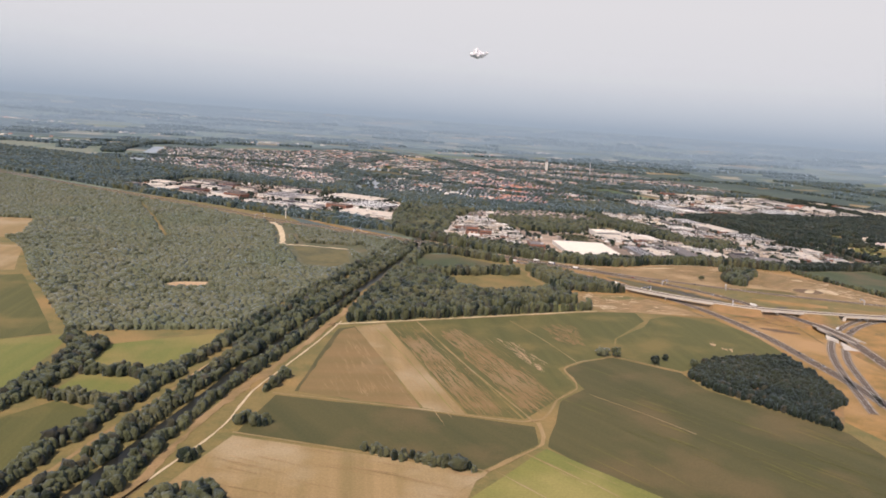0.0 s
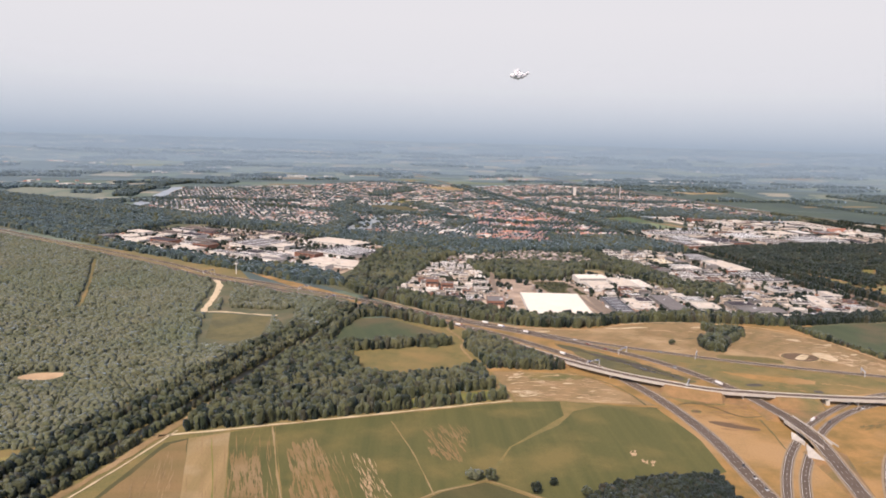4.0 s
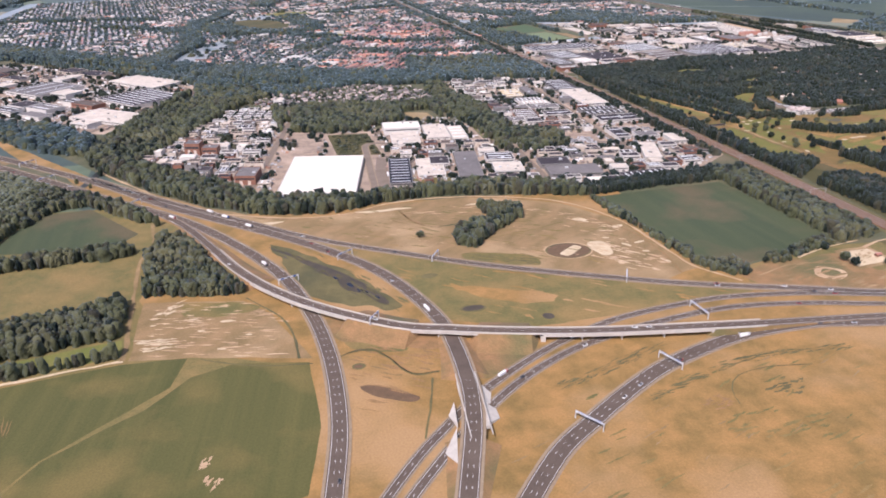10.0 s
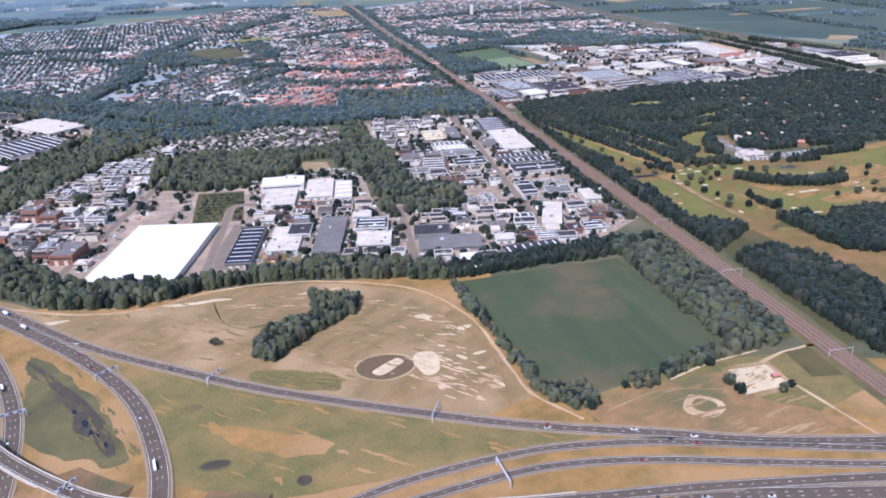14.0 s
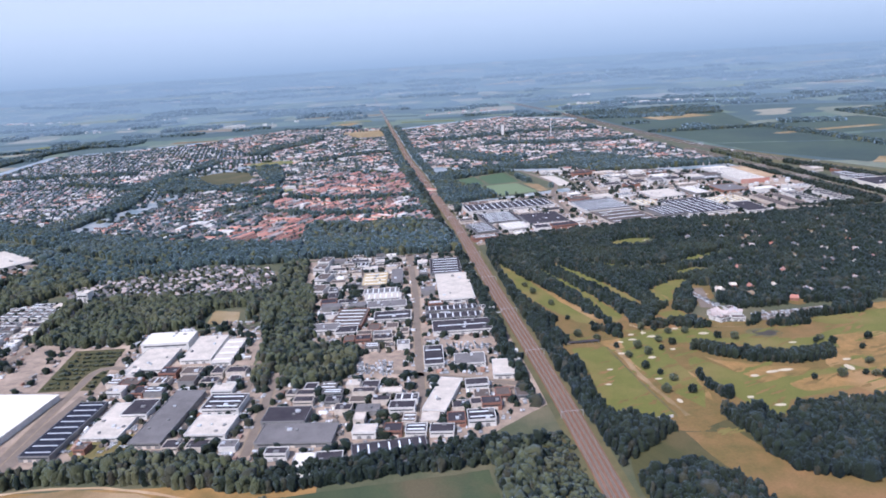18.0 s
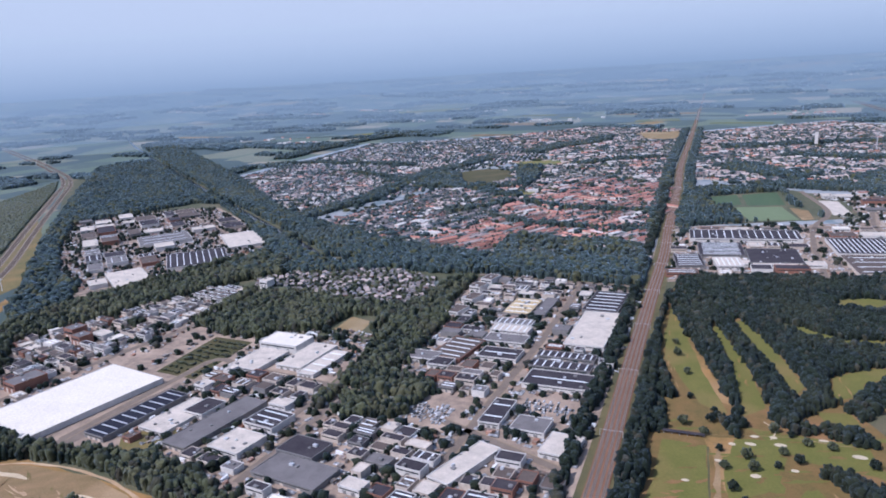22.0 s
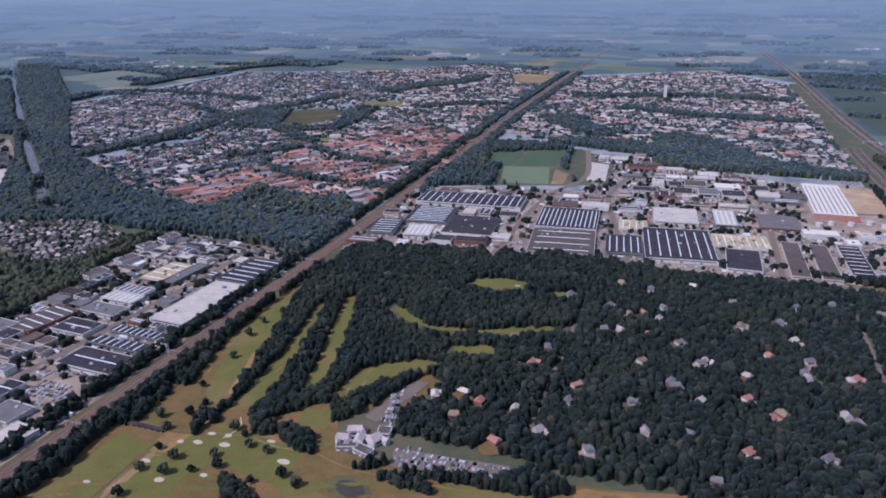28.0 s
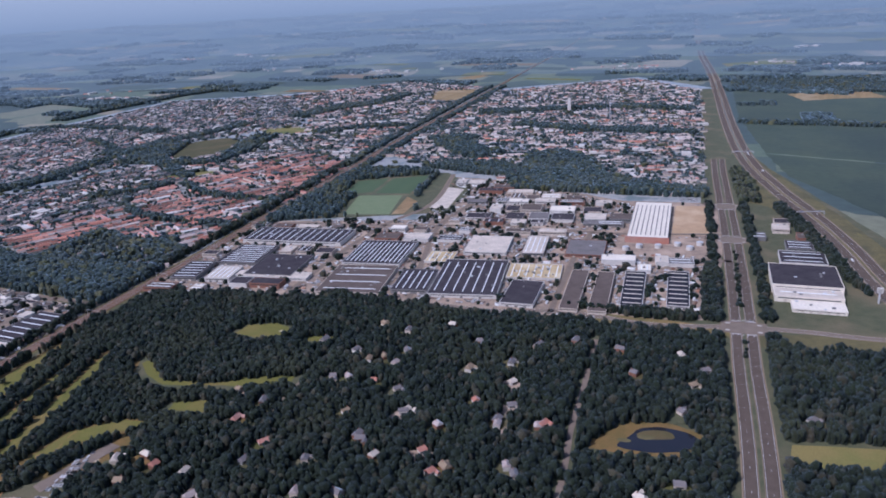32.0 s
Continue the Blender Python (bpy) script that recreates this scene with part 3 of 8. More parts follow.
DUNE_ROAD = curve([(152, 530), (206, 459), (244, 434), (277, 428), (305, 438), (334, 439), (359, 433), (386, 419), (403, 391), (408, 357), (411, 336), (422, 320)])
SANDY_L = curve([(47, 597), (52, 570), (53, 544), (52, 515), (51, 488)])
SANDY_B = curve([(51, 488), (62, 489), (78, 482), (96, 476)])
SANDY_T = curve([(40, 600), (56, 594), (84, 575), (100, 558)])
FIREBREAK = curve([(-24, 505), (-40, 590), (-62, 690)])
INDUSTRY_ROADS = [
    curve([(300, 456), (304, 518), (308, 545), (330, 540), (384, 532), (430, 520), (500, 490)], 6),
    curve([(236, 470), (250, 545), (262, 610), (262, 650)], 6),
    curve([(392, 450), (394, 520)], 6),
    curve([(458, 470), (460, 560), (462, 620), (462, 715)], 6),
    curve([(390, 720), (430, 715), (500, 712)], 6),
    curve([(604, 745), (603, 840), (608, 900), (622, 960), (606, 1060)], 6),
    curve([(682, 760), (662, 840), (650, 900), (655, 960)], 6),
    curve([(520, 885), (604, 893), (690, 905), (784, 905), (850, 915)], 6),
    curve([(765, 760), (762, 850), (765, 905)], 6),
    curve([(690, 850), (765, 855), (858, 862)], 6),
    curve([(128, 615), (150, 650), (190, 700), (178, 760), (120, 800), (30, 860)], 6),
]
WIDE = ((RAMP_EAST, 5.2), (RAMP_WEST, 5.2), (LINK, 4.0), (FLYOVER, 4.4), (UNDER_A, 3.4), (UNDER_B, 3.4), (OUTER, 5.6), (DUAL, 14), (MOTORWAY, 17), (CROSS, 6))
for line, w in WIDE:
    CLEAR_LINE.append((line, w / 2 + 3.4))
for line, w in ((RAIL, 6.0), (CANAL, 2.0), (CANAL_W, 7.5), (TRACK, 3.0), (SAND_ROAD, 3), (HEDGE_PATH, 2.4), (VILLA_LANE, 3.2), (GOLF_LANE, 2.2), (AVENUE, 2.4), (DUNE_ROAD, 2.5), (FIELD_ROAD, 2.5), (SANDY_L, 6.0), (SANDY_B, 5.0), (SANDY_T, 4.0), (FIREBREAK, 3.0)):
    CLEAR_LINE.append((line, w))
for line in INDUSTRY_ROADS:
    CLEAR_LINE.append((line, 3.5))

# ---------------------------------------------------------------- ground and distance
MID = (433, 190)


def rise(x, y):
    """How far the plain has risen towards the horizon."""
    far = np.clip((np.hypot(x - MID[0], y - MID[1]) - 2150) / 2240, 0, 1)
    return 84 * far**1.5


g = Build()
radii = (1, 700, 1400, 2150, 2400, 2700, 3000, 3300, 3600, 3900, 4150, 4390)
v = [(MID[0] + r * math.cos(i / 96 * 2 * math.pi), MID[1] + r * math.sin(i / 96 * 2 * math.pi)) for r in radii for i in range(96)]
v = [(x, y, float(rise(x, y))) for x, y in v]
g.add(v, [tuple(range(96))] + [(k * 96 + i, (k + 1) * 96 + i, (k + 1) * 96 + (i + 1) % 96, k * 96 + (i + 1) % 96) for k in range(len(radii) - 1) for i in range(96)])
tagged(g.ob("ground", FARMLAND), "flat green and brown farmland reaching the horizon", "ground", kind="structure")

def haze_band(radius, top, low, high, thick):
    """A plain ring whose glow imitates distant haze: thick at foot, gone at top."""
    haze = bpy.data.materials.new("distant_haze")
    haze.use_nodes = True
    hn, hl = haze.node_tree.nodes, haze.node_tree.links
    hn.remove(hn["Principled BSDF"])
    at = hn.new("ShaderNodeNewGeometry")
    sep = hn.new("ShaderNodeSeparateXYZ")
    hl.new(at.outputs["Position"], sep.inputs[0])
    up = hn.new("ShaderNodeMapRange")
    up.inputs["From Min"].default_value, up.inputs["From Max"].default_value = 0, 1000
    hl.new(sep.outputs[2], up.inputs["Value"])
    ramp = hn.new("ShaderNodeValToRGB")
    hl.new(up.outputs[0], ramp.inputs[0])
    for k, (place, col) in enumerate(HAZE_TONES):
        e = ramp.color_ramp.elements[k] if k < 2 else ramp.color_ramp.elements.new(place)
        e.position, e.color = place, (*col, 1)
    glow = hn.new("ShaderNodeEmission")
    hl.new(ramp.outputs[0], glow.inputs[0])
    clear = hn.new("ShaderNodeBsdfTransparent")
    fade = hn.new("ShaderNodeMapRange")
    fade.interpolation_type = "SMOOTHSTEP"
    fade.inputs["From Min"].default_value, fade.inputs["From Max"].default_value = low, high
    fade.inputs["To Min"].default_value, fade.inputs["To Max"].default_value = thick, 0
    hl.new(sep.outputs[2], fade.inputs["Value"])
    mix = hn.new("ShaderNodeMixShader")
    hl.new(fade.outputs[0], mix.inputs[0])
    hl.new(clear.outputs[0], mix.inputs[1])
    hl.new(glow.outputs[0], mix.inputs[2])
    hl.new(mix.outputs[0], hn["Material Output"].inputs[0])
    v, f = [], []
    for i in range(96):
        a = i / 96 * 2 * math.pi
        v += [(MID[0] + radius * math.cos(a), MID[1] + radius * math.sin(a), zz) for zz in (-2, top)]
        j = (i + 1) % 96
        f.append((2 * i, 2 * j, 2 * j + 1, 2 * i + 1))
    ob = tagged(Build().add(v, f).ob("backdrop", haze), "glowing blue-grey ring imitating haze over the far plain", "backdrop", kind="structure")
    ob.visible_shadow = False


# Emission tones of the rings: hazy far land low down, brighter sky above.
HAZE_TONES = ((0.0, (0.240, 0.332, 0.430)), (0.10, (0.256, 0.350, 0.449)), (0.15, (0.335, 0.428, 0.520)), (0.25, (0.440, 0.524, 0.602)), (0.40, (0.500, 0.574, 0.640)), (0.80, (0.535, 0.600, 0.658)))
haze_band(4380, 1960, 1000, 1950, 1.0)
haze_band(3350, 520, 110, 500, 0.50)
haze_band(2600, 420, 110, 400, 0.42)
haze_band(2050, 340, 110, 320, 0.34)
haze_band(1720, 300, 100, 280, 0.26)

# ---------------------------------------------------------------- fields and heath
patch("grassland", [(-260, 60), (260, 60), (300, 300), (205, 462), (100, 470), (60, 640), (-120, 800), (-260, 900), (-420, 700)], DRY_GREEN, "rough grass between farm fields", 2, step=20)
patch("grassland", [(60, 660), (200, 460), (430, 300), (520, 180), (880, 380), (1080, 420), (1100, 780), (960, 900), (880, 1150), (500, 1120), (380, 790), (180, 870), (80, 960), (-120, 1130), (-420, 1340), (-440, 1110)], SCRUB, "olive rough grass between works and woods", 2, step=20)
patch("grassland", [(-140, 1100), (110, 905), (300, 780), (500, 800), (860, 990), (840, 1660), (700, 1830), (470, 1680), (250, 1810), (80, 1640), (-140, 1560)], TOWN_FLOOR, "parks and streets of the town", 4, step=20)
patch("heath", [(60, 640), (150, 520), (230, 440), (300, 440), (420, 430), (420, 330), (520, 330), (640, 300), (760, 270), (760, 180), (420, 120), (225, 60), (215, 240), (255, 300), (215, 318), (197, 360), (215, 420), (190, 450), (140, 500)], DRY, "dry brown grass between the motorway ramps")
patch("meadow", [(225, 440), (262, 404), (300, 378), (372, 338), (430, 313), (413, 311), (366, 307), (330, 306), (305, 318), (300, 335), (288, 364), (268, 392)], DRY_GREEN, "dry yellow-green meadow inside the interchange")
patch("heath", [(212, 458), (244, 433), (277, 427), (305, 437), (334, 438), (359, 432), (386, 417), (403, 390), (408, 356), (412, 335), (395, 329), (349, 350), (298, 380), (265, 403), (231, 436)], DUNE, "sandy heath with bare pale patches")
patch("marsh", loop([(246, 398), (258, 390), (274, 368), (287, 342), (292, 331), (284, 332), (270, 338), (259, 350), (252, 371)]), REED, "olive marsh grass inside the ramp loop", 3.0)
slivers([(246, 400), (262, 392), (280, 366), (295, 330), (282, 328), (256, 350), (248, 375)], 200, REED, -58, 4, 0.7, "ragged marsh grass inside the ramp loop", 31)
patch("pond", loop([(245, 397), (253, 390), (264, 376), (272, 366), (281, 351), (287, 336), (284, 336), (278, 345), (273, 350), (270, 358), (266, 366), (256, 382)]), BOG, "narrow dark pond in marsh grass", 1.4)
for x, y, w, d in ((279, 347, 3.0, 1.2), (275, 353, 2.2, 1.0), (283, 341, 1.6, 0.8), (270, 361, 1.8, 0.7)):
    patch("pool", oval(x, y, w, d, -58), POOL, "open glinting water in the pond", 0.8)
slivers([(252, 392), (264, 376), (281, 351), (287, 336), (278, 340), (262, 366), (250, 386)], 60, BOG, -58, 3, 0.5, "dark wet streaks in marsh grass", 32, 0.185)
slivers([(252, 392), (268, 376), (284, 351), (290, 336), (278, 340), (262, 366), (250, 386)], 46, REED, -58, 3, 0.35, "reeds along the pond edge", 33, 0.19)
patch("pond", oval(316, 324, 5.0, 2.6), REED, "olive rim of a meadow pool", 0.8)
patch("pond", oval(316, 324, 4.2, 1.9), BOG, "small dark pool in a meadow", 0.7)
patch("pond", oval(340, 312, 2.2, 2.4), BOG, "small dark pool in a meadow", 0.6)
patch("pond", oval(306, 354, 3.4, 2.2), REED, "grey-green boggy hollow in a meadow", 0.8)
patch("pond", oval(278, 279.5, 9.2, 2.9, -30), DRY_RED, "rusty rim of a hollow in dry grass", 1.0)
patch("pond", loop([(270, 285), (275, 284), (282, 279), (286.5, 275.5), (284, 273.5), (277, 276.5), (272, 280.5)]), PEAT, "shallow brown hollow in dry grass", 0.6)
patch("pond", oval(271, 296, 2.2, 1.9), REED, "small boggy spot in dry grass", 0.4)
patch("pond", oval(271, 296, 1.4, 1.1), PEAT, "tiny dark pool in dry grass", 0.3)
patch("heath", loop([(264, 330), (281, 323), (300, 311), (299, 301), (281, 305), (266, 315)]), DRY_RED, "rusty weeds on the bank below the flyover", 2.0)
patch("heath", loop([(309, 304), (326, 301), (329, 291), (318, 284), (307, 282)]), DRY_RED, "rusty weeds between ramp and flyover", 2.0)
patch("heath", loop([(268, 312), (276, 309), (285, 309), (288, 303), (280, 303), (272, 306)]), DRY_GREEN, "greener grass along a ditch", 2.0)
patch("heath", loop([(312, 345), (340, 332), (350, 326), (338, 322), (320, 334)]), DRY, "orange patch in the meadow", 3.0)
slivers([(362, 242), (375, 249), (394, 247), (402, 236), (384, 228)], 50, DRY_GREEN, 10, 4.0, 0.7, "dark green tufts in dry grass", 51)
slivers([(386, 256), (394, 261), (401, 257), (399, 250), (389, 248)], 26, REED, 10, 3, 0.8, "grey-green tufts in dry grass", 52)
slivers([(350, 259), (383, 271), (403, 273), (428, 271), (428, 268), (403, 270), (383, 267.5), (352, 257)], 420, REED, 8, 4, 0.45, "olive wet grass beside the outer ramp", 55)
slivers([(325, 272), (342, 277), (364, 285.5), (372, 285), (362, 280), (349, 274.5), (328, 268.5)], 240, REED, 24, 4, 0.4, "olive wet grass between two ramps", 54)
slivers([(364, 254), (370, 256), (375, 252), (369, 248)], 40, DRY_RED, 10, 2.2, 0.6, "rusty tufts in dry grass", 53)
patch("pond", oval(368, 363, 10.4, 8.4, 0, 28), EARTH, "pale sandy rim of the oval pond", 0.8)
patch("pond", oval(368, 363, 9.7, 7.8, 0, 28), REED, "olive reeds round the oval pond", 0.5)
patch("pond", oval(368, 363, 9.2, 7.2, 0, 28), PEAT, "oval pond with a dark brown bed", 0.4)
patch("sandbank", loop([(363, 360.5), (365.5, 358), (369, 359.5), (372, 362.5), (374.5, 365), (372.5, 367.5), (369.5, 366), (366, 363.5)]), SAND, "pale kidney-shaped sandbank inside the pond", 0.5)
patch("heath", loop([(324, 371), (338, 368), (352, 362), (352, 353), (340, 355), (326, 361)]), DRY_GREEN, "shallow green hollow on the heath", 2.0)
slivers([(324, 371), (352, 362), (352, 353), (326, 361)], 60, REED, -25, 5, 0.6, "darker green wisps in a hollow", 35, 0.172)
slivers([(376, 371), (388, 368), (404, 346), (394, 335), (376, 354)], 90, EARTH, -40, 4.0, 0.8, "tan sandy streaks beside the pond", 36, 0.174)
slivers([(309, 428), (360, 425), (392, 400), (404, 372), (398, 368), (380, 400), (350, 416), (310, 418)], 130, EARTH, -15, 6, 0.7, "tan sandy streaks along the heath edge", 37, 0.174)
patch("sandbank", loop([(378.5, 366), (381, 370), (387, 368), (386, 358), (381, 355), (378.5, 359)]), SAND, "bare sand beside the oval pond", 1.4)
slivers([(384, 338), (404, 345), (403, 372), (392, 400), (380, 410), (376, 380)], 70, EARTH, -50, 3.2, 0.55, "bare pale sand streaks on the heath", 21)
slivers([(232, 436), (300, 384), (395, 335), (400, 380), (380, 415), (300, 434)], 150, EARTH, -30, 2.6, 0.35, "bare pale sand streaks on the heath", 22)
slivers([(232, 436), (300, 384), (395, 335), (400, 380), (380, 415), (300, 434)], 240, DRY_GREEN, -35, 5, 0.8, "olive tufts on the heath", 23, 0.165)
slivers([(203, 318), (250, 308), (250, 338), (236, 348), (203, 354)], 150, EARTH, -14, 4.0, 0.5, "bare sand streaks in a dry field", 24)
slivers([(264, 302), (300, 318), (330, 300), (300, 285), (268, 270)], 160, DRY_RED, -30, 4, 0.7, "rusty tufts in dry grass", 25)
slivers([(300, 240), (340, 268), (420, 270), (450, 240), (420, 200), (330, 200)], 90, DRY_GREEN, 20, 5, 0.6, "olive tufts in dry grass", 26)
slivers([(300, 240), (340, 268), (420, 270), (450, 240), (420, 200), (330, 200)], 40, DUNE, 25, 4, 0.4, "pale wisps in dry grass", 27, 0.18)
slivers([(230, 436), (300, 378), (430, 313), (330, 308), (300, 340)], 260, DRY, -38, 6, 1.0, "orange wisps in the meadow", 28)
_s = random.Random(3)
for k in range(12):
    u = _s.uniform(0, 1)
    x, y = ((_s.uniform(384, 402), _s.uniform(338, 404)) if k < 24 else (_s.uniform(300, 395), _s.uniform(372, 428)) if k < 34 else (_s.uniform(232, 300), _s.uniform(404, 436)))
    w = _s.uniform(0.8, 3.2)
    patch("sandbank", oval(x, y, w, w * _s.uniform(0.25, 0.5), _s.uniform(-60, 20), 10), SAND, "bare pale sand on the heath", 1.6)
for x, y, w, d in ((300, 429, 14, 1.2), (348, 427, 9, 1.0), (246, 426, 7, 1.6)):
    patch("sandbank", oval(x, y, w, d, 0, 24), SAND, "bare pale sand on the heath", 2.2)
patch("field", [(405, 421), (478, 426), (484, 347), (430, 333), (414, 343), (414, 358)], CROP_BLUE, "dark green crop field beside the railway", 0.8)
patch("heath", [(430, 331), (455, 338), (482, 340), (512, 338), (522, 318), (470, 300), (424, 318)], DRY_GREEN, "rough dry grass beside a crop field")
patch("heath", [(424, 326), (440, 331), (474, 333), (478, 316), (500, 300), (470, 296), (430, 310)], DRY_RED, "rusty rough grass beside the railway", 3.0)
slivers([(426, 322), (474, 334), (500, 300), (470, 297)], 60, DUNE, 12, 7, 0.9, "tan worn streaks in rough grass", 38, 0.18)
patch("heath", loop([(453, 319), (458, 324), (465, 320), (465, 315), (458, 312), (453, 315)]), EARTH, "sandy rim of a shallow hollow", 0.8)
patch("heath", loop([(455.5, 319), (459, 321.8), (463, 319), (462.5, 316), (458.5, 314.6), (455.8, 316.5)]), DRY_RED, "brown shallow hollow", 0.5)
patch("yard", [(474.5, 335), (491, 336.5), (493, 319.5), (471.5, 317.5)], DUNE, "sandy ground beside the railway", 1.2, step=3)
patch("yard", [(476.5, 333.5), (489.5, 334), (490.5, 321.5), (474, 320)], SAND, "bare sandy yard beside the railway", 0.6, step=3)
slivers([(475, 333), (489, 333), (490, 322), (474, 321)], 26, DUNE, 20, 2.2, 0.4, "wheel marks on a sandy yard", 39, 0.205)
patch("field", [(63, 290), (71, 293), (78, 201), (40, 219)], CROP_DARK, "green edge of a thin crop field", 0.4)
patch("field", [(65, 289), (71, 292), (78, 201), (60, 209), (41, 219)], STUBBLE_GREEN, "field of thin brown crop", 1.2)
patch("field", [(71, 293), (85, 297), (91, 195), (79, 201)], STUBBLE, "tan strip of ripe stubble", 0.4)
patch("field", [(85, 297), (101, 301), (108, 189), (92, 195)], CROP, "green crop strip with pale ruts", 0.4)
patch("field", [(101, 301), (198, 315), (218, 314), (214, 298), (184, 271), (169, 247), (153, 242), (140, 234), (138, 214), (126, 204), (109, 189)], CROP, "broad green crop field with yellow patches", 0.4)
slivers([(106, 282), (116, 284), (121, 250), (127, 212), (123, 205), (111, 193)], 520, STUBBLE_GREEN, 97, 8, 0.55, "brown thin strip in a green crop", 65, 0.155)
slivers([(87, 275), (97, 276), (104, 194), (93, 197)], 420, STUBBLE_GREEN, 95, 8, 0.5, "tan thin strip in a green crop", 66, 0.155)
for poly, n, m, deg, long, wide, lab, seed in (
    ([(72, 292), (84, 292), (91, 194), (80, 199)], 60, DUNE, 94, 16, 0.22, "pale streaks in stubble", 2),
    ([(86, 292), (99, 292), (110, 188), (92, 194)], 120, STUBBLE_GREEN, 94, 12, 0.25, "thin tan streaks in a crop strip", 3),
    ([(86, 262), (99, 262), (108, 189), (92, 194)], 22, STUBBLE, 94, 14, 0.25, "pale ripe streaks in a crop strip", 4),
    ([(105, 285), (117, 285), (127, 208), (112, 192)], 130, DUNE, 98, 6, 0.16, "pale streaks in a thin strip of crop", 5),
    ([(118, 270), (128, 270), (126, 200), (120, 196)], 60, STUBBLE_GREEN, 96, 9, 0.2, "tan streaks in a green crop", 6),
    ([(48, 224), (68, 285), (77, 206)], 170, DUNE, 94, 9, 0.2, "pale streaks in a thin crop", 7),
    ([(156, 292), (174, 292), (165, 262), (155, 266)], 150, STUBBLE_GREEN, 98, 5, 0.45, "yellow patch in a green crop", 8),
    ([(128, 272), (135, 266), (138, 243), (132, 231), (129, 248)], 150, EARTH, 98, 4, 0.22, "bare spot in a green crop", 10),
    ([(155, 232), (205, 165), (195, 100), (145, 100), (114, 165), (130, 200)], 70, CROP, 118, 16, 0.7, "faint sowing lines in a dark field", 13),
    ([(112, 165), (126, 140), (138, 98), (70, 98), (80, 142)], 50, STUBBLE, 118, 14, 0.5, "pale ripe lines in a yellow crop", 14),
    ([(24, 186), (82, 156), (66, 130), (-6, 132)], 60, DUNE, 152, 12, 0.4, "pale mown lines in stubble", 15),
):
    slivers(poly, n, m, deg, long, wide, lab, seed)
slivers([(134, 397), (189, 403), (193, 359), (162, 348), (137, 353)], 60, DRY_GREEN, 130, 8, 0.8, "dry streaks in a meadow", 9)
patch("field", [(34, 216), (78, 199), (110, 183), (106, 171), (85, 158), (55, 173), (22, 189)], CROP_DARK, "dark green crop field with a brown edge", 0.5)
patch("field", [(21, 187), (55, 171), (84, 156), (66, 128), (-10, 130), (10, 168)], STUBBLE, "tan stubble field", 0.6)
patch("field", [(142, 233), (154, 240.5), (169, 245.5), (188, 225.5), (187, 208), (212, 167), (200, 90), (140, 90), (108, 169), (127, 202), (140.5, 212.5)], CROP_DARK, "large dark brown-green field", 0.6)
patch("field", [(107, 168), (126, 138), (140, 95), (60, 95), (77, 144)], YELLOW, "streaky yellow-green crop", 0.5)
patch("field", [(220, 302), (233, 307), (256, 302), (257, 268), (252, 242), (222, 232), (197, 230), (190, 227), (171, 247), (185, 271), (208, 288)], CROP, "bright green crop field beside the ramp", 0.6)
patch("field", [(-62, 280), (-43, 285), (-40, 273), (-46, 223), (-120, 200), (-140, 270)], CROP_LIME, "yellow-green meadow", 0.8)
patch("field", [(-23, 272), (18, 286), (5, 239), (-28, 247)], CROP_LIME, "green meadow ringed by hedges", 0.8)
patch("field", [(-27, 241), (-4, 234), (-12, 215), (-33, 224)], CROP_LIME, "small green meadow between hedges", 0.6)
patch("field", [(-42, 205), (-30, 217), (-17, 207), (-32, 171), (-60, 150)], CROP, "green meadow beside the canal belt", 0.6)
patch("field", [(-91, 387), (-82, 391), (-46, 287), (-62, 280), (-150, 280), (-180, 390)], CROP, "pale green field at the edge of a wood", 0.8)
patch("field", [(-140, 470), (-102, 470), (-88, 400), (-130, 395)], STUBBLE, "tan field at the edge of a wood", 0.8)
patch("field", [(128, 419), (137, 463), (161, 466), (188, 428), (179, 410)], CROP_BLUE, "dark blue-green crop field", 0.6)
patch("field", [(134, 397), (189, 403), (193, 359), (162, 348), (137, 353)], DRY_GREEN, "yellow-green meadow ringed by trees", 0.6)
patch("field", [(138, 320), (196, 331), (197, 320), (141, 311)], CROP_LIME, "narrow green strip between hedges", 0.5)
slivers([(225, 262), (228, 262), (228, 258), (225, 258)], 12, EARTH, 60, 1.6, 0.6, "bare spots in a green crop", 63)
slivers([(227, 254), (231, 254), (231, 250), (227, 250)], 12, EARTH, 60, 1.6, 0.6, "bare spots in a green crop", 64)
patch("heath", [(199, 357), (235, 350), (245, 337), (257, 304), (220, 314), (200, 317)], DUNE, "dry field with bare sandy patches")
patch("heath", loop([(216, 352), (236, 348), (240, 342), (226, 340), (214, 344)]), DRY_GREEN, "weedy green corner of a dry field", 2.0)
for k in range(10):
    x, y = _s.uniform(203, 250), _s.uniform(317, 347)
    w = _s.uniform(0.6, 2.6)
    patch("sandbank", oval(x, y, w, w * _s.uniform(0.2, 0.45), _s.uniform(-20, 5), 10), SAND, "bare sand in a dry field", 1.4)
slivers([(200, 344), (206, 353), (214, 356), (210, 346)], 30, SAND, 30, 3.5, 0.8, "bare sand streaks in a dry field", 61)
slivers([(201, 329), (213, 328), (212, 321), (202, 322)], 26, SAND, -5, 4, 0.7, "bare sand streaks in a dry field", 62)
patch("forest_floor", [(36, 606), (110, 560), (152, 500), (120, 440), (100, 450), (90, 480), (56, 490), (40, 560)], SCRUB, "rough scrub beside the motorway", 1.5)

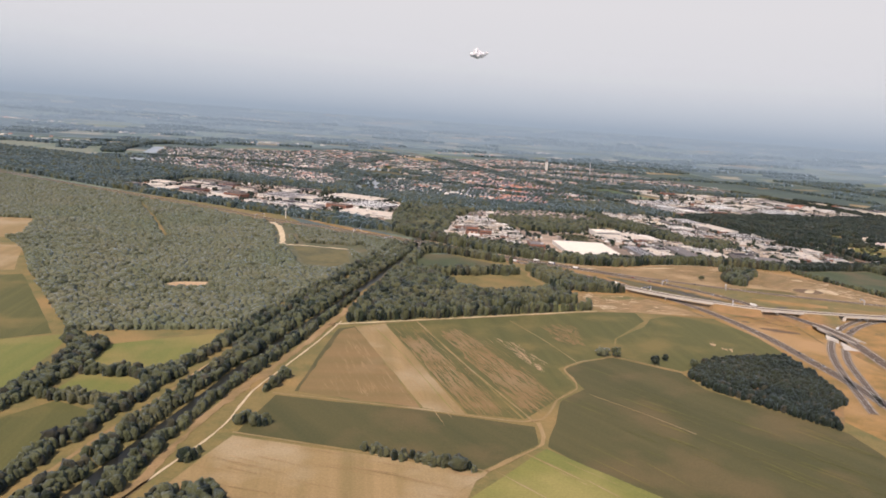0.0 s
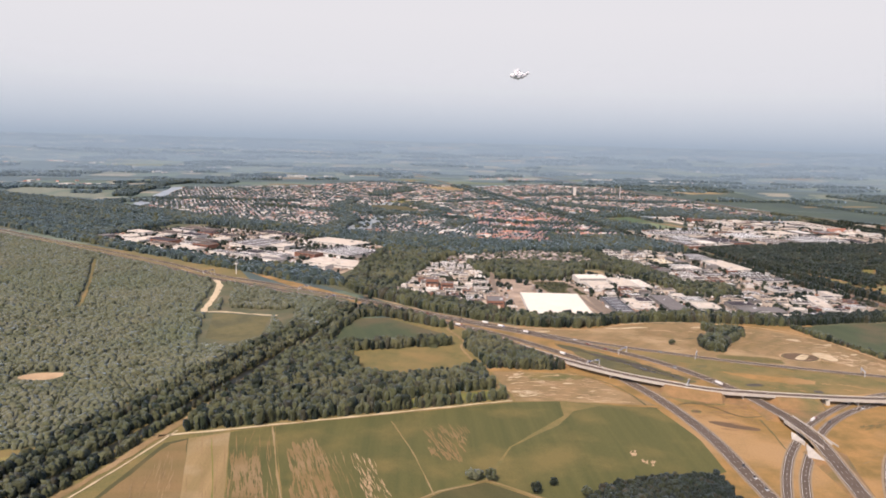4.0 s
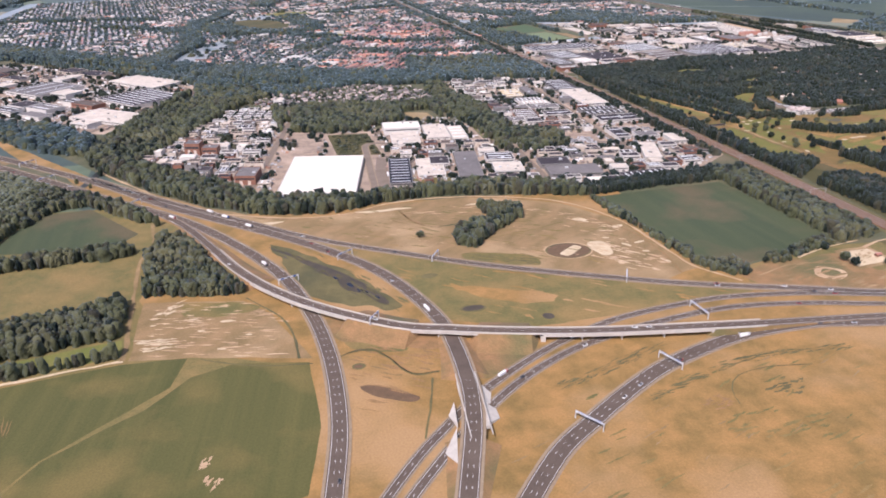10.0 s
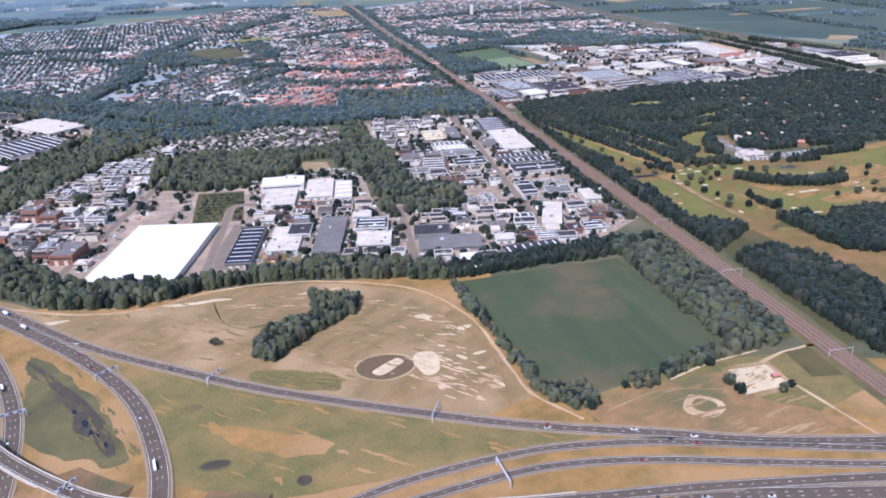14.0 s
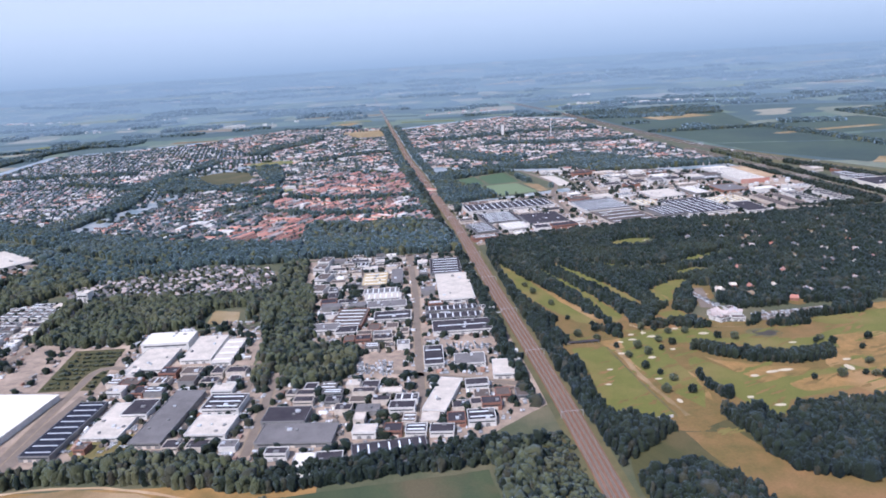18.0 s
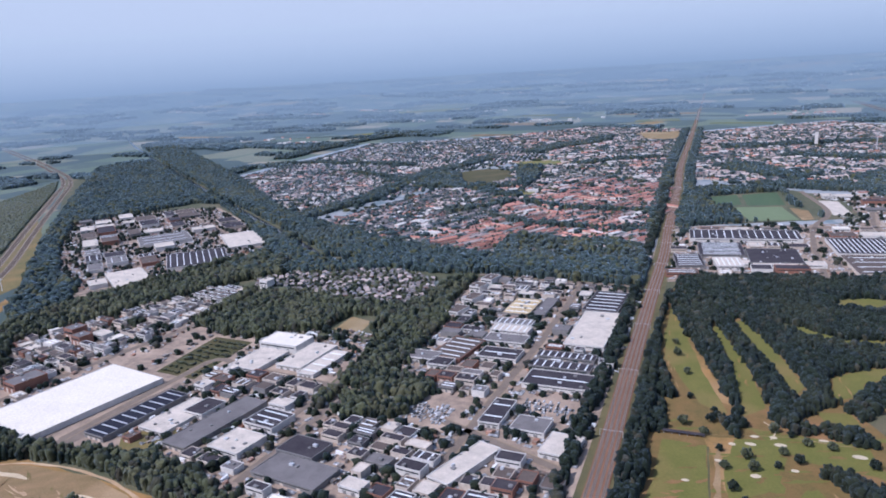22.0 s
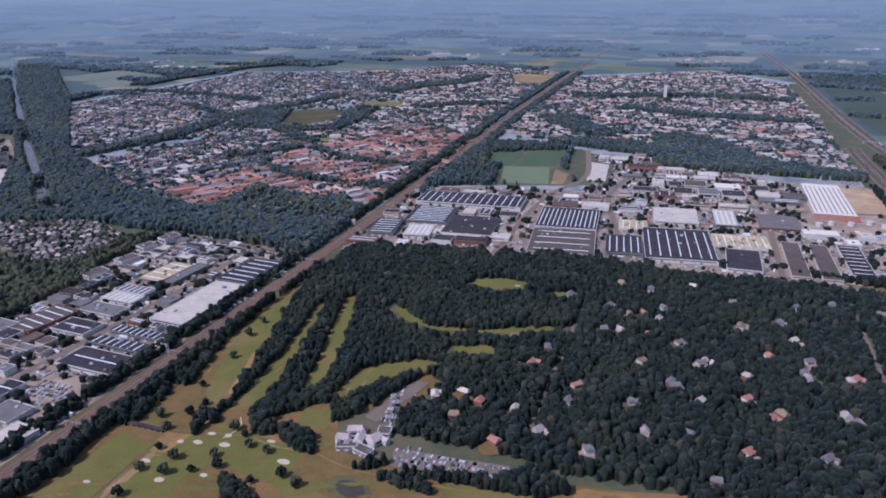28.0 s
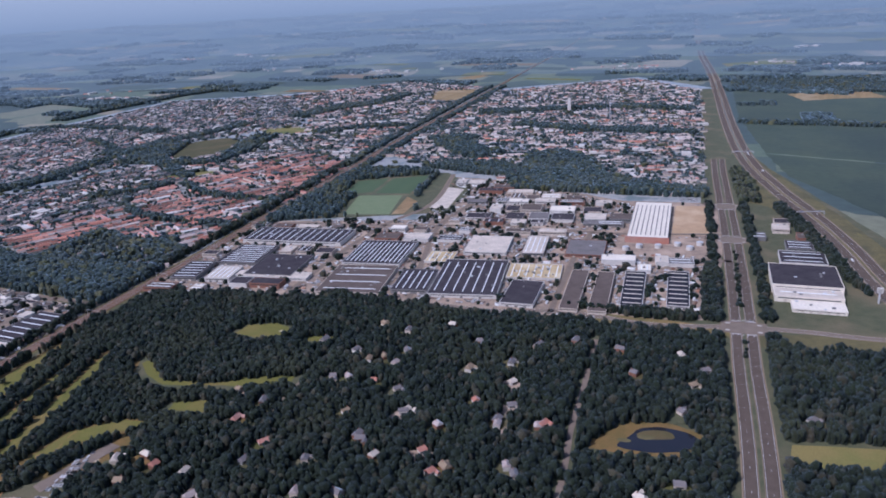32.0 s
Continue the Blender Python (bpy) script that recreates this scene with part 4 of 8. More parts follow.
# forest floor, town floor, yards
FOREST_EAST = [(519, 735), (560, 745), (680, 755), (850, 752), (857, 690), (860, 540), (845, 470), (760, 520), (722, 556), (690, 553), (632, 562), (600, 575), (575, 548), (545, 552), (522, 560)]
FOREST_BIG = [(-78, 391), (-99, 459), (-290, 830), (-420, 1080), (-280, 950), (-124, 785), (-12, 660), (80, 556), (56, 574), (60, 494), (92, 481), (100, 445), (20, 290), (-41, 290)]
FOREST_NORTH = [(-300, 1010), (-124, 818), (-5, 694), (60, 632), (110, 580), (140, 560), (140, 600), (110, 640), (70, 655), (-5, 720), (-100, 820), (-60, 900), (-40, 940), (60, 950), (140, 880), (-70, 1050), (-400, 1330), (-500, 1240)]
patch("forest_floor", [(190, 222), (205, 234), (245, 237), (243, 215), (232, 190), (212, 170), (197, 194), (189, 209)], DRY_RED, "brown weedy floor under a grove", 1.5)
patch("forest_floor", FOREST_EAST, SCRUB, "dark scrub under the villa wood", 2)
patch("forest_floor", FOREST_BIG, SCRUB, "dark scrub under the great wood", 2)
patch("forest_floor", FOREST_NORTH, SCRUB, "dark scrub north of the motorway", 2)
patch("clearing", [(57, 486), (92, 474), (88, 430), (76, 420), (60, 428)], REED, "pale grass clearing in the wood", 1.5)
patch("clearing", loop([(-12, 371), (-4, 376), (7, 374), (3, 366), (-8, 366)]), EARTH, "pale sandy clearing in the wood", 1.5)
patch("clearing", [(-160, 580), (-119, 575), (-110, 500), (-150, 480)], STUBBLE, "brown clearing in the wood")
CLEAR_POLY.extend([[(-15, 368), (-10, 378), (9, 377), (9, 360), (-12, 360)], [(201, 206), (209, 208), (208, 200), (201, 201)], [(52, 492), (94, 478), (92, 424), (74, 408), (56, 414)], [(-160, 580), (-119, 575), (-110, 500), (-150, 480)]])
patch("paved_yard", [(171, 539), (193, 597), (219, 667), (256, 655), (265, 600), (312, 580), (375, 585), (372, 535), (395, 520), (470, 515), (470, 445), (405, 437), (352, 456), (296, 450), (247, 458), (216, 490)], PAVED, "pale paving of the canal-side works district")
patch("paved_yard", [(390, 545), (389, 714), (457, 712), (501, 703), (505, 600), (508, 470), (470, 440), (440, 470), (385, 512)], PAVED, "pale paving of the works district by the railway")
patch("paved_yard", [(497, 720), (545, 738), (687, 760), (768, 755), (852, 772), (852, 994), (775, 990), (665, 1043), (610, 1050), (632, 912), (521, 890), (495, 873)], PAVED, "pale paving of the large factory district")
patch("paved_yard", [(-5, 703), (-118, 826), (-42, 904), (9, 922), (194, 780), (175, 690), (142, 613), (82, 642)], PAVED, "pale paving of the office park beside the canal")
patch("grassland", [(836, 990), (868, 990), (866, 1150), (852, 1350), (840, 1660), (806, 1660), (824, 1306)], SCRUB, "rough grass between town and motorway", 2, step=20)
TOWN = {
    "estate": [(236, 676), (238, 712), (291, 710), (321, 722), (366, 704), (374, 672), (370, 646), (347, 646), (309, 658), (277, 659), (247, 665)],
    "south": [(181, 866), (308, 788), (332, 845), (336, 900), (330, 1000), (233, 1069), (216, 989)],
    "west": [(-116, 1106), (122, 909), (190, 1000), (222, 1080), (190, 1177), (285, 1320), (95, 1611), (-116, 1539)],
    "red": [(306, 793), (383, 775), (388, 812), (487, 812), (490, 1010), (472, 1092), (394, 1128), (334, 1000), (340, 906)],
    "north": [(95, 1611), (292, 1331), (238, 1080), (330, 1005), (394, 1135), (468, 1098), (450, 1699), (250, 1790)],
    "east": [(505, 1130), (640, 1075), (676, 1010), (838, 1010), (828, 1306), (812, 1640), (700, 1800), (480, 1650)],
    "fringe": [(392, 748), (493, 770), (486, 808), (390, 806)],
}
for key, poly in TOWN.items():
    patch("town_ground", poly, TOWN_FLOOR, "gardens and streets between rows of houses", 3)

# golf course
patch("golf_course", [(517, 700), (520, 740), (545, 700), (575, 660), (600, 620), (640, 610), (630, 580), (600, 560), (610, 540), (632, 538), (675, 532), (692, 548), (745, 560), (780, 500), (700, 420), (600, 400), (545, 440), (530, 452), (518, 540)], ROUGH_GRASS, "dry brown and green golf rough")
FAIRWAYS = [
    [(531, 523), (546, 522), (552, 452), (540, 450), (529, 457)],
    [(552, 515), (560, 520), (572, 500), (572, 470), (566, 455), (560, 470), (556, 490)],
    [(590, 470), (612, 474), (640, 482), (650, 470), (622, 458), (596, 455)],
    [(542, 556), (524, 601), (520, 634), (519, 692), (524, 666), (541, 590), (553, 550)],
    [(558, 548), (553, 602), (543, 646), (545, 656), (560, 600), (567, 558)],
    [(578, 572), (553, 660), (558, 664), (573, 620), (582, 585)],
    [(593, 573), (594, 596), (609, 610), (624, 611), (606, 592), (601, 578)],
    [(560, 540), (600, 536), (602, 520), (640, 512), (675, 527), (715, 520), (705, 508), (660, 500), (625, 500), (600, 515), (575, 520)],
    [(580, 505), (594, 478), (600, 455), (588, 440), (578, 470), (576, 495)],
    [(556, 530), (575, 532), (570, 500), (558, 470), (553, 500)],
    [(650, 535), (690, 540), (740, 550), (750, 535), (700, 525), (660, 525)],
    [(606, 697), (608, 709), (622, 714), (634, 711), (635, 700), (620, 696)],
    [(648, 699), (650, 705), (662, 707), (664, 698)],
    [(582, 663), (594, 654), (606, 649), (626, 652), (640, 656), (663, 666), (665, 658), (640, 648), (624, 644), (606, 640), (592, 646), (580, 656)],
    [(622, 628), (636, 634), (642, 630), (640, 624), (624, 622)],
    [(585, 560), (597, 562), (600, 550), (588, 549)],
]
for poly in ([(640, 500), (660, 496), (720, 512), (780, 500), (700, 420), (640, 440), (625, 470)], [(585, 500), (592, 480), (600, 466), (612, 470), (622, 482), (600, 490)], [(566, 500), (574, 486), (572, 462), (562, 470), (560, 490)], [(545, 530), (556, 532), (562, 505), (568, 480), (556, 482)], [(692, 546), (712, 552), (714, 540), (694, 534)], [(545, 560), (536, 575), (528, 610), (534, 620), (548, 585), (556, 556)]):
    patch("golf_rough", poly, DRY, "parched brown golf rough", 3.0, step=4)
for poly in FAIRWAYS:
    patch("fairway", poly, FAIRWAY, "mown yellow-green golf fairway", 1.2, step=5)
    mx, my = np.mean(poly, 0)
    CLEAR_POLY.append([(mx + (x - mx) * 1.12 + math.copysign(0.8, x - mx), my + (y - my) * 1.05 - (5.0 if my > 615 and y < my else 4.5 if my > 565 and y < my else 0.8)) for x, y in poly])
for poly in ([(556, 908), (542, 978), (590, 986), (612, 965), (614, 922)], [(520, 1024), (550, 1040), (588, 1058), (594, 984), (530, 972)], [(536, 545), (524, 590), (521, 640), (530, 640), (545, 590), (556, 552)], [(690, 546), (714, 552), (716, 540), (692, 532)]):
    CLEAR_POLY.append(poly)
for x, y, w, d in ((597, 478, 2.0, 1.2), (606, 480, 3.0, 1.1), (612, 481, 3.4, 1.2), (561, 527, 2.0, 1.2), (563, 505, 1.8, 1.3), (558, 483, 1.6, 0.9), (596, 527, 2.4, 1.5), (630, 508, 2.2, 0.9), (559, 462, 1.0, 1.8), (642, 486, 2.0, 1.0), (622, 452, 2.0, 2.2), (594, 452, 2.4, 1.2), (586, 460, 1.6, 1.1), (537, 454, 2.2, 0.9), (569, 534, 1.4, 1.2), (679, 497, 2.6, 1.3), (689, 498, 1.7, 1.0), (571, 529, 2.2, 1.4), (563, 533, 1.6, 1.0), (551, 512, 2.0, 0.9), (555, 525, 1.4, 1.0), (638, 478, 1.6, 3.0), (536, 482, 1.4, 0.8), (541, 496, 1.4, 0.8), (620, 582, 2.6, 1.2), (655, 640, 2.4, 1.0), (631, 706, 1.8, 1.0), (575, 512, 1.4, 0.9), (586, 536, 1.6, 1.0)):
    patch("bunker", [(x + w * math.cos(a / 12 * 6.2832), y + d * math.sin(a / 12 * 6.2832)) for a in range(12)], BUNKER, "pale sand bunker beside a fairway", 0.7, 0.19, step=1.5)
for poly in ([(605, 554), (619, 600), (630, 597), (618, 552)], [(630, 551), (674, 553), (674, 541), (630, 536)]):
    CLEAR_POLY.append(poly)
patch("pond", loop([(617, 526), (626, 528.5), (632, 521), (627, 515.5), (618, 519)]), REED, "reedy rim of a golf pond", 1.0)
patch("pond", loop([(619.5, 525), (626, 526), (630, 521), (627, 518), (620, 520.5)]), BOG, "dark pond on the golf course", 0.5)
CLEAR_POLY.append([(614, 530), (628, 533), (637, 521), (628, 508), (614, 515)])
patch("golf_rough", loop([(652, 512), (675, 511), (672, 494), (655, 488), (645, 492)]), DRY, "parched brown golf rough", 2.5)
patch("golf_rough", loop([(609, 470), (637, 476), (655, 474), (643, 463), (613, 462)]), DRY, "parched brown golf rough", 2.5)
GOLF = [(530, 452), (548, 445), (600, 410), (700, 425), (775, 500), (745, 556), (690, 545), (632, 535), (600, 545), (545, 545), (525, 540)]
slivers(GOLF, 330, ROUGH_GRASS, 25, 7, 1.6, "parched brown wisps on the golf course", 71)
slivers(GOLF, 200, FAIRWAY, 20, 8, 1.6, "greener wisps on the golf course", 72, 0.178)
slivers([(520, 560), (545, 552), (600, 556), (600, 600), (545, 650), (520, 690)], 90, DRY, 100, 5, 0.7, "parched brown wisps on fairways", 73)
patch("field", [(523, 340), (524, 412), (530, 446), (556, 438), (572, 446), (650, 440), (620, 360), (560, 330)], CROP_DARK, "dark green field beside the railway")
patch("heath", [(551, 438), (569, 436), (577, 412), (606, 404), (603, 380), (580, 368), (562, 380), (557, 406)], ROUGH_GRASS, "brown fallow plot with pale tracks")
patch("yard", loop([(444, 463), (458, 461), (456, 450), (441, 453)]), SAND, "bare sandy plot between works halls", 0.8, 0.12)
patch("meadow", loop([(322, 473), (345, 475), (349, 456), (331, 456)]), DRY_GREEN, "dry lawn between works halls", 0.8, 0.12)
patch("field", [(500, 340), (511, 340), (510, 322), (499, 324)], CROP_DARK, "dark scrubby plot beside the railway")
patch("field", [(497, 438), (509, 448), (513, 350), (499, 343)], CROP_DARK, "low dark scrub beside the railway")
patch("grassland", [(500, 885), (555, 903), (645, 935), (642, 1012), (600, 1064), (504, 1074)], SCRUB, "rough grass round the sports pitches", 2)
patch("sports_pitch", [(560, 915), (546, 972), (586, 979), (598, 922)], TURF_PALE, "pale green artificial sports pitch", 0.2)
patch("sports_pitch", [(600, 922), (609, 926), (607, 962), (592, 975)], DUNE, "brown clay sports courts", 0.2)
patch("sports_pitch", [(522, 1020), (548, 1036), (553, 985), (530, 975)], TURF, "dark green sports pitch", 0.2)
patch("sports_pitch", [(552, 1035), (584, 1052), (590, 985), (558, 982)], TURF, "dark green sports pitch beside trees", 0.2)
patch("yard", [(614, 1012), (634, 1007), (640, 946), (625, 944)], PALE_ROOF, "wide pale paved yard", 0.2)
patch("sand_yard", [(819, 906), (817, 982), (841, 984), (844, 911)], EARTH, "bare orange-tan building plot", 0.8)
patch("clearing", loop([(800, 644), (810, 654), (820, 666), (834, 667), (848, 659), (842, 646), (818, 642)]), ROUGH_GRASS, "brown reed bed round a pond", 1.2)
patch("pond", loop([(816, 646), (820, 655), (824, 661), (833, 664), (845, 659), (840, 649), (826, 645)]), POOL, "dark pond in the villa wood", 0.8)
patch("island", loop([(822, 656), (826, 660), (834, 661), (836, 657), (828, 654)]), CROP_DARK, "green shrubby island in the villa pond", 0.8)
for x, y, w, d in ((818, 651, 3.0, 1.6), (826, 655, 3.6, 1.6)):
    patch("island", oval(x, y, w, d), REED, "reedy island in the villa pond", 0.8)
patch("clearing", [(878, 664), (912, 670), (905, 652), (877, 650)], CROP_LIME, "green lawn in the wood", 1.0)
for poly in ([(803, 638), (812, 660), (838, 670), (848, 660), (842, 645), (815, 636)], [(876, 666), (914, 672), (906, 650), (876, 648)]):
    CLEAR_POLY.append(poly)
patch("heath", [(870, 745), (1000, 752), (1000, 775), (868, 760)], REED, "grass verge beside a cross road")
patch("heath", [(770, 752), (858, 752), (858, 764), (770, 768)], DRY_GREEN, "dry verge beside a cross road")
patch("heath", [(868, 1000), (884, 990), (935, 850), (945, 830), (985, 660), (1010, 660), (960, 850), (935, 960), (900, 1080), (880, 1160), (862, 1100)], REED, "grass verges of the motorway")
slivers([(868, 1000), (884, 990), (935, 850), (985, 680), (1005, 680), (960, 850), (900, 1080), (866, 1100)], 160, DRY_GREEN, 105, 9, 0.8, "dry wisps on the motorway verge", 41)
for poly, m in (([(905, 1090), (965, 960), (1080, 980), (1060, 1120), (890, 1180)], LAND), ([(890, 1185), (1060, 1125), (1040, 1330), (872, 1350)], LAND), ([(1070, 1000), (1200, 960), (1260, 1200), (1070, 1180)], LAND), ([(868, 1360), (1040, 1340), (1100, 1600), (862, 1640)], LAND), ([(1050, 1200), (1260, 1220), (1240, 1400), (1060, 1380)], LAND)):
    patch("field", poly, m, "dark meadow east of the motorway", 3, step=12)
patch("field", [(968, 955), (985, 940), (1020, 960), (1000, 990)], STUBBLE, "brown ploughed plot east of the motorway", 2)
patch("field", [(345, 622), (361, 616), (363, 592), (345, 600)], STUBBLE, "bare brown plot among trees", 0.8)
patch("car_park", [(371, 583), (381, 582), (381, 519), (372, 519)], PAVED, "pale paved car park beside a factory", 0.4)
patch("meadow", [(382, 520), (386, 520), (386, 700), (381, 700)], CROP_LIME, "green verge along the avenue", 0.6)
patch("orchard", [(287, 524), (285, 573), (311, 571), (313, 521)], CROP_DARK, "green allotment rows", 0.4)
patch("yard", [(297, 446), (309, 516), (314, 512), (307, 452)], ASPHALT_OLD, "grey loading yard beside the white warehouse", 0.3)

# ---------------------------------------------------------------- water
BANK = CANAL[CANAL[:, 1] < 300]
tagged(band(BANK, 9.4, 16.4, 0.172).ob("grass_bank", DRY_GREEN), "pale green grass strip on the canal bank", "grass", kind="structure")
tagged(band(BANK, 11.6, 12.8, 0.178).ob("grass_path", DUNE), "worn path along the canal bank", "path", kind="structure")
tagged(band(CANAL, -2.0, 2.0, 0.18).ob("water", WATER), "dark narrow canal between wooded banks", "canal", kind="structure")
tagged(band(CANAL_W, -3.2, 3.2, 0.18).ob("water", POOL), "wide straight canal through the woods", "canal", kind="structure")


# ---------------------------------------------------------------- roads
def road(line, width, label, lanes=2, surface=ASPHALT, verge=0.0, z=None, name="road", paint=True):
    z = np.full(len(line), 0.26) if z is None else np.asarray(z)
    ob = tagged(band(line, -width / 2, width / 2, z, 0.1).ob(name, surface), label, "road", kind="structure")
    if verge:
        band(line, -width / 2 - verge, -width / 2, z - 0.035).ob("verge", GRAVEL, ob)
        band(line, width / 2, width / 2 + verge, z - 0.035).ob("verge", GRAVEL, ob)
    if paint:
        for side in (-1, 1):
            band(line, side * (width / 2 - 0.4) - 0.05, side * (width / 2 - 0.4) + 0.05, z + 0.02).ob("edge_line", PAINT, ob)
        dash = Build()
        n = normals(line)
        for lane in range(1, lanes):
            off = -width / 2 + 0.5 + (width - 1.0) * lane / lanes
            for i in range(0, len(line) - 1):
                p, q = line[i, :2] + n[i] * off, line[i + 1, :2] + n[i + 1] * off
                d = (q - p) / (np.linalg.norm(q - p) + 1e-9)
                for u in (0.1,):
                    s = p + (q - p) * u
                    e = s + d * min(1.1, np.linalg.norm(q - p) * 0.33)
                    o = np.array((-d[1], d[0])) * 0.055
                    dash.add([(*(s - o), z[i] + 0.02), (*(e - o), z[i] + 0.02), (*(e + o), z[i] + 0.02), (*(s + o), z[i] + 0.02)], [(0, 1, 2, 3)])
        if dash.v:
            dash.ob("lane_dashes", PAINT, ob)
    return ob


RAMP_Z = 0.26 + 2.2 * np.exp(-(((RAMP_EAST[:, 1] - 266) / 34) ** 2)) * (RAMP_EAST[:, 0] > 200)
road(RAMP_EAST, 5.2, "dark asphalt motorway ramp with white lines", 3, verge=0.8, z=RAMP_Z)
road(RAMP_WEST, 5.0, "dark asphalt motorway carriageway with white lines", 3, verge=0.8)
road(LINK, 3.6, "motorway link road across the heath", 2, verge=1.0)
road(UNDER_A, 3.0, "sunken ramp passing under the bridges", 2, verge=0.5)
road(UNDER_B, 3.0, "sunken ramp passing under the bridges", 2, verge=0.5)
road(OUTER, 5.4, "broad curving motorway ramp", 3, verge=0.8)
road(DUAL[:, :2] + normals(DUAL) * 3.6, 5.2, "dual carriageway beside the villa wood", 2, ASPHALT, 0.5)
road(DUAL[:, :2] - normals(DUAL) * 3.6, 5.2, "dual carriageway beside the villa wood", 2, ASPHALT, 0.5)
road(MOTORWAY[:, :2] + normals(MOTORWAY) * 4.6, 6.4, "busy motorway running to the horizon", 3, ASPHALT, 0.7)
road(MOTORWAY[:, :2] - normals(MOTORWAY) * 4.6, 6.4, "busy motorway running to the horizon", 3, ASPHALT, 0.7)
median = tagged(band(DUAL, -0.8, 0.8, 0.27, 0.1).ob("median", SCRUB), "grassy median of the dual carriageway", "median", kind="structure")
for yj, hw, hd in ((765, 11, 7), (905, 10, 6), (985, 12, 7)):
    xj = float(np.interp(yj, DUAL[:, 1], DUAL[:, 0]))
    jn = tagged(Build().box(xj, yj, 0.19, 2 * hw, 2 * hd, 0.1).ob("junction", ASPHALT_OLD), "wide signalled road junction", "junction", kind="structure")
    for sx in (-1, 1):
        for sy in (-1, 1):
            Build().box(xj + sx * 3.6, yj + sy * (hd + 0.6), 0.3, 4.6, 0.35, 0.02).ob("stop_line", PAINT, jn)
            Build().box(xj + sx * 7.6, yj + sy * 4.2, 0.29, 2.2, 1.2, 0.12).ob("island", CONCRETE, jn)
    for k in range(5):
        for sy in (-1, 1):
            Build().box(xj - 5 + k * 2.4, yj + sy * (hd + 1.6), 0.3, 0.5, 1.0, 0.02).ob("crossing_stripe", PAINT, jn)
road(CROSS, 4.5, "cross road with a junction", 2, ASPHALT_OLD, 0.4, name="road")
for line in INDUSTRY_ROADS:
    road(line, 3.4, "street through a works district", 2, ASPHALT_OLD, 0.6, paint=False)
road(AVENUE, 2.6, "straight tree-lined avenue", 2, ASPHALT_OLD, 0, paint=False)
road(VILLA_LANE, 2.4, "lane through the villa wood", 2, ASPHALT_OLD, 0, paint=False)
road(GOLF_LANE, 1.8, "narrow lane through the wood", 2, ASPHALT_OLD, 0, paint=False)
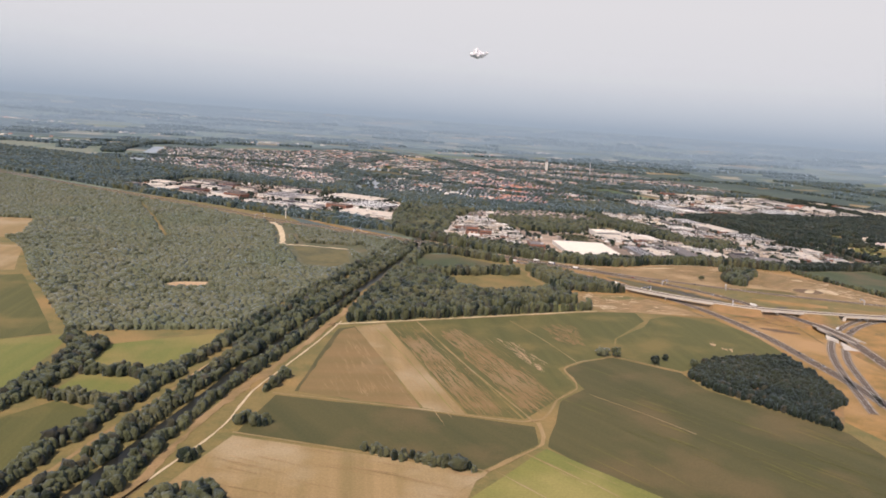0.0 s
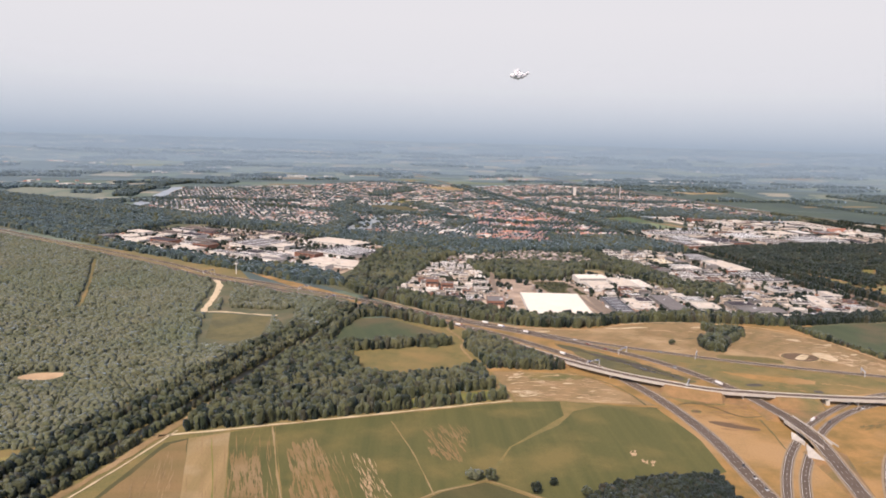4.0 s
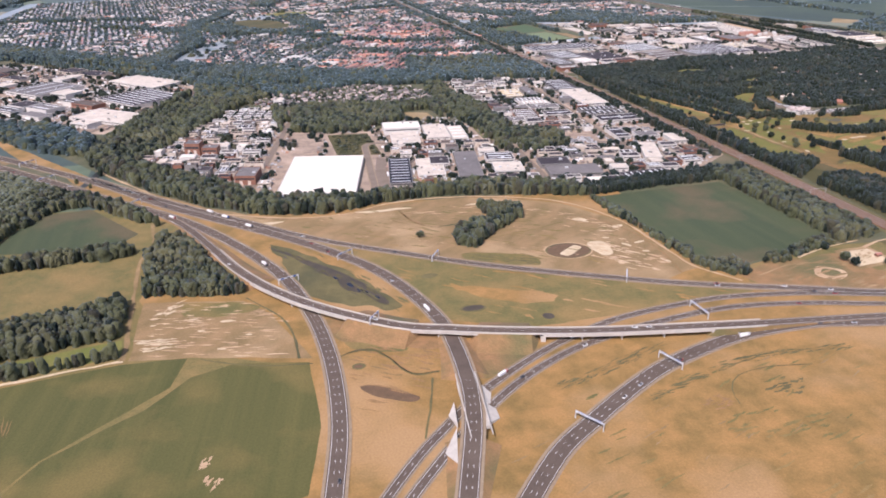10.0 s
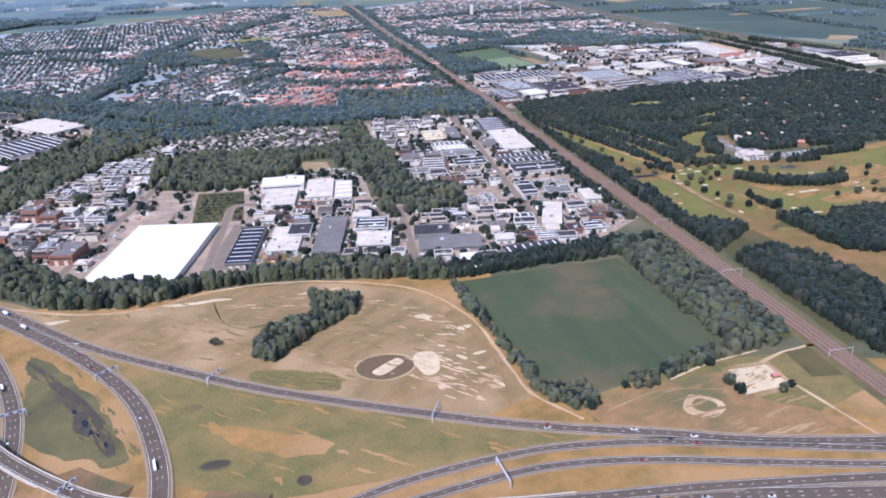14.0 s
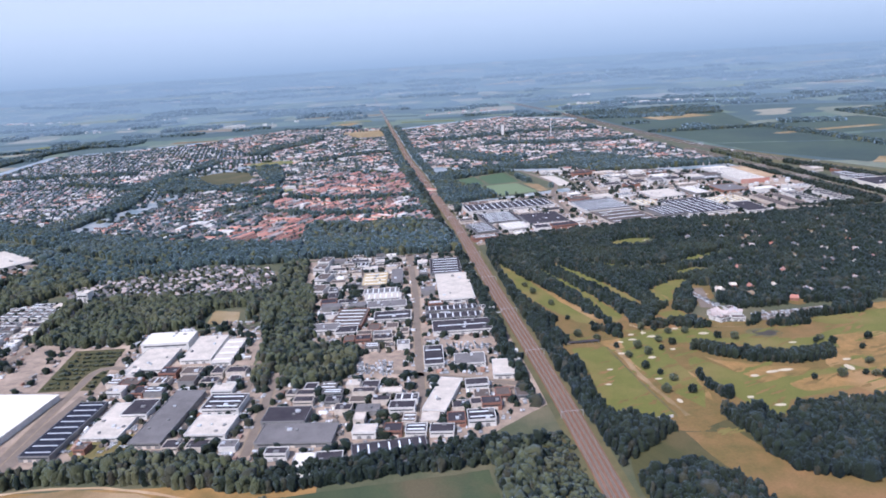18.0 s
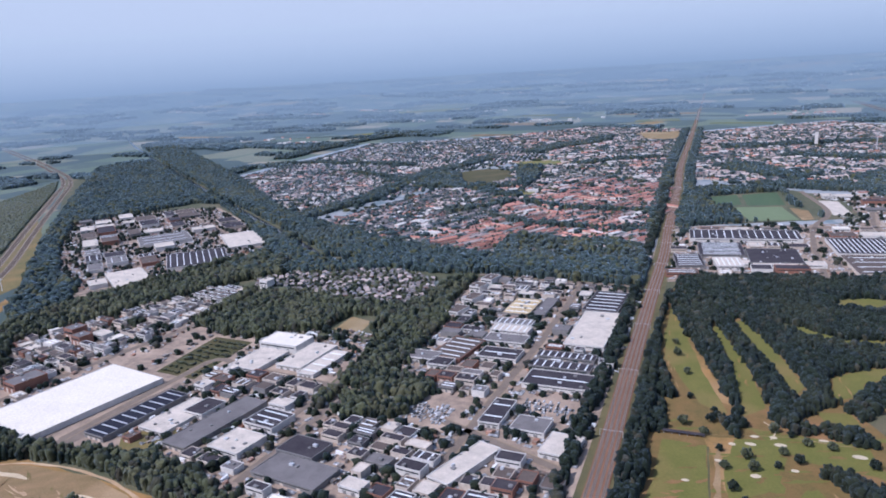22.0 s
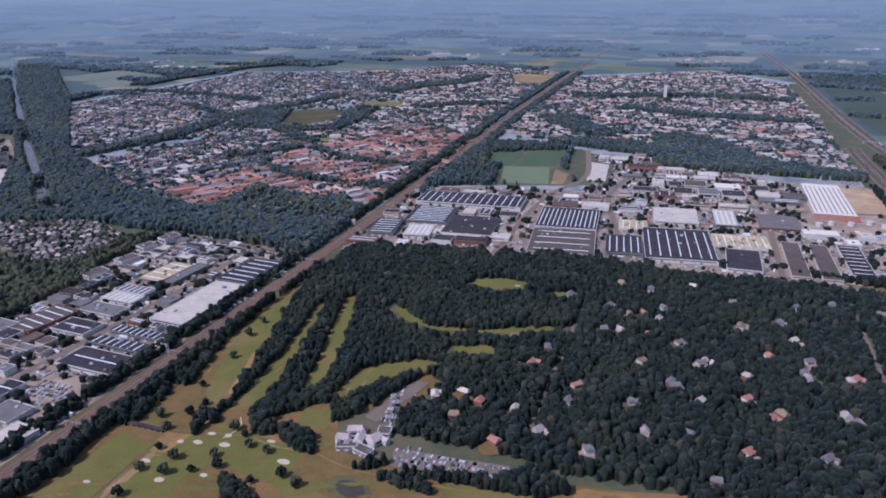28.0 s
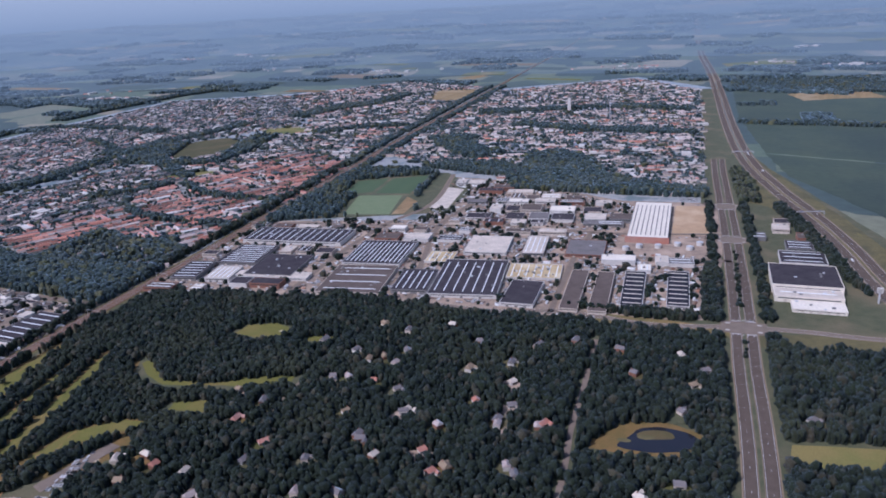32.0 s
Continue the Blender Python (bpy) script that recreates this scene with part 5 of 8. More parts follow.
for line, w, m, lab in ((TRACK, 3.6, DUNE, "brown grass track beside the canal"), (SAND_ROAD, 0.8, SAND, "pale sandy farm road"), (FIELD_ROAD, 1.5, SAND, "pale sandy field path"), (HEDGE_PATH, 1.8, DUNE, "dirt path between hedges"), (FARM_LANE, 1.0, STUBBLE, "grassy farm lane between fields"), (FARM_LANE_B, 1.7, STUBBLE, "grassy farm lane between fields"), (DUNE_ROAD, 1.5, EARTH, "tan service road round the heath"), (curve([(392, 397), (402, 376), (405, 352), (403, 332)]), 0.8, DRY_RED, "dirt track along the hedge"), (curve([(307, 425), (310, 413), (315, 405)]), 0.7, DRY_RED, "worn path on the heath"), (curve([(321, 402), (332, 404), (345, 408)]), 1.6, REED, "reedy ditch on the heath"), (curve([(514, 341), (504, 340), (496, 338), (489, 335)]), 1.6, EARTH, "sandy path to the railway"), (curve([(490, 333), (492, 320), (497, 301), (502, 280)]), 1.2, EARTH, "sandy path beside the railway"), (curve([(456, 333), (470, 338), (484, 341), (492, 342)]), 1.0, EARTH, "tan path along a hedge"),
                        (SANDY_L, 5.0, SAND, "wide sandy track in the wood"), (SANDY_B, 3.0, SAND, "sandy track in the wood"), (SANDY_T, 5.0, DUNE, "sandy verge beside the motorway"), (FIREBREAK, 2.0, DRY_GREEN, "straight grassy firebreak in the wood"), (curve([(30, 612), (56, 590), (90, 572)]), 2.4, DUNE, "sandy verge of the motorway"),
                        (curve([(604, 536), (590, 534), (575, 536), (560, 533), (546, 530)]), 0.5, DUNE, "golf path"), (curve([(566, 546), (570, 540), (568, 532)]), 0.5, SAND, "golf path"), (curve([(603, 536), (618, 532), (640, 532), (660, 534)]), 0.6, DUNE, "golf path"), (curve([(547, 521), (549.5, 484), (553, 450)]), 0.9, REED, "dark ditch beside the driving range"), (curve([(550, 524), (552, 484), (557, 450)]), 2.4, DUNE, "worn strip across the golf course"),
                        (curve([(266, 303), (271, 305), (277, 304), (281, 298), (284, 291), (288, 287), (295, 287)], 1.5), 1.1, REED, "winding olive ditch in dry grass"), (curve([(267, 303.4), (271, 305.4), (277, 304.4), (281.4, 298), (284.4, 291), (288, 287.4), (295, 287.4)], 1.5), 0.35, BOG, "dark water line of a ditch"), (curve([(292, 284), (289, 272), (284, 256)]), 0.9, REED, "olive ditch in dry grass"),
                        (curve([(236, 352), (248, 334), (252, 320), (253, 305)]), 0.9, REED, "ditch beside the motorway"), (curve([(222, 312), (239, 304), (257, 301)]), 0.8, REED, "ditch along a field edge"),
                        (curve([(100, 301), (104, 250), (111, 186)]), 0.7, STUBBLE, "pale tractor rut in the crop"), (curve([(84, 290), (87, 240), (91, 193)]), 0.6, STUBBLE, "pale tractor rut in the crop"), (curve([(140, 207), (150, 190), (159, 172)]), 0.5, STUBBLE, "pale line across a dark field"), (curve([(145, 300), (149, 270), (151, 239)]), 0.5, STUBBLE, "faint tractor rut"), (curve([(21, 189), (55, 172), (86, 157)]), 0.6, STUBBLE, "pale strip along a hedge"), (curve([(79, 292), (84, 250), (88, 196)]), 0.4, YELLOW, "rut in stubble"),
                        (curve([(306, 428), (312, 408), (322, 400)]), 0.4, REED, "shallow ditch on the heath"), (curve([(340, 384), (360, 388), (378, 394)]), 0.7, DRY_GREEN, "grassy hollow on the heath"), (curve([(430, 322), (450, 328), (470, 324)]), 0.8, DUNE, "worn track in rough grass"), (curve([(409, 263), (394, 265), (383, 263), (377, 257), (375, 250)]), 0.4, REED, "thin curving ditch in dry grass")):
    wide = np.array([w / 2 * (0.8 + 0.75 * noise.noise(Vector((x * 0.35, y * 0.35, w)))) for x, y in line[:, :2]])
    shift = np.array([w * 0.3 * noise.noise(Vector((x * 0.2, y * 0.2, 5 + w))) for x, y in line[:, :2]])
    tagged(band(line, shift - wide, shift + wide, 0.2).ob("track", m), lab, "track", kind="structure")

# railway: ballast bed, rails, overhead portals
fade = np.interp(RAIL[:, 1], (900, 1700, 3600), (1.0, 0.62, 0.4))
tagged(band(RAIL, -6.6 * fade, 6.6 * fade, 0.2).ob("verge", REED), "weedy brown-green verge along the railway", "verge", kind="structure")
bed = tagged(band(RAIL, -3.9 * fade, 3.9 * fade, 0.5, 0.3).ob("railway", BALLAST), "four-track railway on brown ballast", "railway", kind="structure")
for off in (-2.9, -1.0, 1.0, 2.9):
    band(RAIL, (off - 0.6) * fade, (off + 0.6) * fade, 0.505).ob("track_bed", BALLAST_DARK, bed)
    for rail in (-0.28, 0.28):
        band(RAIL, (off + rail) * fade - 0.06, (off + rail) * fade + 0.06, 0.58, 0.08).ob("rail", STEEL, bed)
cut = RAIL[(RAIL[:, 1] > 330) & (RAIL[:, 1] < 1250)]
for k in range(0, len(cut), 6):
    x, y = cut[k, :2]
    p = thing("overhead_portal", x, y, "grey steel portal carrying wires over the railway", "portal", "portals along the railway")
    b = Build().box(-4.3, 0, 0, 0.14, 0.14, 2.9)
    m1 = b.ob("mast", GALV, p)
    m2 = new("mast", m1.data)
    m2.parent, m2.location = p, (8.6, 0, 0)
    Build().box(0, 0, 2.75, 8.7, 0.10, 0.12).ob("crossbeam", GALV, p)
for off in (-2.9, -1.0, 1.0, 2.9):
    c2 = cut.copy()
    band(c2, off - 0.012, off + 0.012, 2.5).ob("contact_wire", STEEL, bed)

# flyover on embankments, with three bridges
zf = FLYOVER[:, 2]
fly = road(FLYOVER[:, :2], 3.8, "curving flyover ramp with pale parapets", 2, verge=0.35, z=zf + 0.2)
raised = FLYOVER[(zf > 1.2) & (FLYOVER[:, 0] < 412)]
for side in (-1, 1):
    band(raised, side * 2.2 - 0.1, side * 2.2 + 0.1, raised[:, 2] + 0.5, 0.5).ob("parapet", CONCRETE, fly)


def slope(line, z, half, spread, keep, label):
    """Grass banks falling from a raised road to the ground, with sloping ends. spread: metres out for each metre up, at every point."""
    n = normals(line)
    b = Build()

    def foot(k, side):
        a = line[k, :2] + side * n[k] * half
        c = line[k, :2] + side * n[k] * (half + spread[k] * z[k])
        return (float(a[0]), float(a[1]), float(z[k])), (float(c[0]), float(c[1]), 0.0)

    for i in range(len(line) - 1):
        if not (keep[i] and keep[i + 1]) or max(z[i], z[i + 1]) < 0.2:
            continue
        for side in (-1, 1):
            (a0, c0), (a1, c1) = foot(i, side), foot(i + 1, side)
            b.add([a0, a1, c1, c0] if side < 0 else [c0, c1, a1, a0], [(0, 1, 2, 3)])
        for k, other, out in ((i, i - 1, -1), (i + 1, i + 2, 1)):
            if 0 <= other < len(line) and not keep[other]:
                t = np.array((n[k, 1], -n[k, 0])) * out * z[k] * 0.9
                (al, cl), (ar, cr) = foot(k, -1), foot(k, 1)
                toe = [(p[0] + float(t[0]), p[1] + float(t[1]), 0.0) for p in (al, ar)]
                b.add([al, ar, toe[1], toe[0]], [(0, 1, 2, 3)])
                b.add([al, toe[0], cl], [(0, 1, 2)])
                b.add([ar, cr, toe[1]], [(0, 1, 2)])
    return tagged(b.ob("embankment", DRY_RED), label, "embankment", kind="structure")


fx = FLYOVER[:, 0]
spans = ((241, 270), (291, 312), (332, 388))
solid = np.ones(len(fx), bool)
for lo, hi in spans:
    solid &= ~((fx > lo) & (fx < hi))
slope(FLYOVER, zf, 2.1, np.where(fx > 380, 0.3, 3.0), solid, "dry grass bank under the flyover")
solid_r = ~((RAMP_EAST[:, 1] > 253) & (RAMP_EAST[:, 1] < 279) & (RAMP_EAST[:, 0] > 200))
slope(RAMP_EAST, RAMP_Z - 0.1, 3.0, np.full(len(RAMP_Z), 2.4), solid_r & (RAMP_Z > 0.4), "dry grass bank under the ramp")
for lo, hi in spans:
    idx = np.flatnonzero((fx > lo - 3) & (fx < hi + 3))
    seg = FLYOVER[idx]
    br = thing("flyover_bridge", *seg[len(seg) // 2, :2], "pale concrete bridge carrying a ramp over a road", "bridge", "bridges of the interchange")
    local = seg.copy()
    local[:, :2] -= seg[len(seg) // 2, :2]
    band(local, -2.35, 2.35, local[:, 2] - 0.12, 0.65).ob("deck", CONCRETE, br)
    n = normals(local)
    for j in (0, len(local) - 1):
        a = math.atan2(n[j, 1], n[j, 0])
        Build().box(local[j, 0], local[j, 1], 0, 4.6, 1.6, max(0.5, local[j, 2] - 0.7), a).ob("abutment", CONCRETE, br)
    for u in ((0.5,) if hi - lo < 40 else (0.25, 0.5, 0.75)):
        j = int(u * (len(local) - 1))
        a = math.atan2(n[j, 1], n[j, 0])
        for s in (-1.3, 0, 1.3):
            q = local[j, :2] + n[j] * s
            Build().box(q[0], q[1], 0, 0.5, 0.35, local[j, 2] - 0.7, a).ob("pier", CONCRETE, br)
br = thing("underpass_bridge", 300, 266, "pale concrete underpass with sloped wing walls", "bridge", "bridges of the interchange")
Build().box(0, 0, 1.35, 6.4, 22, 0.85, -0.1).ob("deck", CONCRETE, br)
for pts in ([(4.2, 11, 1.6), (7.2, 6.2, 0.2), (5.6, 1.0, 0.2), (2.8, 0.5, 1.6)], [(2.8, 1.5, 1.6), (6.4, -1.6, 0.2), (6.2, -6.0, 0.2), (1.2, -9.5, 1.6)], [(-5.0, 2.4, 1.6), (-7.6, -1.6, 0.2), (-6.4, -7.6, 1.6)], [(-7.0, -9.0, 1.6), (-12.2, -17.0, 0.2), (-10.2, -23.0, 1.6)]):
    k = len(pts)
    faces = [tuple(range(k)), tuple(range(2 * k - 1, k - 1, -1))] + [(j, k + j, k + (j + 1) % k, (j + 1) % k) for j in range(k)]
    Build().add(pts + [(x, y, 0.0) for x, y, z in pts], faces).ob("wing_wall", CONCRETE, br)
for s in (-3.0, 3.0):
    Build().box(s, 0, 2.2, 0.25, 30, 0.5, -0.1).ob("parapet", CONCRETE, br)
Build().box(0.3, 0, 0, 5.6, 0.5, 1.5, 0.8).ob("pier", CONCRETE, br)


def gantry(line, at, width, label="white sign gantry over the motorway"):
    k = int(np.argmin(np.hypot(line[:, 0] - at[0], line[:, 1] - at[1])))
    n = normals(line)[k]
    z = line[k, 2] if line.shape[1] > 2 else (RAMP_Z[k] - 0.26 if line is RAMP_EAST else 0)
    e = thing("sign_gantry", line[k, 0], line[k, 1], label, "gantry", "gantries over the motorway", z, math.atan2(n[1], n[0]))
    for s in (-1, 1):
        Build().box(s * width / 2, 0, 0, 0.22, 0.28, 2.7).ob("post", GALV, e)
    for dz in (2.15, 2.6):
        Build().box(0, 0, dz, width, 0.16, 0.14).ob("beam", GALV, e)
    Build().box(0, 0, 2.25, width * 0.96, 0.5, 0.05).ob("walkway", GALV, e)
    for u in (-0.3, 0.0, 0.3):
        Build().box(u * width, -0.2, 2.2, width * 0.16, 0.08, 0.55).ob("sign_panel", SIGN_BLUE if u else CAR_DARK, e)


for line, at, w in ((RAMP_WEST, (253, 360), 8), (RAMP_EAST, (275, 381), 8), (LINK, (310, 370), 7), (FLYOVER, (278, 320), 6), (UNDER_B, (394, 301), 10), (OUTER, (366, 275), 9), (RAMP_WEST, (182, 466), 10), (OUTER, (330, 251), 9), (RAMP_EAST, (110, 553), 10), (RAMP_EAST, (40, 620), 10), (RAMP_WEST, (128, 520), 10), (MOTORWAY, (910, 975), 20), (MOTORWAY, (870, 1180), 20), (LINK, (378, 333), 7)):
    gantry(line, at, w)

# ---------------------------------------------------------------- villa plots
VILLAS = [(707, 699), (706, 686), (739, 717), (692, 686), (703, 605), (728, 614), (753, 610), (783, 617), (784, 650), (770, 663), (842, 699), (816, 703), (728, 648), (681, 611), (718, 623), (768, 647), (683, 666), (698, 691), (680, 598), (662, 585), (661, 562), (693, 568), (710, 586), (716, 625), (703, 640), (660, 700), (640, 590), (745, 585), (770, 590), (745, 640), (760, 700), (780, 560), (735, 565), (765, 682), (786, 652), (767, 651), (779, 621), (840, 627), (757, 615), (727, 646), (630, 584), (648, 585), (887, 682), (690, 668)]

VILLA_ALL = list(VILLAS)
_g = random.Random(5)
while len(VILLA_ALL) < 70:
    q = (_g.uniform(640, 850), _g.uniform(565, 735))
    if all(math.hypot(q[0] - u, q[1] - v) > 13 for u, v in VILLA_ALL) and not (640 < q[0] < 672 and q[1] > 650) and not (798 < q[0] < 850 and 635 < q[1] < 670) and abs(q[0] - 798) > 6:
        VILLA_ALL.append(q)
GARDENS = []
for vx, vy in VILLA_ALL:
    t, w, dd = _g.uniform(0, 3.14), _g.uniform(4.0, 7.0), _g.uniform(3.4, 5.0)
    GARDENS.append([(vx + w * math.cos(i / 10 * 6.2832) * math.cos(t) - dd * math.sin(i / 10 * 6.2832) * math.sin(t), vy - 2.5 + w * math.cos(i / 10 * 6.2832) * math.sin(t) + dd * math.sin(i / 10 * 6.2832) * math.cos(t)) for i in range(10)])
CLEAR_POLY.extend(GARDENS)

# ---------------------------------------------------------------- woods
for k, (polys, gap, h, mat, lab, keep) in enumerate((
    ([FOREST_BIG], 3.1, 2.5, LEAF_OLIVE, "great mixed wood with a bumpy olive canopy", 0.95),
    ([FOREST_NORTH], 6.0, 5.0, LEAF_BELT, "wood between motorway and office park", 0.9),
    ([[q for q in FOREST_EAST if q[0] > 600] + [(632, 562), (640, 640), (630, 760)]], 3.5, 4.8, LEAF_DARK, "dense dark wood round villas", 0.9),
    ([[(519, 735), (560, 745), (630, 752), (640, 640), (632, 562), (600, 575), (575, 548), (545, 552), (522, 560)]], 3.2, 4.0, LEAF_DARK, "dark wood between golf fairways", 0.95),
    ([[(141, 561), (157, 514), (208, 461), (244, 437), (277, 431), (305, 441), (334, 442), (359, 436), (404, 424), (401, 438), (352, 455), (296, 447), (250, 455), (241, 463), (173, 534), (200, 600), (228, 672), (250, 690), (235, 730), (190, 740), (160, 650)]], 3.4, 5.4, LEAF, "tree belt along motorway and canal", 0.95),
    ([[(251, 648), (275, 655), (328, 646), (343, 636), (341, 600), (332, 592), (314, 586), (313, 575), (285, 577), (255, 590)], [(343, 640), (343, 624), (364, 625), (368, 600), (376, 640), (348, 644)]], 3.2, 5.0, LEAF, "wood behind the works district", 0.95),
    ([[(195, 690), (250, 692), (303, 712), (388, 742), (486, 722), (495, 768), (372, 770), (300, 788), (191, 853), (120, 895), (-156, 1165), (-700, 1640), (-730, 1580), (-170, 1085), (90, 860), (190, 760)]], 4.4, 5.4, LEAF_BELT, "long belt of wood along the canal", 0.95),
    ([[(402, 424), (440, 427), (480, 429), (502, 441), (474, 444), (440, 438), (404, 438)]], 3.0, 4.2, LEAF_DARK, "tree belt between works and crop field", 0.95),
    ([[(63, 566), (86, 552), (112, 508), (98, 490), (66, 500)], [(100, 545), (140, 500), (118, 440), (104, 452), (108, 480)]], 2.8, 2.6, LEAF_OLIVE, "low birch scrub beside the motorway", 0.9),
    ([[(303, 722), (388, 717), (500, 709), (497, 770), (388, 760), (300, 740)]], 3.8, 5.0, LEAF_BELT, "wood between works and town", 0.9),
    ([[(382, 514), (383, 554), (374, 609), (368, 640), (376, 662), (374, 689), (384, 716), (391, 712), (394, 652), (402, 638), (404, 590), (408, 564), (399, 554), (431, 542), (429, 511), (405, 504)]], 3.2, 4.6, LEAF, "wood strip along the avenue", 0.97),
    ([[(479, 436), (494, 440), (500, 345), (484, 342)]], 3.2, 4.6, LEAF, "wood strip between field and railway", 0.95),
    ([[(494, 440), (508, 448), (513, 352), (500, 345)]], 2.6, 1.3, LEAF, "low scrub beside the railway", 0.7),
    ([[(402, 420), (405, 420), (412, 358), (416, 340), (430, 334), (428, 324), (416, 325), (409, 338), (407, 358)]], 3.0, 3.2, LEAF, "hedge trees round a crop field", 0.95),
    ([[(440, 336), (483, 349), (486, 342), (445, 330)]], 3.4, 3.0, LEAF, "low hedge along a crop field", 0.5),
    ([[(516, 700), (522, 690), (521, 600), (525, 520), (533, 470), (548, 440), (522, 420), (519, 500), (516, 600)]], 3.0, 5.2, LEAF_DARK, "tree strip along the railway", 0.96),
    ([[(499, 480), (504, 470), (502, 600), (498, 705), (493, 830), (486, 1000), (478, 1090), (472, 1085), (482, 960), (488, 820), (494, 705), (497, 600)]], 3.2, 4.6, LEAF_DARK, "tree line along the railway", 0.85),
    ([[(324, 379), (328, 397), (346, 405), (345, 422), (364, 417), (361, 404), (340, 387), (332, 375)]], 3.0, 4.4, LEAF, "clump of trees on the heath", 0.97),
    ([[(194, 415), (213, 417), (236, 355), (199, 361)]], 3.0, 5.0, LEAF, "square wood beside the dry field", 0.98),
    ([[(124, 405), (190, 409), (189, 402), (134, 397), (137, 353), (162, 348), (194, 358), (197, 333), (140, 321), (138, 312), (198, 321), (197, 316), (128, 306), (68, 297), (72, 312), (110, 400)]], 3.0, 5.0, LEAF, "hedgerows and copses round small meadows", 0.96),
    ([[(112, 400), (126, 415), (137, 466), (160, 470), (195, 432), (196, 445), (160, 490), (148, 486), (120, 420)]], 3.0, 5.0, LEAF, "trees round a dark crop field", 0.96),
    ([[(189, 222), (205, 235), (225, 240), (246, 238), (243, 215), (233, 189), (217, 184), (211, 168), (196, 195), (188, 209)]], 2.2, 2.6, LEAF_DARK, "grove at the edge of the fields", 0.97),
    ([[(582, 510), (602, 492), (621, 486), (640, 489), (641, 498), (621, 494), (602, 504), (592, 512)]], 2.8, 4.2, LEAF_DARK, "curving band of trees on the golf course", 0.97),
    ([[(576, 460), (571, 487), (581, 489), (584, 478), (586, 462)]], 2.8, 4.2, LEAF_DARK, "clump of trees between fairways", 0.97),
    ([[(647, 514), (659, 511), (681, 520), (701, 512), (690, 506), (667, 509)]], 2.8, 3.8, LEAF_DARK, "band of trees along a fairway", 0.9),
    ([[(612, 526), (631, 537), (675, 532), (690, 544), (681, 552), (660, 540), (631, 540)]], 2.8, 4.6, LEAF_DARK, "trees beside the clubhouse car park", 0.95),
    ([[(569, 451), (647, 446), (605, 396), (576, 407)], [(524, 412), (545, 416), (558, 402), (562, 371), (552, 342), (536, 318), (529, 332), (527, 365)]], 3.2, 4.8, LEAF_DARK, "dark woods south of the golf course", 0.96),
    ([[(872, 744), (1040, 752), (1060, 600), (1000, 480), (880, 480)]], 3.6, 5.4, LEAF_DARK, "dark wood east of the dual carriageway", 0.93),
    ([[(950, 900), (1010, 780), (1200, 800), (1300, 1000), (1200, 955), (1075, 985), (1000, 940)], [(1040, 1335), (1062, 1330), (1075, 1000), (1060, 1000)], [(870, 1345), (1060, 1325), (1060, 1345), (868, 1362)], [(1240, 1000), (1400, 1100), (1400, 1500), (1260, 1500)], [(862, 1640), (1100, 1600), (1150, 1800), (860, 1750)]], 6.0, 4.6, LEAF_BELT, "dark woods and hedges east of the motorway", 0.7),
    ([[(887, 990), (903, 998), (936, 846), (946, 800), (936, 800), (918, 842)]], 3.0, 4.6, LEAF_DARK, "dense tree strip beside the motorway", 0.98),
    ([[(843, 770), (852, 772), (850, 850), (842, 850)], [(768, 762), (840, 768), (840, 776), (768, 772)]], 3.0, 4.0, LEAF_DARK, "trees beside the road junction", 0.9),
    ([[(502, 885), (520, 890), (555, 905), (620, 930), (612, 945), (600, 985), (592, 1060), (560, 1075), (505, 1070), (500, 960)]], 3.6, 4.8, LEAF_BELT, "trees round the sports pitches", 0.55),
    ([[(560, 1085), (660, 1055), (676, 1010), (838, 1008), (838, 1030), (700, 1090), (600, 1110)]], 3.6, 5.0, LEAF_BELT, "dark wood behind the sports pitches", 0.8),
    ([[(860, 1000), (880, 1000), (872, 1120), (856, 1110)]], 3.6, 3.6, LEAF, "trees on the road junction island", 0.6),
    ([[(120, 1100), (235, 1075), (330, 1002), (336, 1010), (240, 1090), (200, 1180), (180, 1170)]], 4.5, 4.5, LEAF_BELT, "green belt between housing districts", 0.9),
    ([[(388, 742), (430, 752), (495, 770), (488, 815), (388, 812)]], 4.2, 4.6, LEAF_BELT, "garden trees at the edge of town", 0.45),
)):
    wood("wood", polys, gap, h, mat, lab, keep, seed=10 + k)
dn = normals(DUAL)
near_dual = (DUAL[:, 1] > 520) & (DUAL[:, 1] < 1000)
for lo, hi, keep, lab in ((9.5, 15, 0.75, "trees along the dual carriageway"), (-15, -9.5, 0.75, "trees along the dual carriageway")):
    l, r = (DUAL[:, :2] + dn * lo)[near_dual], (DUAL[:, :2] + dn * hi)[near_dual]
    wood("road_trees", [list(map(tuple, l)) + list(map(tuple, r[::-1]))], 3.6, 3.6, LEAF_DARK, lab, keep, seed=51)
rn = normals(RAIL)
in_town = (RAIL[:, 1] > 860) & (RAIL[:, 1] < 1720)
for side, lo, hi, lab in ((1, 7.5, 19, "trees and bushes along the railway in town"), (-1, 7.5, 17, "trees and gardens along the railway in town")):
    l, r = (RAIL[:, :2] + rn * side * lo)[in_town], (RAIL[:, :2] + rn * side * hi)[in_town]
    wood("rail_trees", [list(map(tuple, l)) + list(map(tuple, r[::-1]))], 4.6, 4.0, LEAF_BELT, lab, 0.6, seed=53 + side)
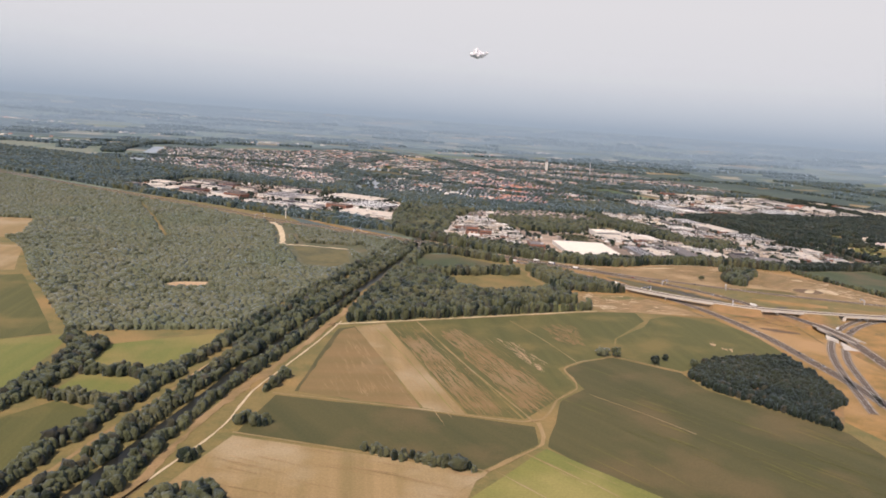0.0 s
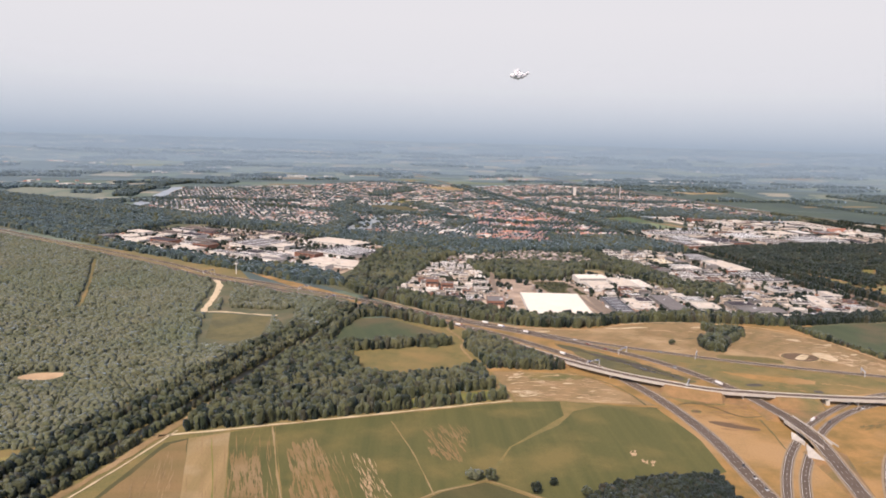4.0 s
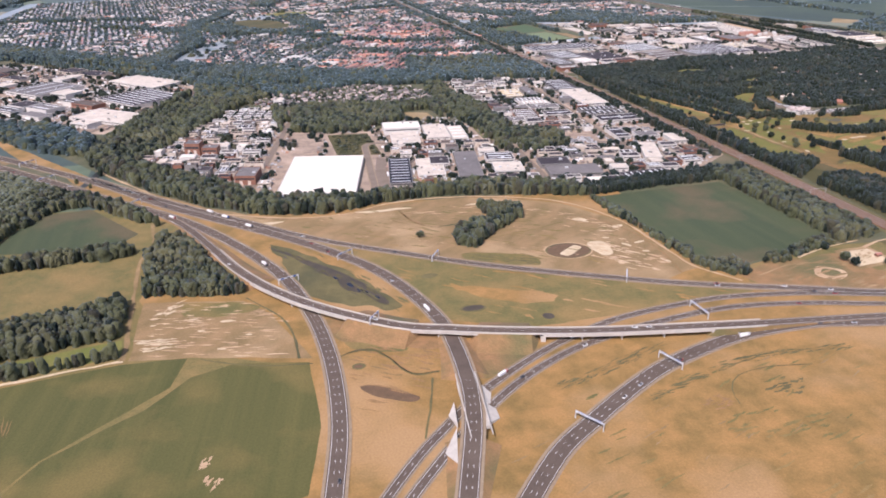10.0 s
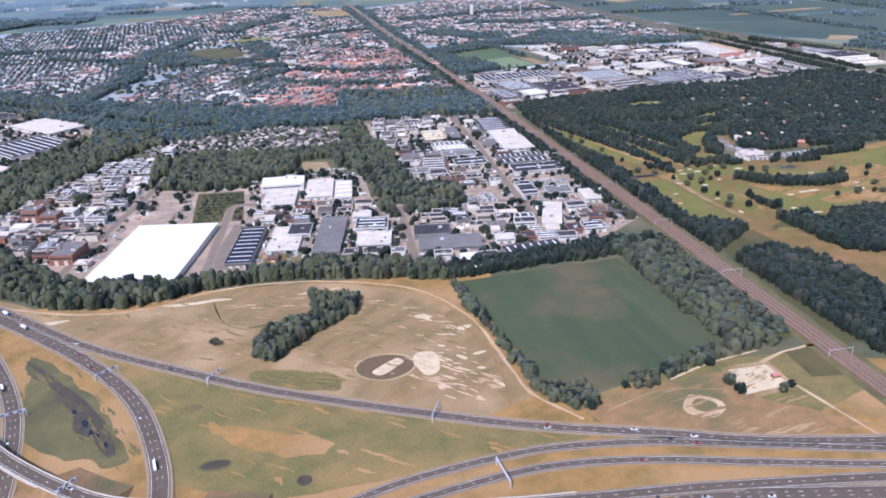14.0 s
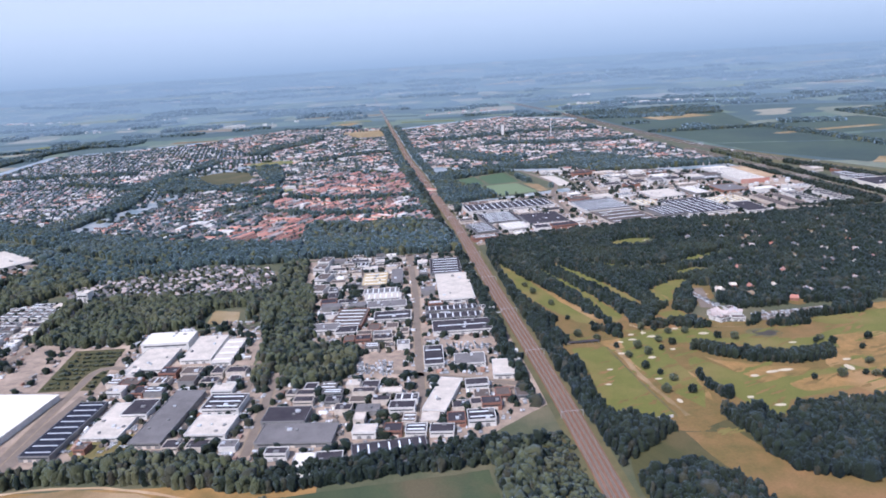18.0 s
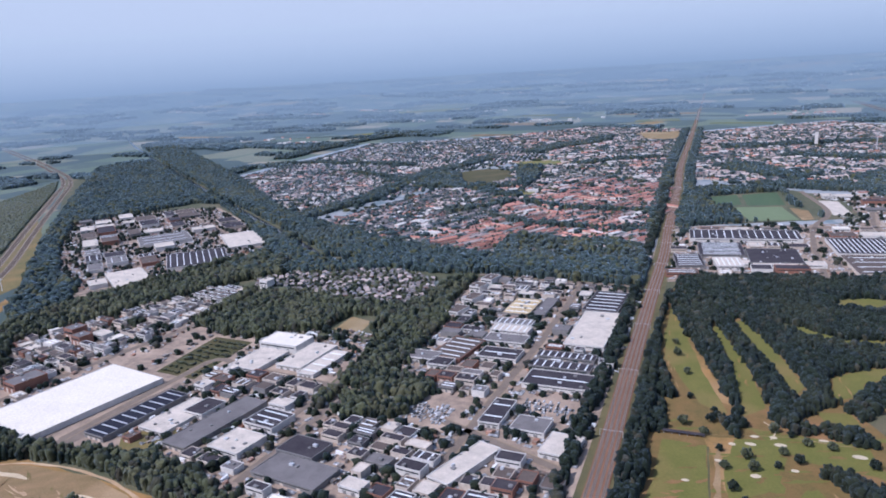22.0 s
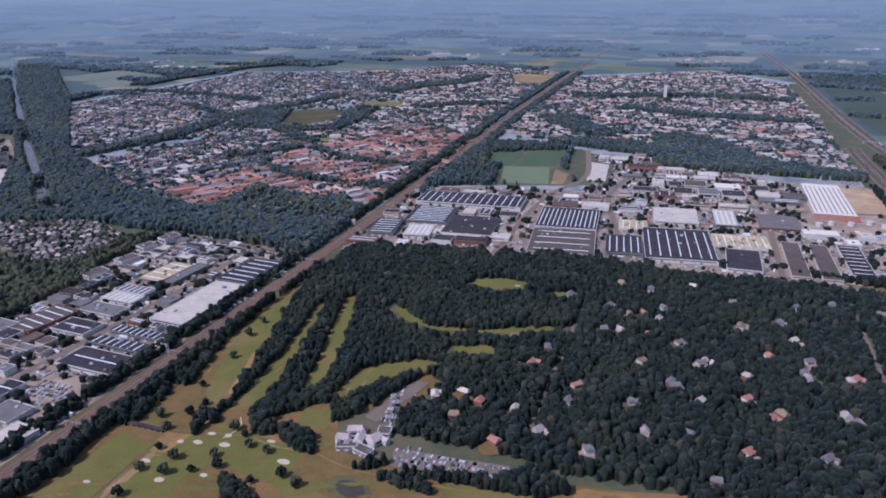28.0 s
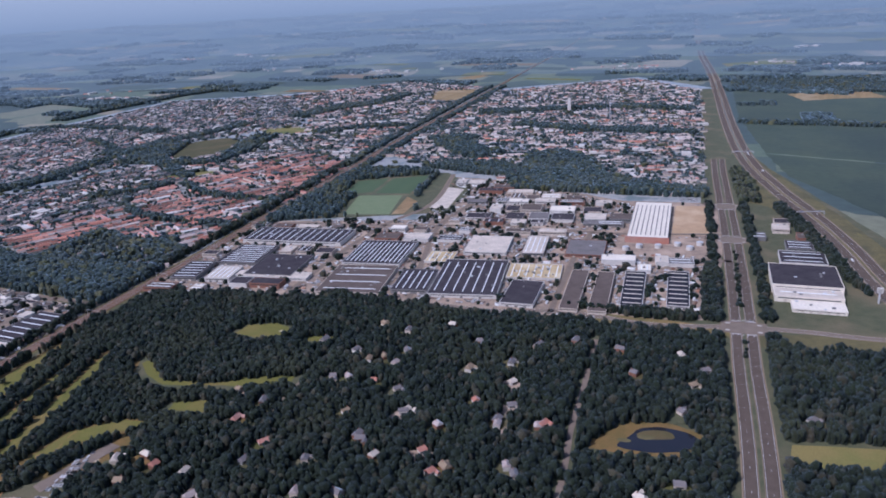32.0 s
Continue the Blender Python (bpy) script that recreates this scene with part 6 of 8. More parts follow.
wood("club_trees", [[(551, 560), (558, 545), (563, 530), (557, 528), (549, 545), (546, 556)], [(571, 562), (580, 548), (585, 540), (576, 538), (568, 550)], [(522, 560), (530, 548), (531, 526), (524, 526)], [(586, 548), (600, 541), (606, 535), (596, 534), (586, 540)], [(528, 590), (540, 556), (545, 556), (536, 590), (530, 625), (527, 625)], [(624, 556), (680, 557), (692, 566), (640, 578), (626, 576)], [(622, 529), (640, 528), (678, 529), (690, 540), (674, 536), (634, 533)], [(598, 552), (606, 560), (612, 592), (602, 580), (594, 560)]], 3.0, 3.8, LEAF_DARK, "trees between fairways and clubhouse", 0.95, seed=58)
CLEAR_SAVE = list(CLEAR_LINE)
CLEAR_LINE[:] = [q for q in CLEAR_LINE if q[0] is not DUAL and q[0] is not CROSS]
wood("median_trees", [[(863.0, 730), (864.6, 730), (864.0, 750), (862.6, 750)], [(861.2, 790), (863.0, 790), (860.4, 880), (858.6, 880)]], 2.2, 2.0, LEAF_DARK, "bushes on the road median", 0.9, 5, 0.6, 52, 1.0)
CLEAR_LINE[:] = CLEAR_SAVE
cn = normals(CANAL)
for side, lo, hi, south, north, keep, lab in ((1, 3.0, 9.8, 100, 262, 0.66, "trees on the canal bank"), (-1, 2.8, 7.6, 100, 520, 0.7, "trees on the canal bank beside a track"), (1, 16, 21.5, 100, 520, 0.75, "second row of trees along the canal"), (1, 2.6, 13.0, 258, 520, 0.8, "trees on the canal bank")):
    some = (CANAL[:, 1] > south) & (CANAL[:, 1] < north)
    l, r = (CANAL[:, :2] + cn * side * lo)[some], (CANAL[:, :2] + cn * side * hi)[some]
    wood("bank_trees", [list(map(tuple, l)) + list(map(tuple, r[::-1]))], 2.6, 3.2, LEAF, lab, keep, seed=60 + int(lo))
for poly, lab in (([(-23, 272), (-28, 247), (-36, 224), (-46, 205), (-66, 180), (-72, 186), (-50, 212), (-44, 232), (-36, 262), (-42, 288)], "hedge trees between meadows"),
                  ([(-30, 246), (5, 239), (5, 234), (-4, 232), (-28, 240)], "hedge between meadows"), ([(-36, 224), (-12, 216), (-14, 210), (-36, 219)], "hedge between meadows"),
                  ([(21, 200), (31, 195), (33, 190), (22, 194)], "bushes at a field corner"), ([(27, 222), (38, 236), (39, 230), (29, 217)], "bushes at a field corner"), ([(8, 172), (12, 179), (14, 177), (10, 170)], "bushes at a field corner"), ([(55, 174), (84, 159), (83, 156), (54, 171)], "broken hedge between fields"),
                  ([(-4, 150), (14, 160), (24, 140), (10, 125), (-8, 130)], "clump of trees at the field edge")):
    wood("hedge", [poly], 2.5, 3.0, LEAF, lab, 0.75, seed=80)

for k in range(9):
    y0 = 526 + k * 5
    wood("allotment_rows", [[(288, y0), (311, y0 - 2), (311, y0 - 0.2), (288, y0 + 1.8)]], 1.6, 1.0, LEAF, "rows of green allotment bushes", 0.9, 5, 0.6, 400 + k, 1.0)

# far farmland: woods, hedges and villages up to the haze
far_rng = np.random.default_rng(5)
far_woods, far_fields = [], []
for k in range(1000):
    a, d = far_rng.uniform(0.1, 3.4), 1100 + 3100 * far_rng.random() ** 0.8
    x, y = 433 + d * math.cos(a), 250 + d * math.sin(a)
    if any(inside(np.array([x]), np.array([y]), q)[0] for q in TOWN.values()):
        continue
    w, dd, t = far_rng.uniform(14, 90) * (0.6 + d / 3000), far_rng.uniform(8, 34) * (0.6 + d / 3000), far_rng.uniform(-0.4, 0.4)
    q = [(x + u * w * math.cos(t) - v * dd * math.sin(t), y + u * w * math.sin(t) + v * dd * math.cos(t)) for u, v in ((-1, -1), (0, -0.8), (1, -1), (1, 1), (0.1, 1.2), (-1, 0.8))]
    (far_woods if far_rng.random() < 0.64 else far_fields).append((q, d))
near_town = [q for q in TOWN.values()]
CLEAR_POLY.extend(near_town)
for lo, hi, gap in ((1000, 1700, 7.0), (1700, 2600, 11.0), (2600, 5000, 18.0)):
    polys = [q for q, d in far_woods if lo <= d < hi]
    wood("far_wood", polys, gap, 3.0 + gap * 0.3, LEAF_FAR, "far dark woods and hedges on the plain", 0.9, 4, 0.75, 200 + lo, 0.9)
for q in near_town:
    CLEAR_POLY.remove(q)
for k, (q, d) in enumerate(far_fields):
    patch("field", q, (LAND, STUBBLE_GREEN, CROP_LIME, LAND, STUBBLE, CROP_LIME)[k % 6], "far farm field", 4, step=30)


# villages and farmsteads on the plain
vg = np.random.default_rng(17)
for k in range(90):
    a, d = vg.uniform(0.25, 3.1), 1250 + 2300 * vg.random()
    x, y = 433 + d * math.cos(a), 250 + d * math.sin(a)
    if any(inside(np.array([x]), np.array([y]), wobble([(433 + (u - 433) * 1.1, 900 + (v - 900) * 1.1) for u, v in q], 0, 400))[0] for q in TOWN.values()) or any(near(np.array([x]), np.array([y]), ln, 90)[0] for ln in (MOTORWAY, RAIL, RAMP_EAST, CANAL_W)):
        continue
    roofs, white = Build(), Build()
    wide = vg.uniform(12, 75)
    for i in range(int(vg.uniform(6, 34))):
        px, py, t = x + vg.normal(0, wide), y + vg.normal(0, wide * 0.4), vg.uniform(0, 3.14)
        if vg.random() < 0.25:
            white.box(px, py, 0, vg.uniform(7, 20), vg.uniform(6, 12), vg.uniform(2, 4), t)
        else:
            roofs.gable(px, py, 1.6, vg.uniform(5, 9), vg.uniform(3.5, 5), 1.6, t)
            white.box(px, py, 0, 4.6, 3.2, 1.6, t)
    tagged(roofs.ob("village_roofs", (TILE_BROWN, TILE_RED, TILE_BROWN)[k % 3]), "tiled roofs of a far village", "roofs", kind="stuff")
    tagged(white.ob("village_walls", WALL_WHITE), "pale walls of a far village", "houses", kind="stuff")


# ---------------------------------------------------------------- industrial halls
TAKEN = []
BOUNDS = []


def taken(px, py, first=0):
    """Whether any of a few points lies on ground that is already built on."""
    for q in TAKEN[len(BOUNDS):]:
        x, y = zip(*q)
        BOUNDS.append((min(x), max(x), min(y), max(y)))
    b = np.array(BOUNDS[first:])
    hit = (px.max() >= b[:, 0]) & (px.min() <= b[:, 1]) & (py.max() >= b[:, 2]) & (py.min() <= b[:, 3])
    return any(inside(px, py, TAKEN[first + i]).any() for i in np.flatnonzero(hit))



def hall(x, y, w, d, h, deg, roof=PALE_ROOF, wall=WALL_WHITE, strips=0, across=True, units=2, saw=0, label="pale flat-roofed works hall", parapet=0.25, doors=3, name="works_hall", strip_mat=SKYLIGHT, group="works halls"):
    """A flat-roofed hall: walls, roof slab, parapet, roof lights, loading doors, window band and roof units."""
    a = radians(deg)
    c, s = math.cos(a), math.sin(a)
    TAKEN.append([(x + c * u * w / 2 - s * q * d / 2, y + s * u * w / 2 + c * q * d / 2) for u, q in ((-1.06, -1.06), (1.06, -1.06), (1.06, 1.06), (-1.06, 1.06))])
    g = random.Random(int(x * 31 + y * 17))
    if len(label.split()) < 5:
        label += " in a works district"
    e = thing(name, x, y, label, "building", group, 0, a)
    body = Build().box(0, 0, 0, w, d, h).ob("wall", wall, e)
    top = Build().box(0, 0, h + 0.004, w - 0.5, d - 0.5, 0.06).ob("roof", roof, e)
    rim = Build()
    for sx, sy, ww, dd in ((0, -d / 2, w + 0.1, 0.25), (0, d / 2, w + 0.1, 0.25), (-w / 2, 0, 0.25, d), (w / 2, 0, 0.25, d)):
        rim.box(sx, sy, h - 0.1, ww, dd, parapet + 0.1)
    rim.ob("parapet", wall, e)
    for k in range(strips):
        u = (k + 0.5) / strips - 0.5
        if across:
            Build().box(u * (w - 1), 0, h + 0.06, min(0.62, w / strips * 0.22), d * 0.84, 0.22, 0, 0.9).ob("roof_light", strip_mat, top)
        else:
            Build().box(0, u * (d - 1), h + 0.06, w * 0.84, min(0.62, d / strips * 0.22), 0.22, 0, 0.9).ob("roof_light", strip_mat, top)
    for k in range(saw):
        u = (k + 0.5) / saw - 0.5
        Build().lean(0, u * (d - 1), h + 0.05, w - 1.0, (d - 1) / saw * 0.96, min(1.0, d / saw * 0.3)).ob("sawtooth", roof, top)
        Build().box(0, (k + 1) / saw * (d - 1) - (d - 1) / 2 - 0.1, h + 0.1, w - 1.2, 0.12, min(0.9, d / saw * 0.3)).ob("roof_light", SKYLIGHT, top)
    for k in range(units):
        Build().box(g.uniform(-0.4, 0.4) * w, g.uniform(-0.4, 0.4) * d, h + 0.05, g.uniform(0.7, 1.9), g.uniform(0.7, 1.6), g.uniform(0.4, 0.9)).ob("roof_unit", GALV if k % 2 else WALL_GREY, top)
    if doors:
        Build().box(0, -d / 2 - 0.02, h * 0.62, w * 0.9, 0.06, h * 0.16).ob("window_band", GLASS_DARK, body)
    for k in range(doors):
        Build().box(((k + 0.5) / doors - 0.5) * w * 0.8, -d / 2 - 0.03, 0, min(1.6, w / doors * 0.5), 0.08, h * 0.5).ob("loading_door", WALL_GREY if wall is WALL_WHITE else PALE_ROOF, body)
    return e


# canal side works
hall(275, 483.5, 40, 69, 2.6, -11, MEMBRANE, WALL_WHITE, units=0, doors=8, label="very large warehouse with a brilliant white roof")
hall(317, 481.5, 12, 44, 2.4, -8, SOLAR, WALL_GREY, 9, False, 0, label="long hall covered in dark solar panels", strip_mat=GALV)
hall(356.3, 484.5, 12.8, 45, 2.4, -9, GREY_ROOF, WALL_GREY, 0, True, 3, label="long grey-roofed works hall")
hall(335, 486, 15, 30, 1.6, -8, PALE_ROOF, WALL_WHITE, 0, True, 6, label="pale works hall with dark roof units")
hall(342, 494.5, 11, 14, 2.4, -8, DARK_ROOF, WALL_WHITE, 0, True, 1, label="small dark-roofed office block")
hall(377, 492, 16, 14, 2.8, -9, DARK_ROOF, WALL_WHITE, 3, False, 3, label="dark-roofed workshop with pale skylights")
hall(376, 472, 16, 16, 2.8, -9, PALE_ROOF, WALL_WHITE, 0, False, 4, label="pale workshop beside a yard")
hall(404.3, 475.8, 17.5, 12.5, 2.6, -8, DARK_ROOF, WALL_GREY, 0, False, 2, label="wide dark-roofed hall with a grey apron")
hall(410, 460.5, 29, 15, 2.0, -8, GREY_ROOF, WALL_GREY, 0, False, 3, label="low grey annex")
hall(414.3, 436.5, 7.2, 16, 2.2, -4, MEMBRANE, WALL_WHITE, 0, True, 0, label="small hall with a bright white roof")
hall(423, 438.5, 9.6, 11.5, 2.2, -4, DARK_ROOF, WALL_WHITE, 0, True, 1, label="small dark-roofed hall")
hall(444.8, 440.5, 27, 16, 2.2, 4, DARK_ROOF, WALL_GREY, 7, True, 0, label="dark hall with slanting white roof lights")
hall(467, 482.5, 9.5, 30, 2.4, -19, PALE_ROOF, WALL_WHITE, 0, True, 2, label="cream-roofed hall by the railway")
hall(497, 504, 12.5, 16, 2.4, -6, PALE_ROOF, WALL_WHITE, 0, True, 2, label="pale hall beside the railway")
hall(333.5, 570.5, 24, 15.5, 4.2, -4, MEMBRANE, WALL_WHITE, 0, True, 3, label="tall white factory block")
hall(332, 548, 17.5, 26, 2.2, -6, PALE_ROOF, WALL_WHITE, 0, True, 4, label="pale low factory wing")
hall(354, 558, 15, 31, 2.2, -5, PALE_ROOF, WALL_WHITE, 0, True, 3, label="broad pale factory wing")
hall(367, 552, 9.5, 30, 2.0, -5, PALE_ROOF, WALL_WHITE, 4, False, 0, label="green and white louvred factory wing")
hall(485.5, 627, 20, 51, 2.6, -1, PALE_ROOF, WALL_WHITE, 0, True, 4, label="very large hall with a pale roof")
hall(484, 673, 20, 36, 2.4, -3, DARK_ROOF, WALL_GREY, 6, False, 0, label="hall with dark roof and pale roof strips")
hall(438, 658, 16, 28, 1.2, -3, TAN_YARD, WALL_GREY, 4, False, 8, label="yard of tan stacked goods behind low walls", doors=0)
hall(452, 658, 7, 30, 2.2, -2, GREY_ROOF, WALL_GREY, 0, True, 2, label="grey hall beside a goods yard")
hall(442, 629, 21, 9, 2.2, -2, GREY_ROOF, WALL_WHITE, 6, True, 0, label="striped pale roof hall")
hall(443, 618.5, 21, 9, 2.2, -2, PALE_ROOF, WALL_WHITE, 6, True, 0, label="striped pale roof hall")
hall(445, 604, 22, 11, 2.2, -2, GREY_ROOF, WALL_WHITE, 0, True, 5, label="grey hall with roof units")
hall(425, 586, 17, 27, 2.2, -9, BROWN_ROOF, WALL_BRICK, 5, False, 1, label="brown-roofed hall with cream roof lights")
hall(448, 584, 20, 13, 2.2, -2, DARK_ROOF, WALL_WHITE, 1, False, 2, label="dark-roofed hall with white walls")
hall(480, 588, 28, 7, 2.4, -2, DARK_ROOF, WALL_GREY, 8, True, 1, label="dark hall with white roof lights")
hall(480, 576, 29, 8, 2.4, -2, DARK_ROOF, WALL_GREY, 7, True, 2, label="dark hall with white roof lights")
hall(483, 560, 30, 16, 2.4, -2, DARK_ROOF, WALL_WHITE, 1, False, 4, label="wide dark-roofed hall")
hall(482, 517, 14, 12, 2.2, -4, GREY_ROOF, WALL_WHITE, 0, True, 2, label="grey-blue roofed hall beside a lorry yard")
hall(466, 524, 9, 22, 2.4, -2, DARK_ROOF, WALL_WHITE, 2, False, 1, label="narrow dark-roofed hall")
hall(411, 572, 18, 10, 2.8, -4, GREY_ROOF, WALL_WHITE, 0, True, 3, label="pale office block by the wood")
hall(424, 566, 11, 9, 2.8, -4, DARK_ROOF, WALL_WHITE, 0, True, 1, label="court-shaped office block")
for k, (x, y, w, d, h) in enumerate(((404, 702, 8, 12, 4.5), (402, 684, 8, 10, 4.5), (405, 664, 8, 13, 3.4), (404, 640, 9, 13, 3.4))):
    hall(x, y, w, d, h, -14, BROWN_ROOF, WALL_WHITE, 0, True, 2, label="white office block along the avenue", doors=2)
for x, y, w, d, h in ((204, 551, 9, 9, 7.5), (214, 546, 9, 8, 5.5), (236, 492, 11, 16, 5.0)):
    hall(x, y, w, d, h, -12, GREY_ROOF, WALL_BRICK, 0, True, 3, label="red-brick office block", doors=2, name="office_block", group="office blocks")
hall(257, 662, 7, 7, 6, -10, PALE_ROOF, WALL_WHITE, 0, True, 1, label="white tower block at the wood", doors=2, name="office_block", group="office blocks")
for k in range(6):
    hall(222 + k * 7.0, 640 - k * 1.5, 5, 18, 2.4, -12, BROWN_ROOF, WALL_WHITE, 3, False, 0, label="narrow workshop row with white gables", doors=1)
# office park beside the canal
hall(152, 716, 50, 46, 2.8, -48, DARK_ROOF, WALL_WHITE, 9, False, 0, label="large dark-roofed hall with rows of roof lights")
hall(140, 656, 52, 26, 2.6, -36, PALE_ROOF, WALL_WHITE, 0, True, 5, label="pale office complex beside the canal")
hall(126, 640, 16, 12, 3.2, -38, PALE_ROOF, WALL_WHITE, 0, True, 2, label="pale office wing")
hall(150, 784, 58, 38, 2.6, -45, PALE_ROOF, WALL_WHITE, 0, True, 6, label="broad pale office park building")
hall(70, 770, 40, 44, 3.0, -42, GREY_ROOF, WALL_WHITE, 3, True, 4, label="grey hall in the office park")
# large factory district
hall(547, 771, 17, 22, 3.0, 10, PALE_ROOF, WALL_WHITE, 5, True, 0, label="pale hall with ribbed roof")
hall(522, 772, 18, 30, 2.8, 10, DARK_ROOF, WALL_GREY, 6, False, 0, label="dark hall with white roof strips")
hall(541, 808, 30, 36, 2.4, 6, DARK_ROOF, WALL_GREY, 9, False, 8, label="huge dark-roofed factory hall")
hall(575.5, 793, 33, 38, 2.4, 6, DARK_ROOF, WALL_GREY, 0, False, 9, label="dark panelled factory roof", name="works_hall")
hall(556, 852, 78, 30, 3.0, 5, DARK_ROOF, WALL_WHITE, 14, True, 6, label="long dark hall with slanting roof lights")
hall(580, 776, 52, 10, 2.2, 6, PALE_ROOF, WALL_WHITE, 0, True, 4, label="low pale front building")
hall(639, 781.5, 40, 46, 2.2, 8, BROWN_ROOF, WALL_BUFF, 4, False, 9, label="wide brown-roofed factory hall")
hall(633, 830, 40, 46, 2.4, 6, DARK_ROOF, WALL_WHITE, 13, True, 3, label="dark hall with many white roof lights")
hall(707, 799, 41, 58, 2.4, 8, DARK_ROOF, WALL_WHITE, 7, True, 6, label="black-roofed hall with long white roof lights")
hall(676, 786, 22, 34, 2.8, 8, DARK_ROOF, WALL_GREY, 5, True, 0, label="dark hall with white roof lights")
hall(744.5, 782, 19, 35, 2.4, 2, DARK_ROOF, WALL_WHITE, 0, True, 1, label="dark flat hall beside a hedge")
for x in (772.5, 788):
    hall(x, 794, 10, 59, 2.2, 3, BROWN_ROOF, WALL_BUFF, 0, True, 0, label="long brown-roofed shed")
for x in (804.8, 829):
    hall(x, 802 + (x - 804.8) * 0.2, 12, 52, 2.2, 3, SOLAR, WALL_WHITE, 8, False, 0, label="long solar-covered hall with white strips", strip_mat=MEMBRANE)
hall(802.5, 933, 26.5, 88, 3.2, 2, MEMBRANE, WALL_WHITE, 8, True, 0, label="large white-roofed hall with a red front", strip_mat=GREY_ROOF)
Build().box(0, 0, 0, 29, 0.5, 4.4).ob("red_front", TILE_RED, thing("facade", 804, 888, "red cladding along the hall front", "facade", "", 0, radians(2)))
hall(733, 865, 14.5, 37, 2.4, 6, PALE_ROOF, WALL_GREY, 4, True, 0, label="pale-roofed hall with grey sides")
hall(701, 860, 29, 34, 2.2, 6, PALE_ROOF, WALL_WHITE, 0, True, 3, label="cream-roofed hall")
hall(767, 866, 25, 30, 2.2, 4, GREY_ROOF, WALL_BRICK, 0, True, 2, label="dark grey hall with red base")
hall(743, 819, 33, 24, 1.2, 7, TAN_YARD, WALL_WHITE, 7, True, 20, label="yard of pale stacked goods", doors=0)
hall(676, 832, 18, 20, 1.2, 6, TAN_YARD, WALL_WHITE, 4, True, 10, label="yard of pale stacked goods", doors=0)
hall(896, 834, 36, 34, 5.0, 1, DARK_ROOF, MEMBRANE, 0, True, 4, label="tall white office and showroom box", doors=9, name="office_block", group="office blocks")
hall(896, 810, 34, 12, 3.6, 1, PALE_ROOF, MEMBRANE, 1, False, 4, label="white stepped front wing of a showroom", doors=7)
hall(900, 797, 26, 12, 2.0, 1, MEMBRANE, MEMBRANE, 0, True, 4, label="white low front wing of a showroom", doors=5)
hall(898, 870, 26, 22, 3.0, 1, DARK_ROOF, WALL_WHITE, 3, False, 1, label="dark-roofed hall behind a showroom")
hall(898, 895, 16, 16, 2.6, 1, DARK_ROOF, WALL_GREY, 3, False, 0, label="dark hall with pale roof lights")
for x, y in ((800, 878), (812, 880), (824, 886), (832, 880), (838, 890), (792, 872)):
    e = thing("storage_tank", x, y, "round white storage tank on a works yard", "tank", "tanks on the works yard")
    v, f = [], []
    for i in range(16):
        t = i / 16 * 6.2832
        v += [(2.2 * math.cos(t), 2.2 * math.sin(t), 0), (2.2 * math.cos(t), 2.2 * math.sin(t), 2.4)]
        j = (i + 1) % 16
        f.append((2 * i, 2 * j, 2 * j + 1, 2 * i + 1))
    Build().add(v, f).ob("shell", WALL_WHITE, e)
    Build().add([(2.25 * math.cos(i / 16 * 6.2832), 2.25 * math.sin(i / 16 * 6.2832), 2.4) for i in range(16)] + [(0, 0, 2.9)], [(i, (i + 1) % 16, 16) for i in range(16)]).ob("lid", GALV, e)


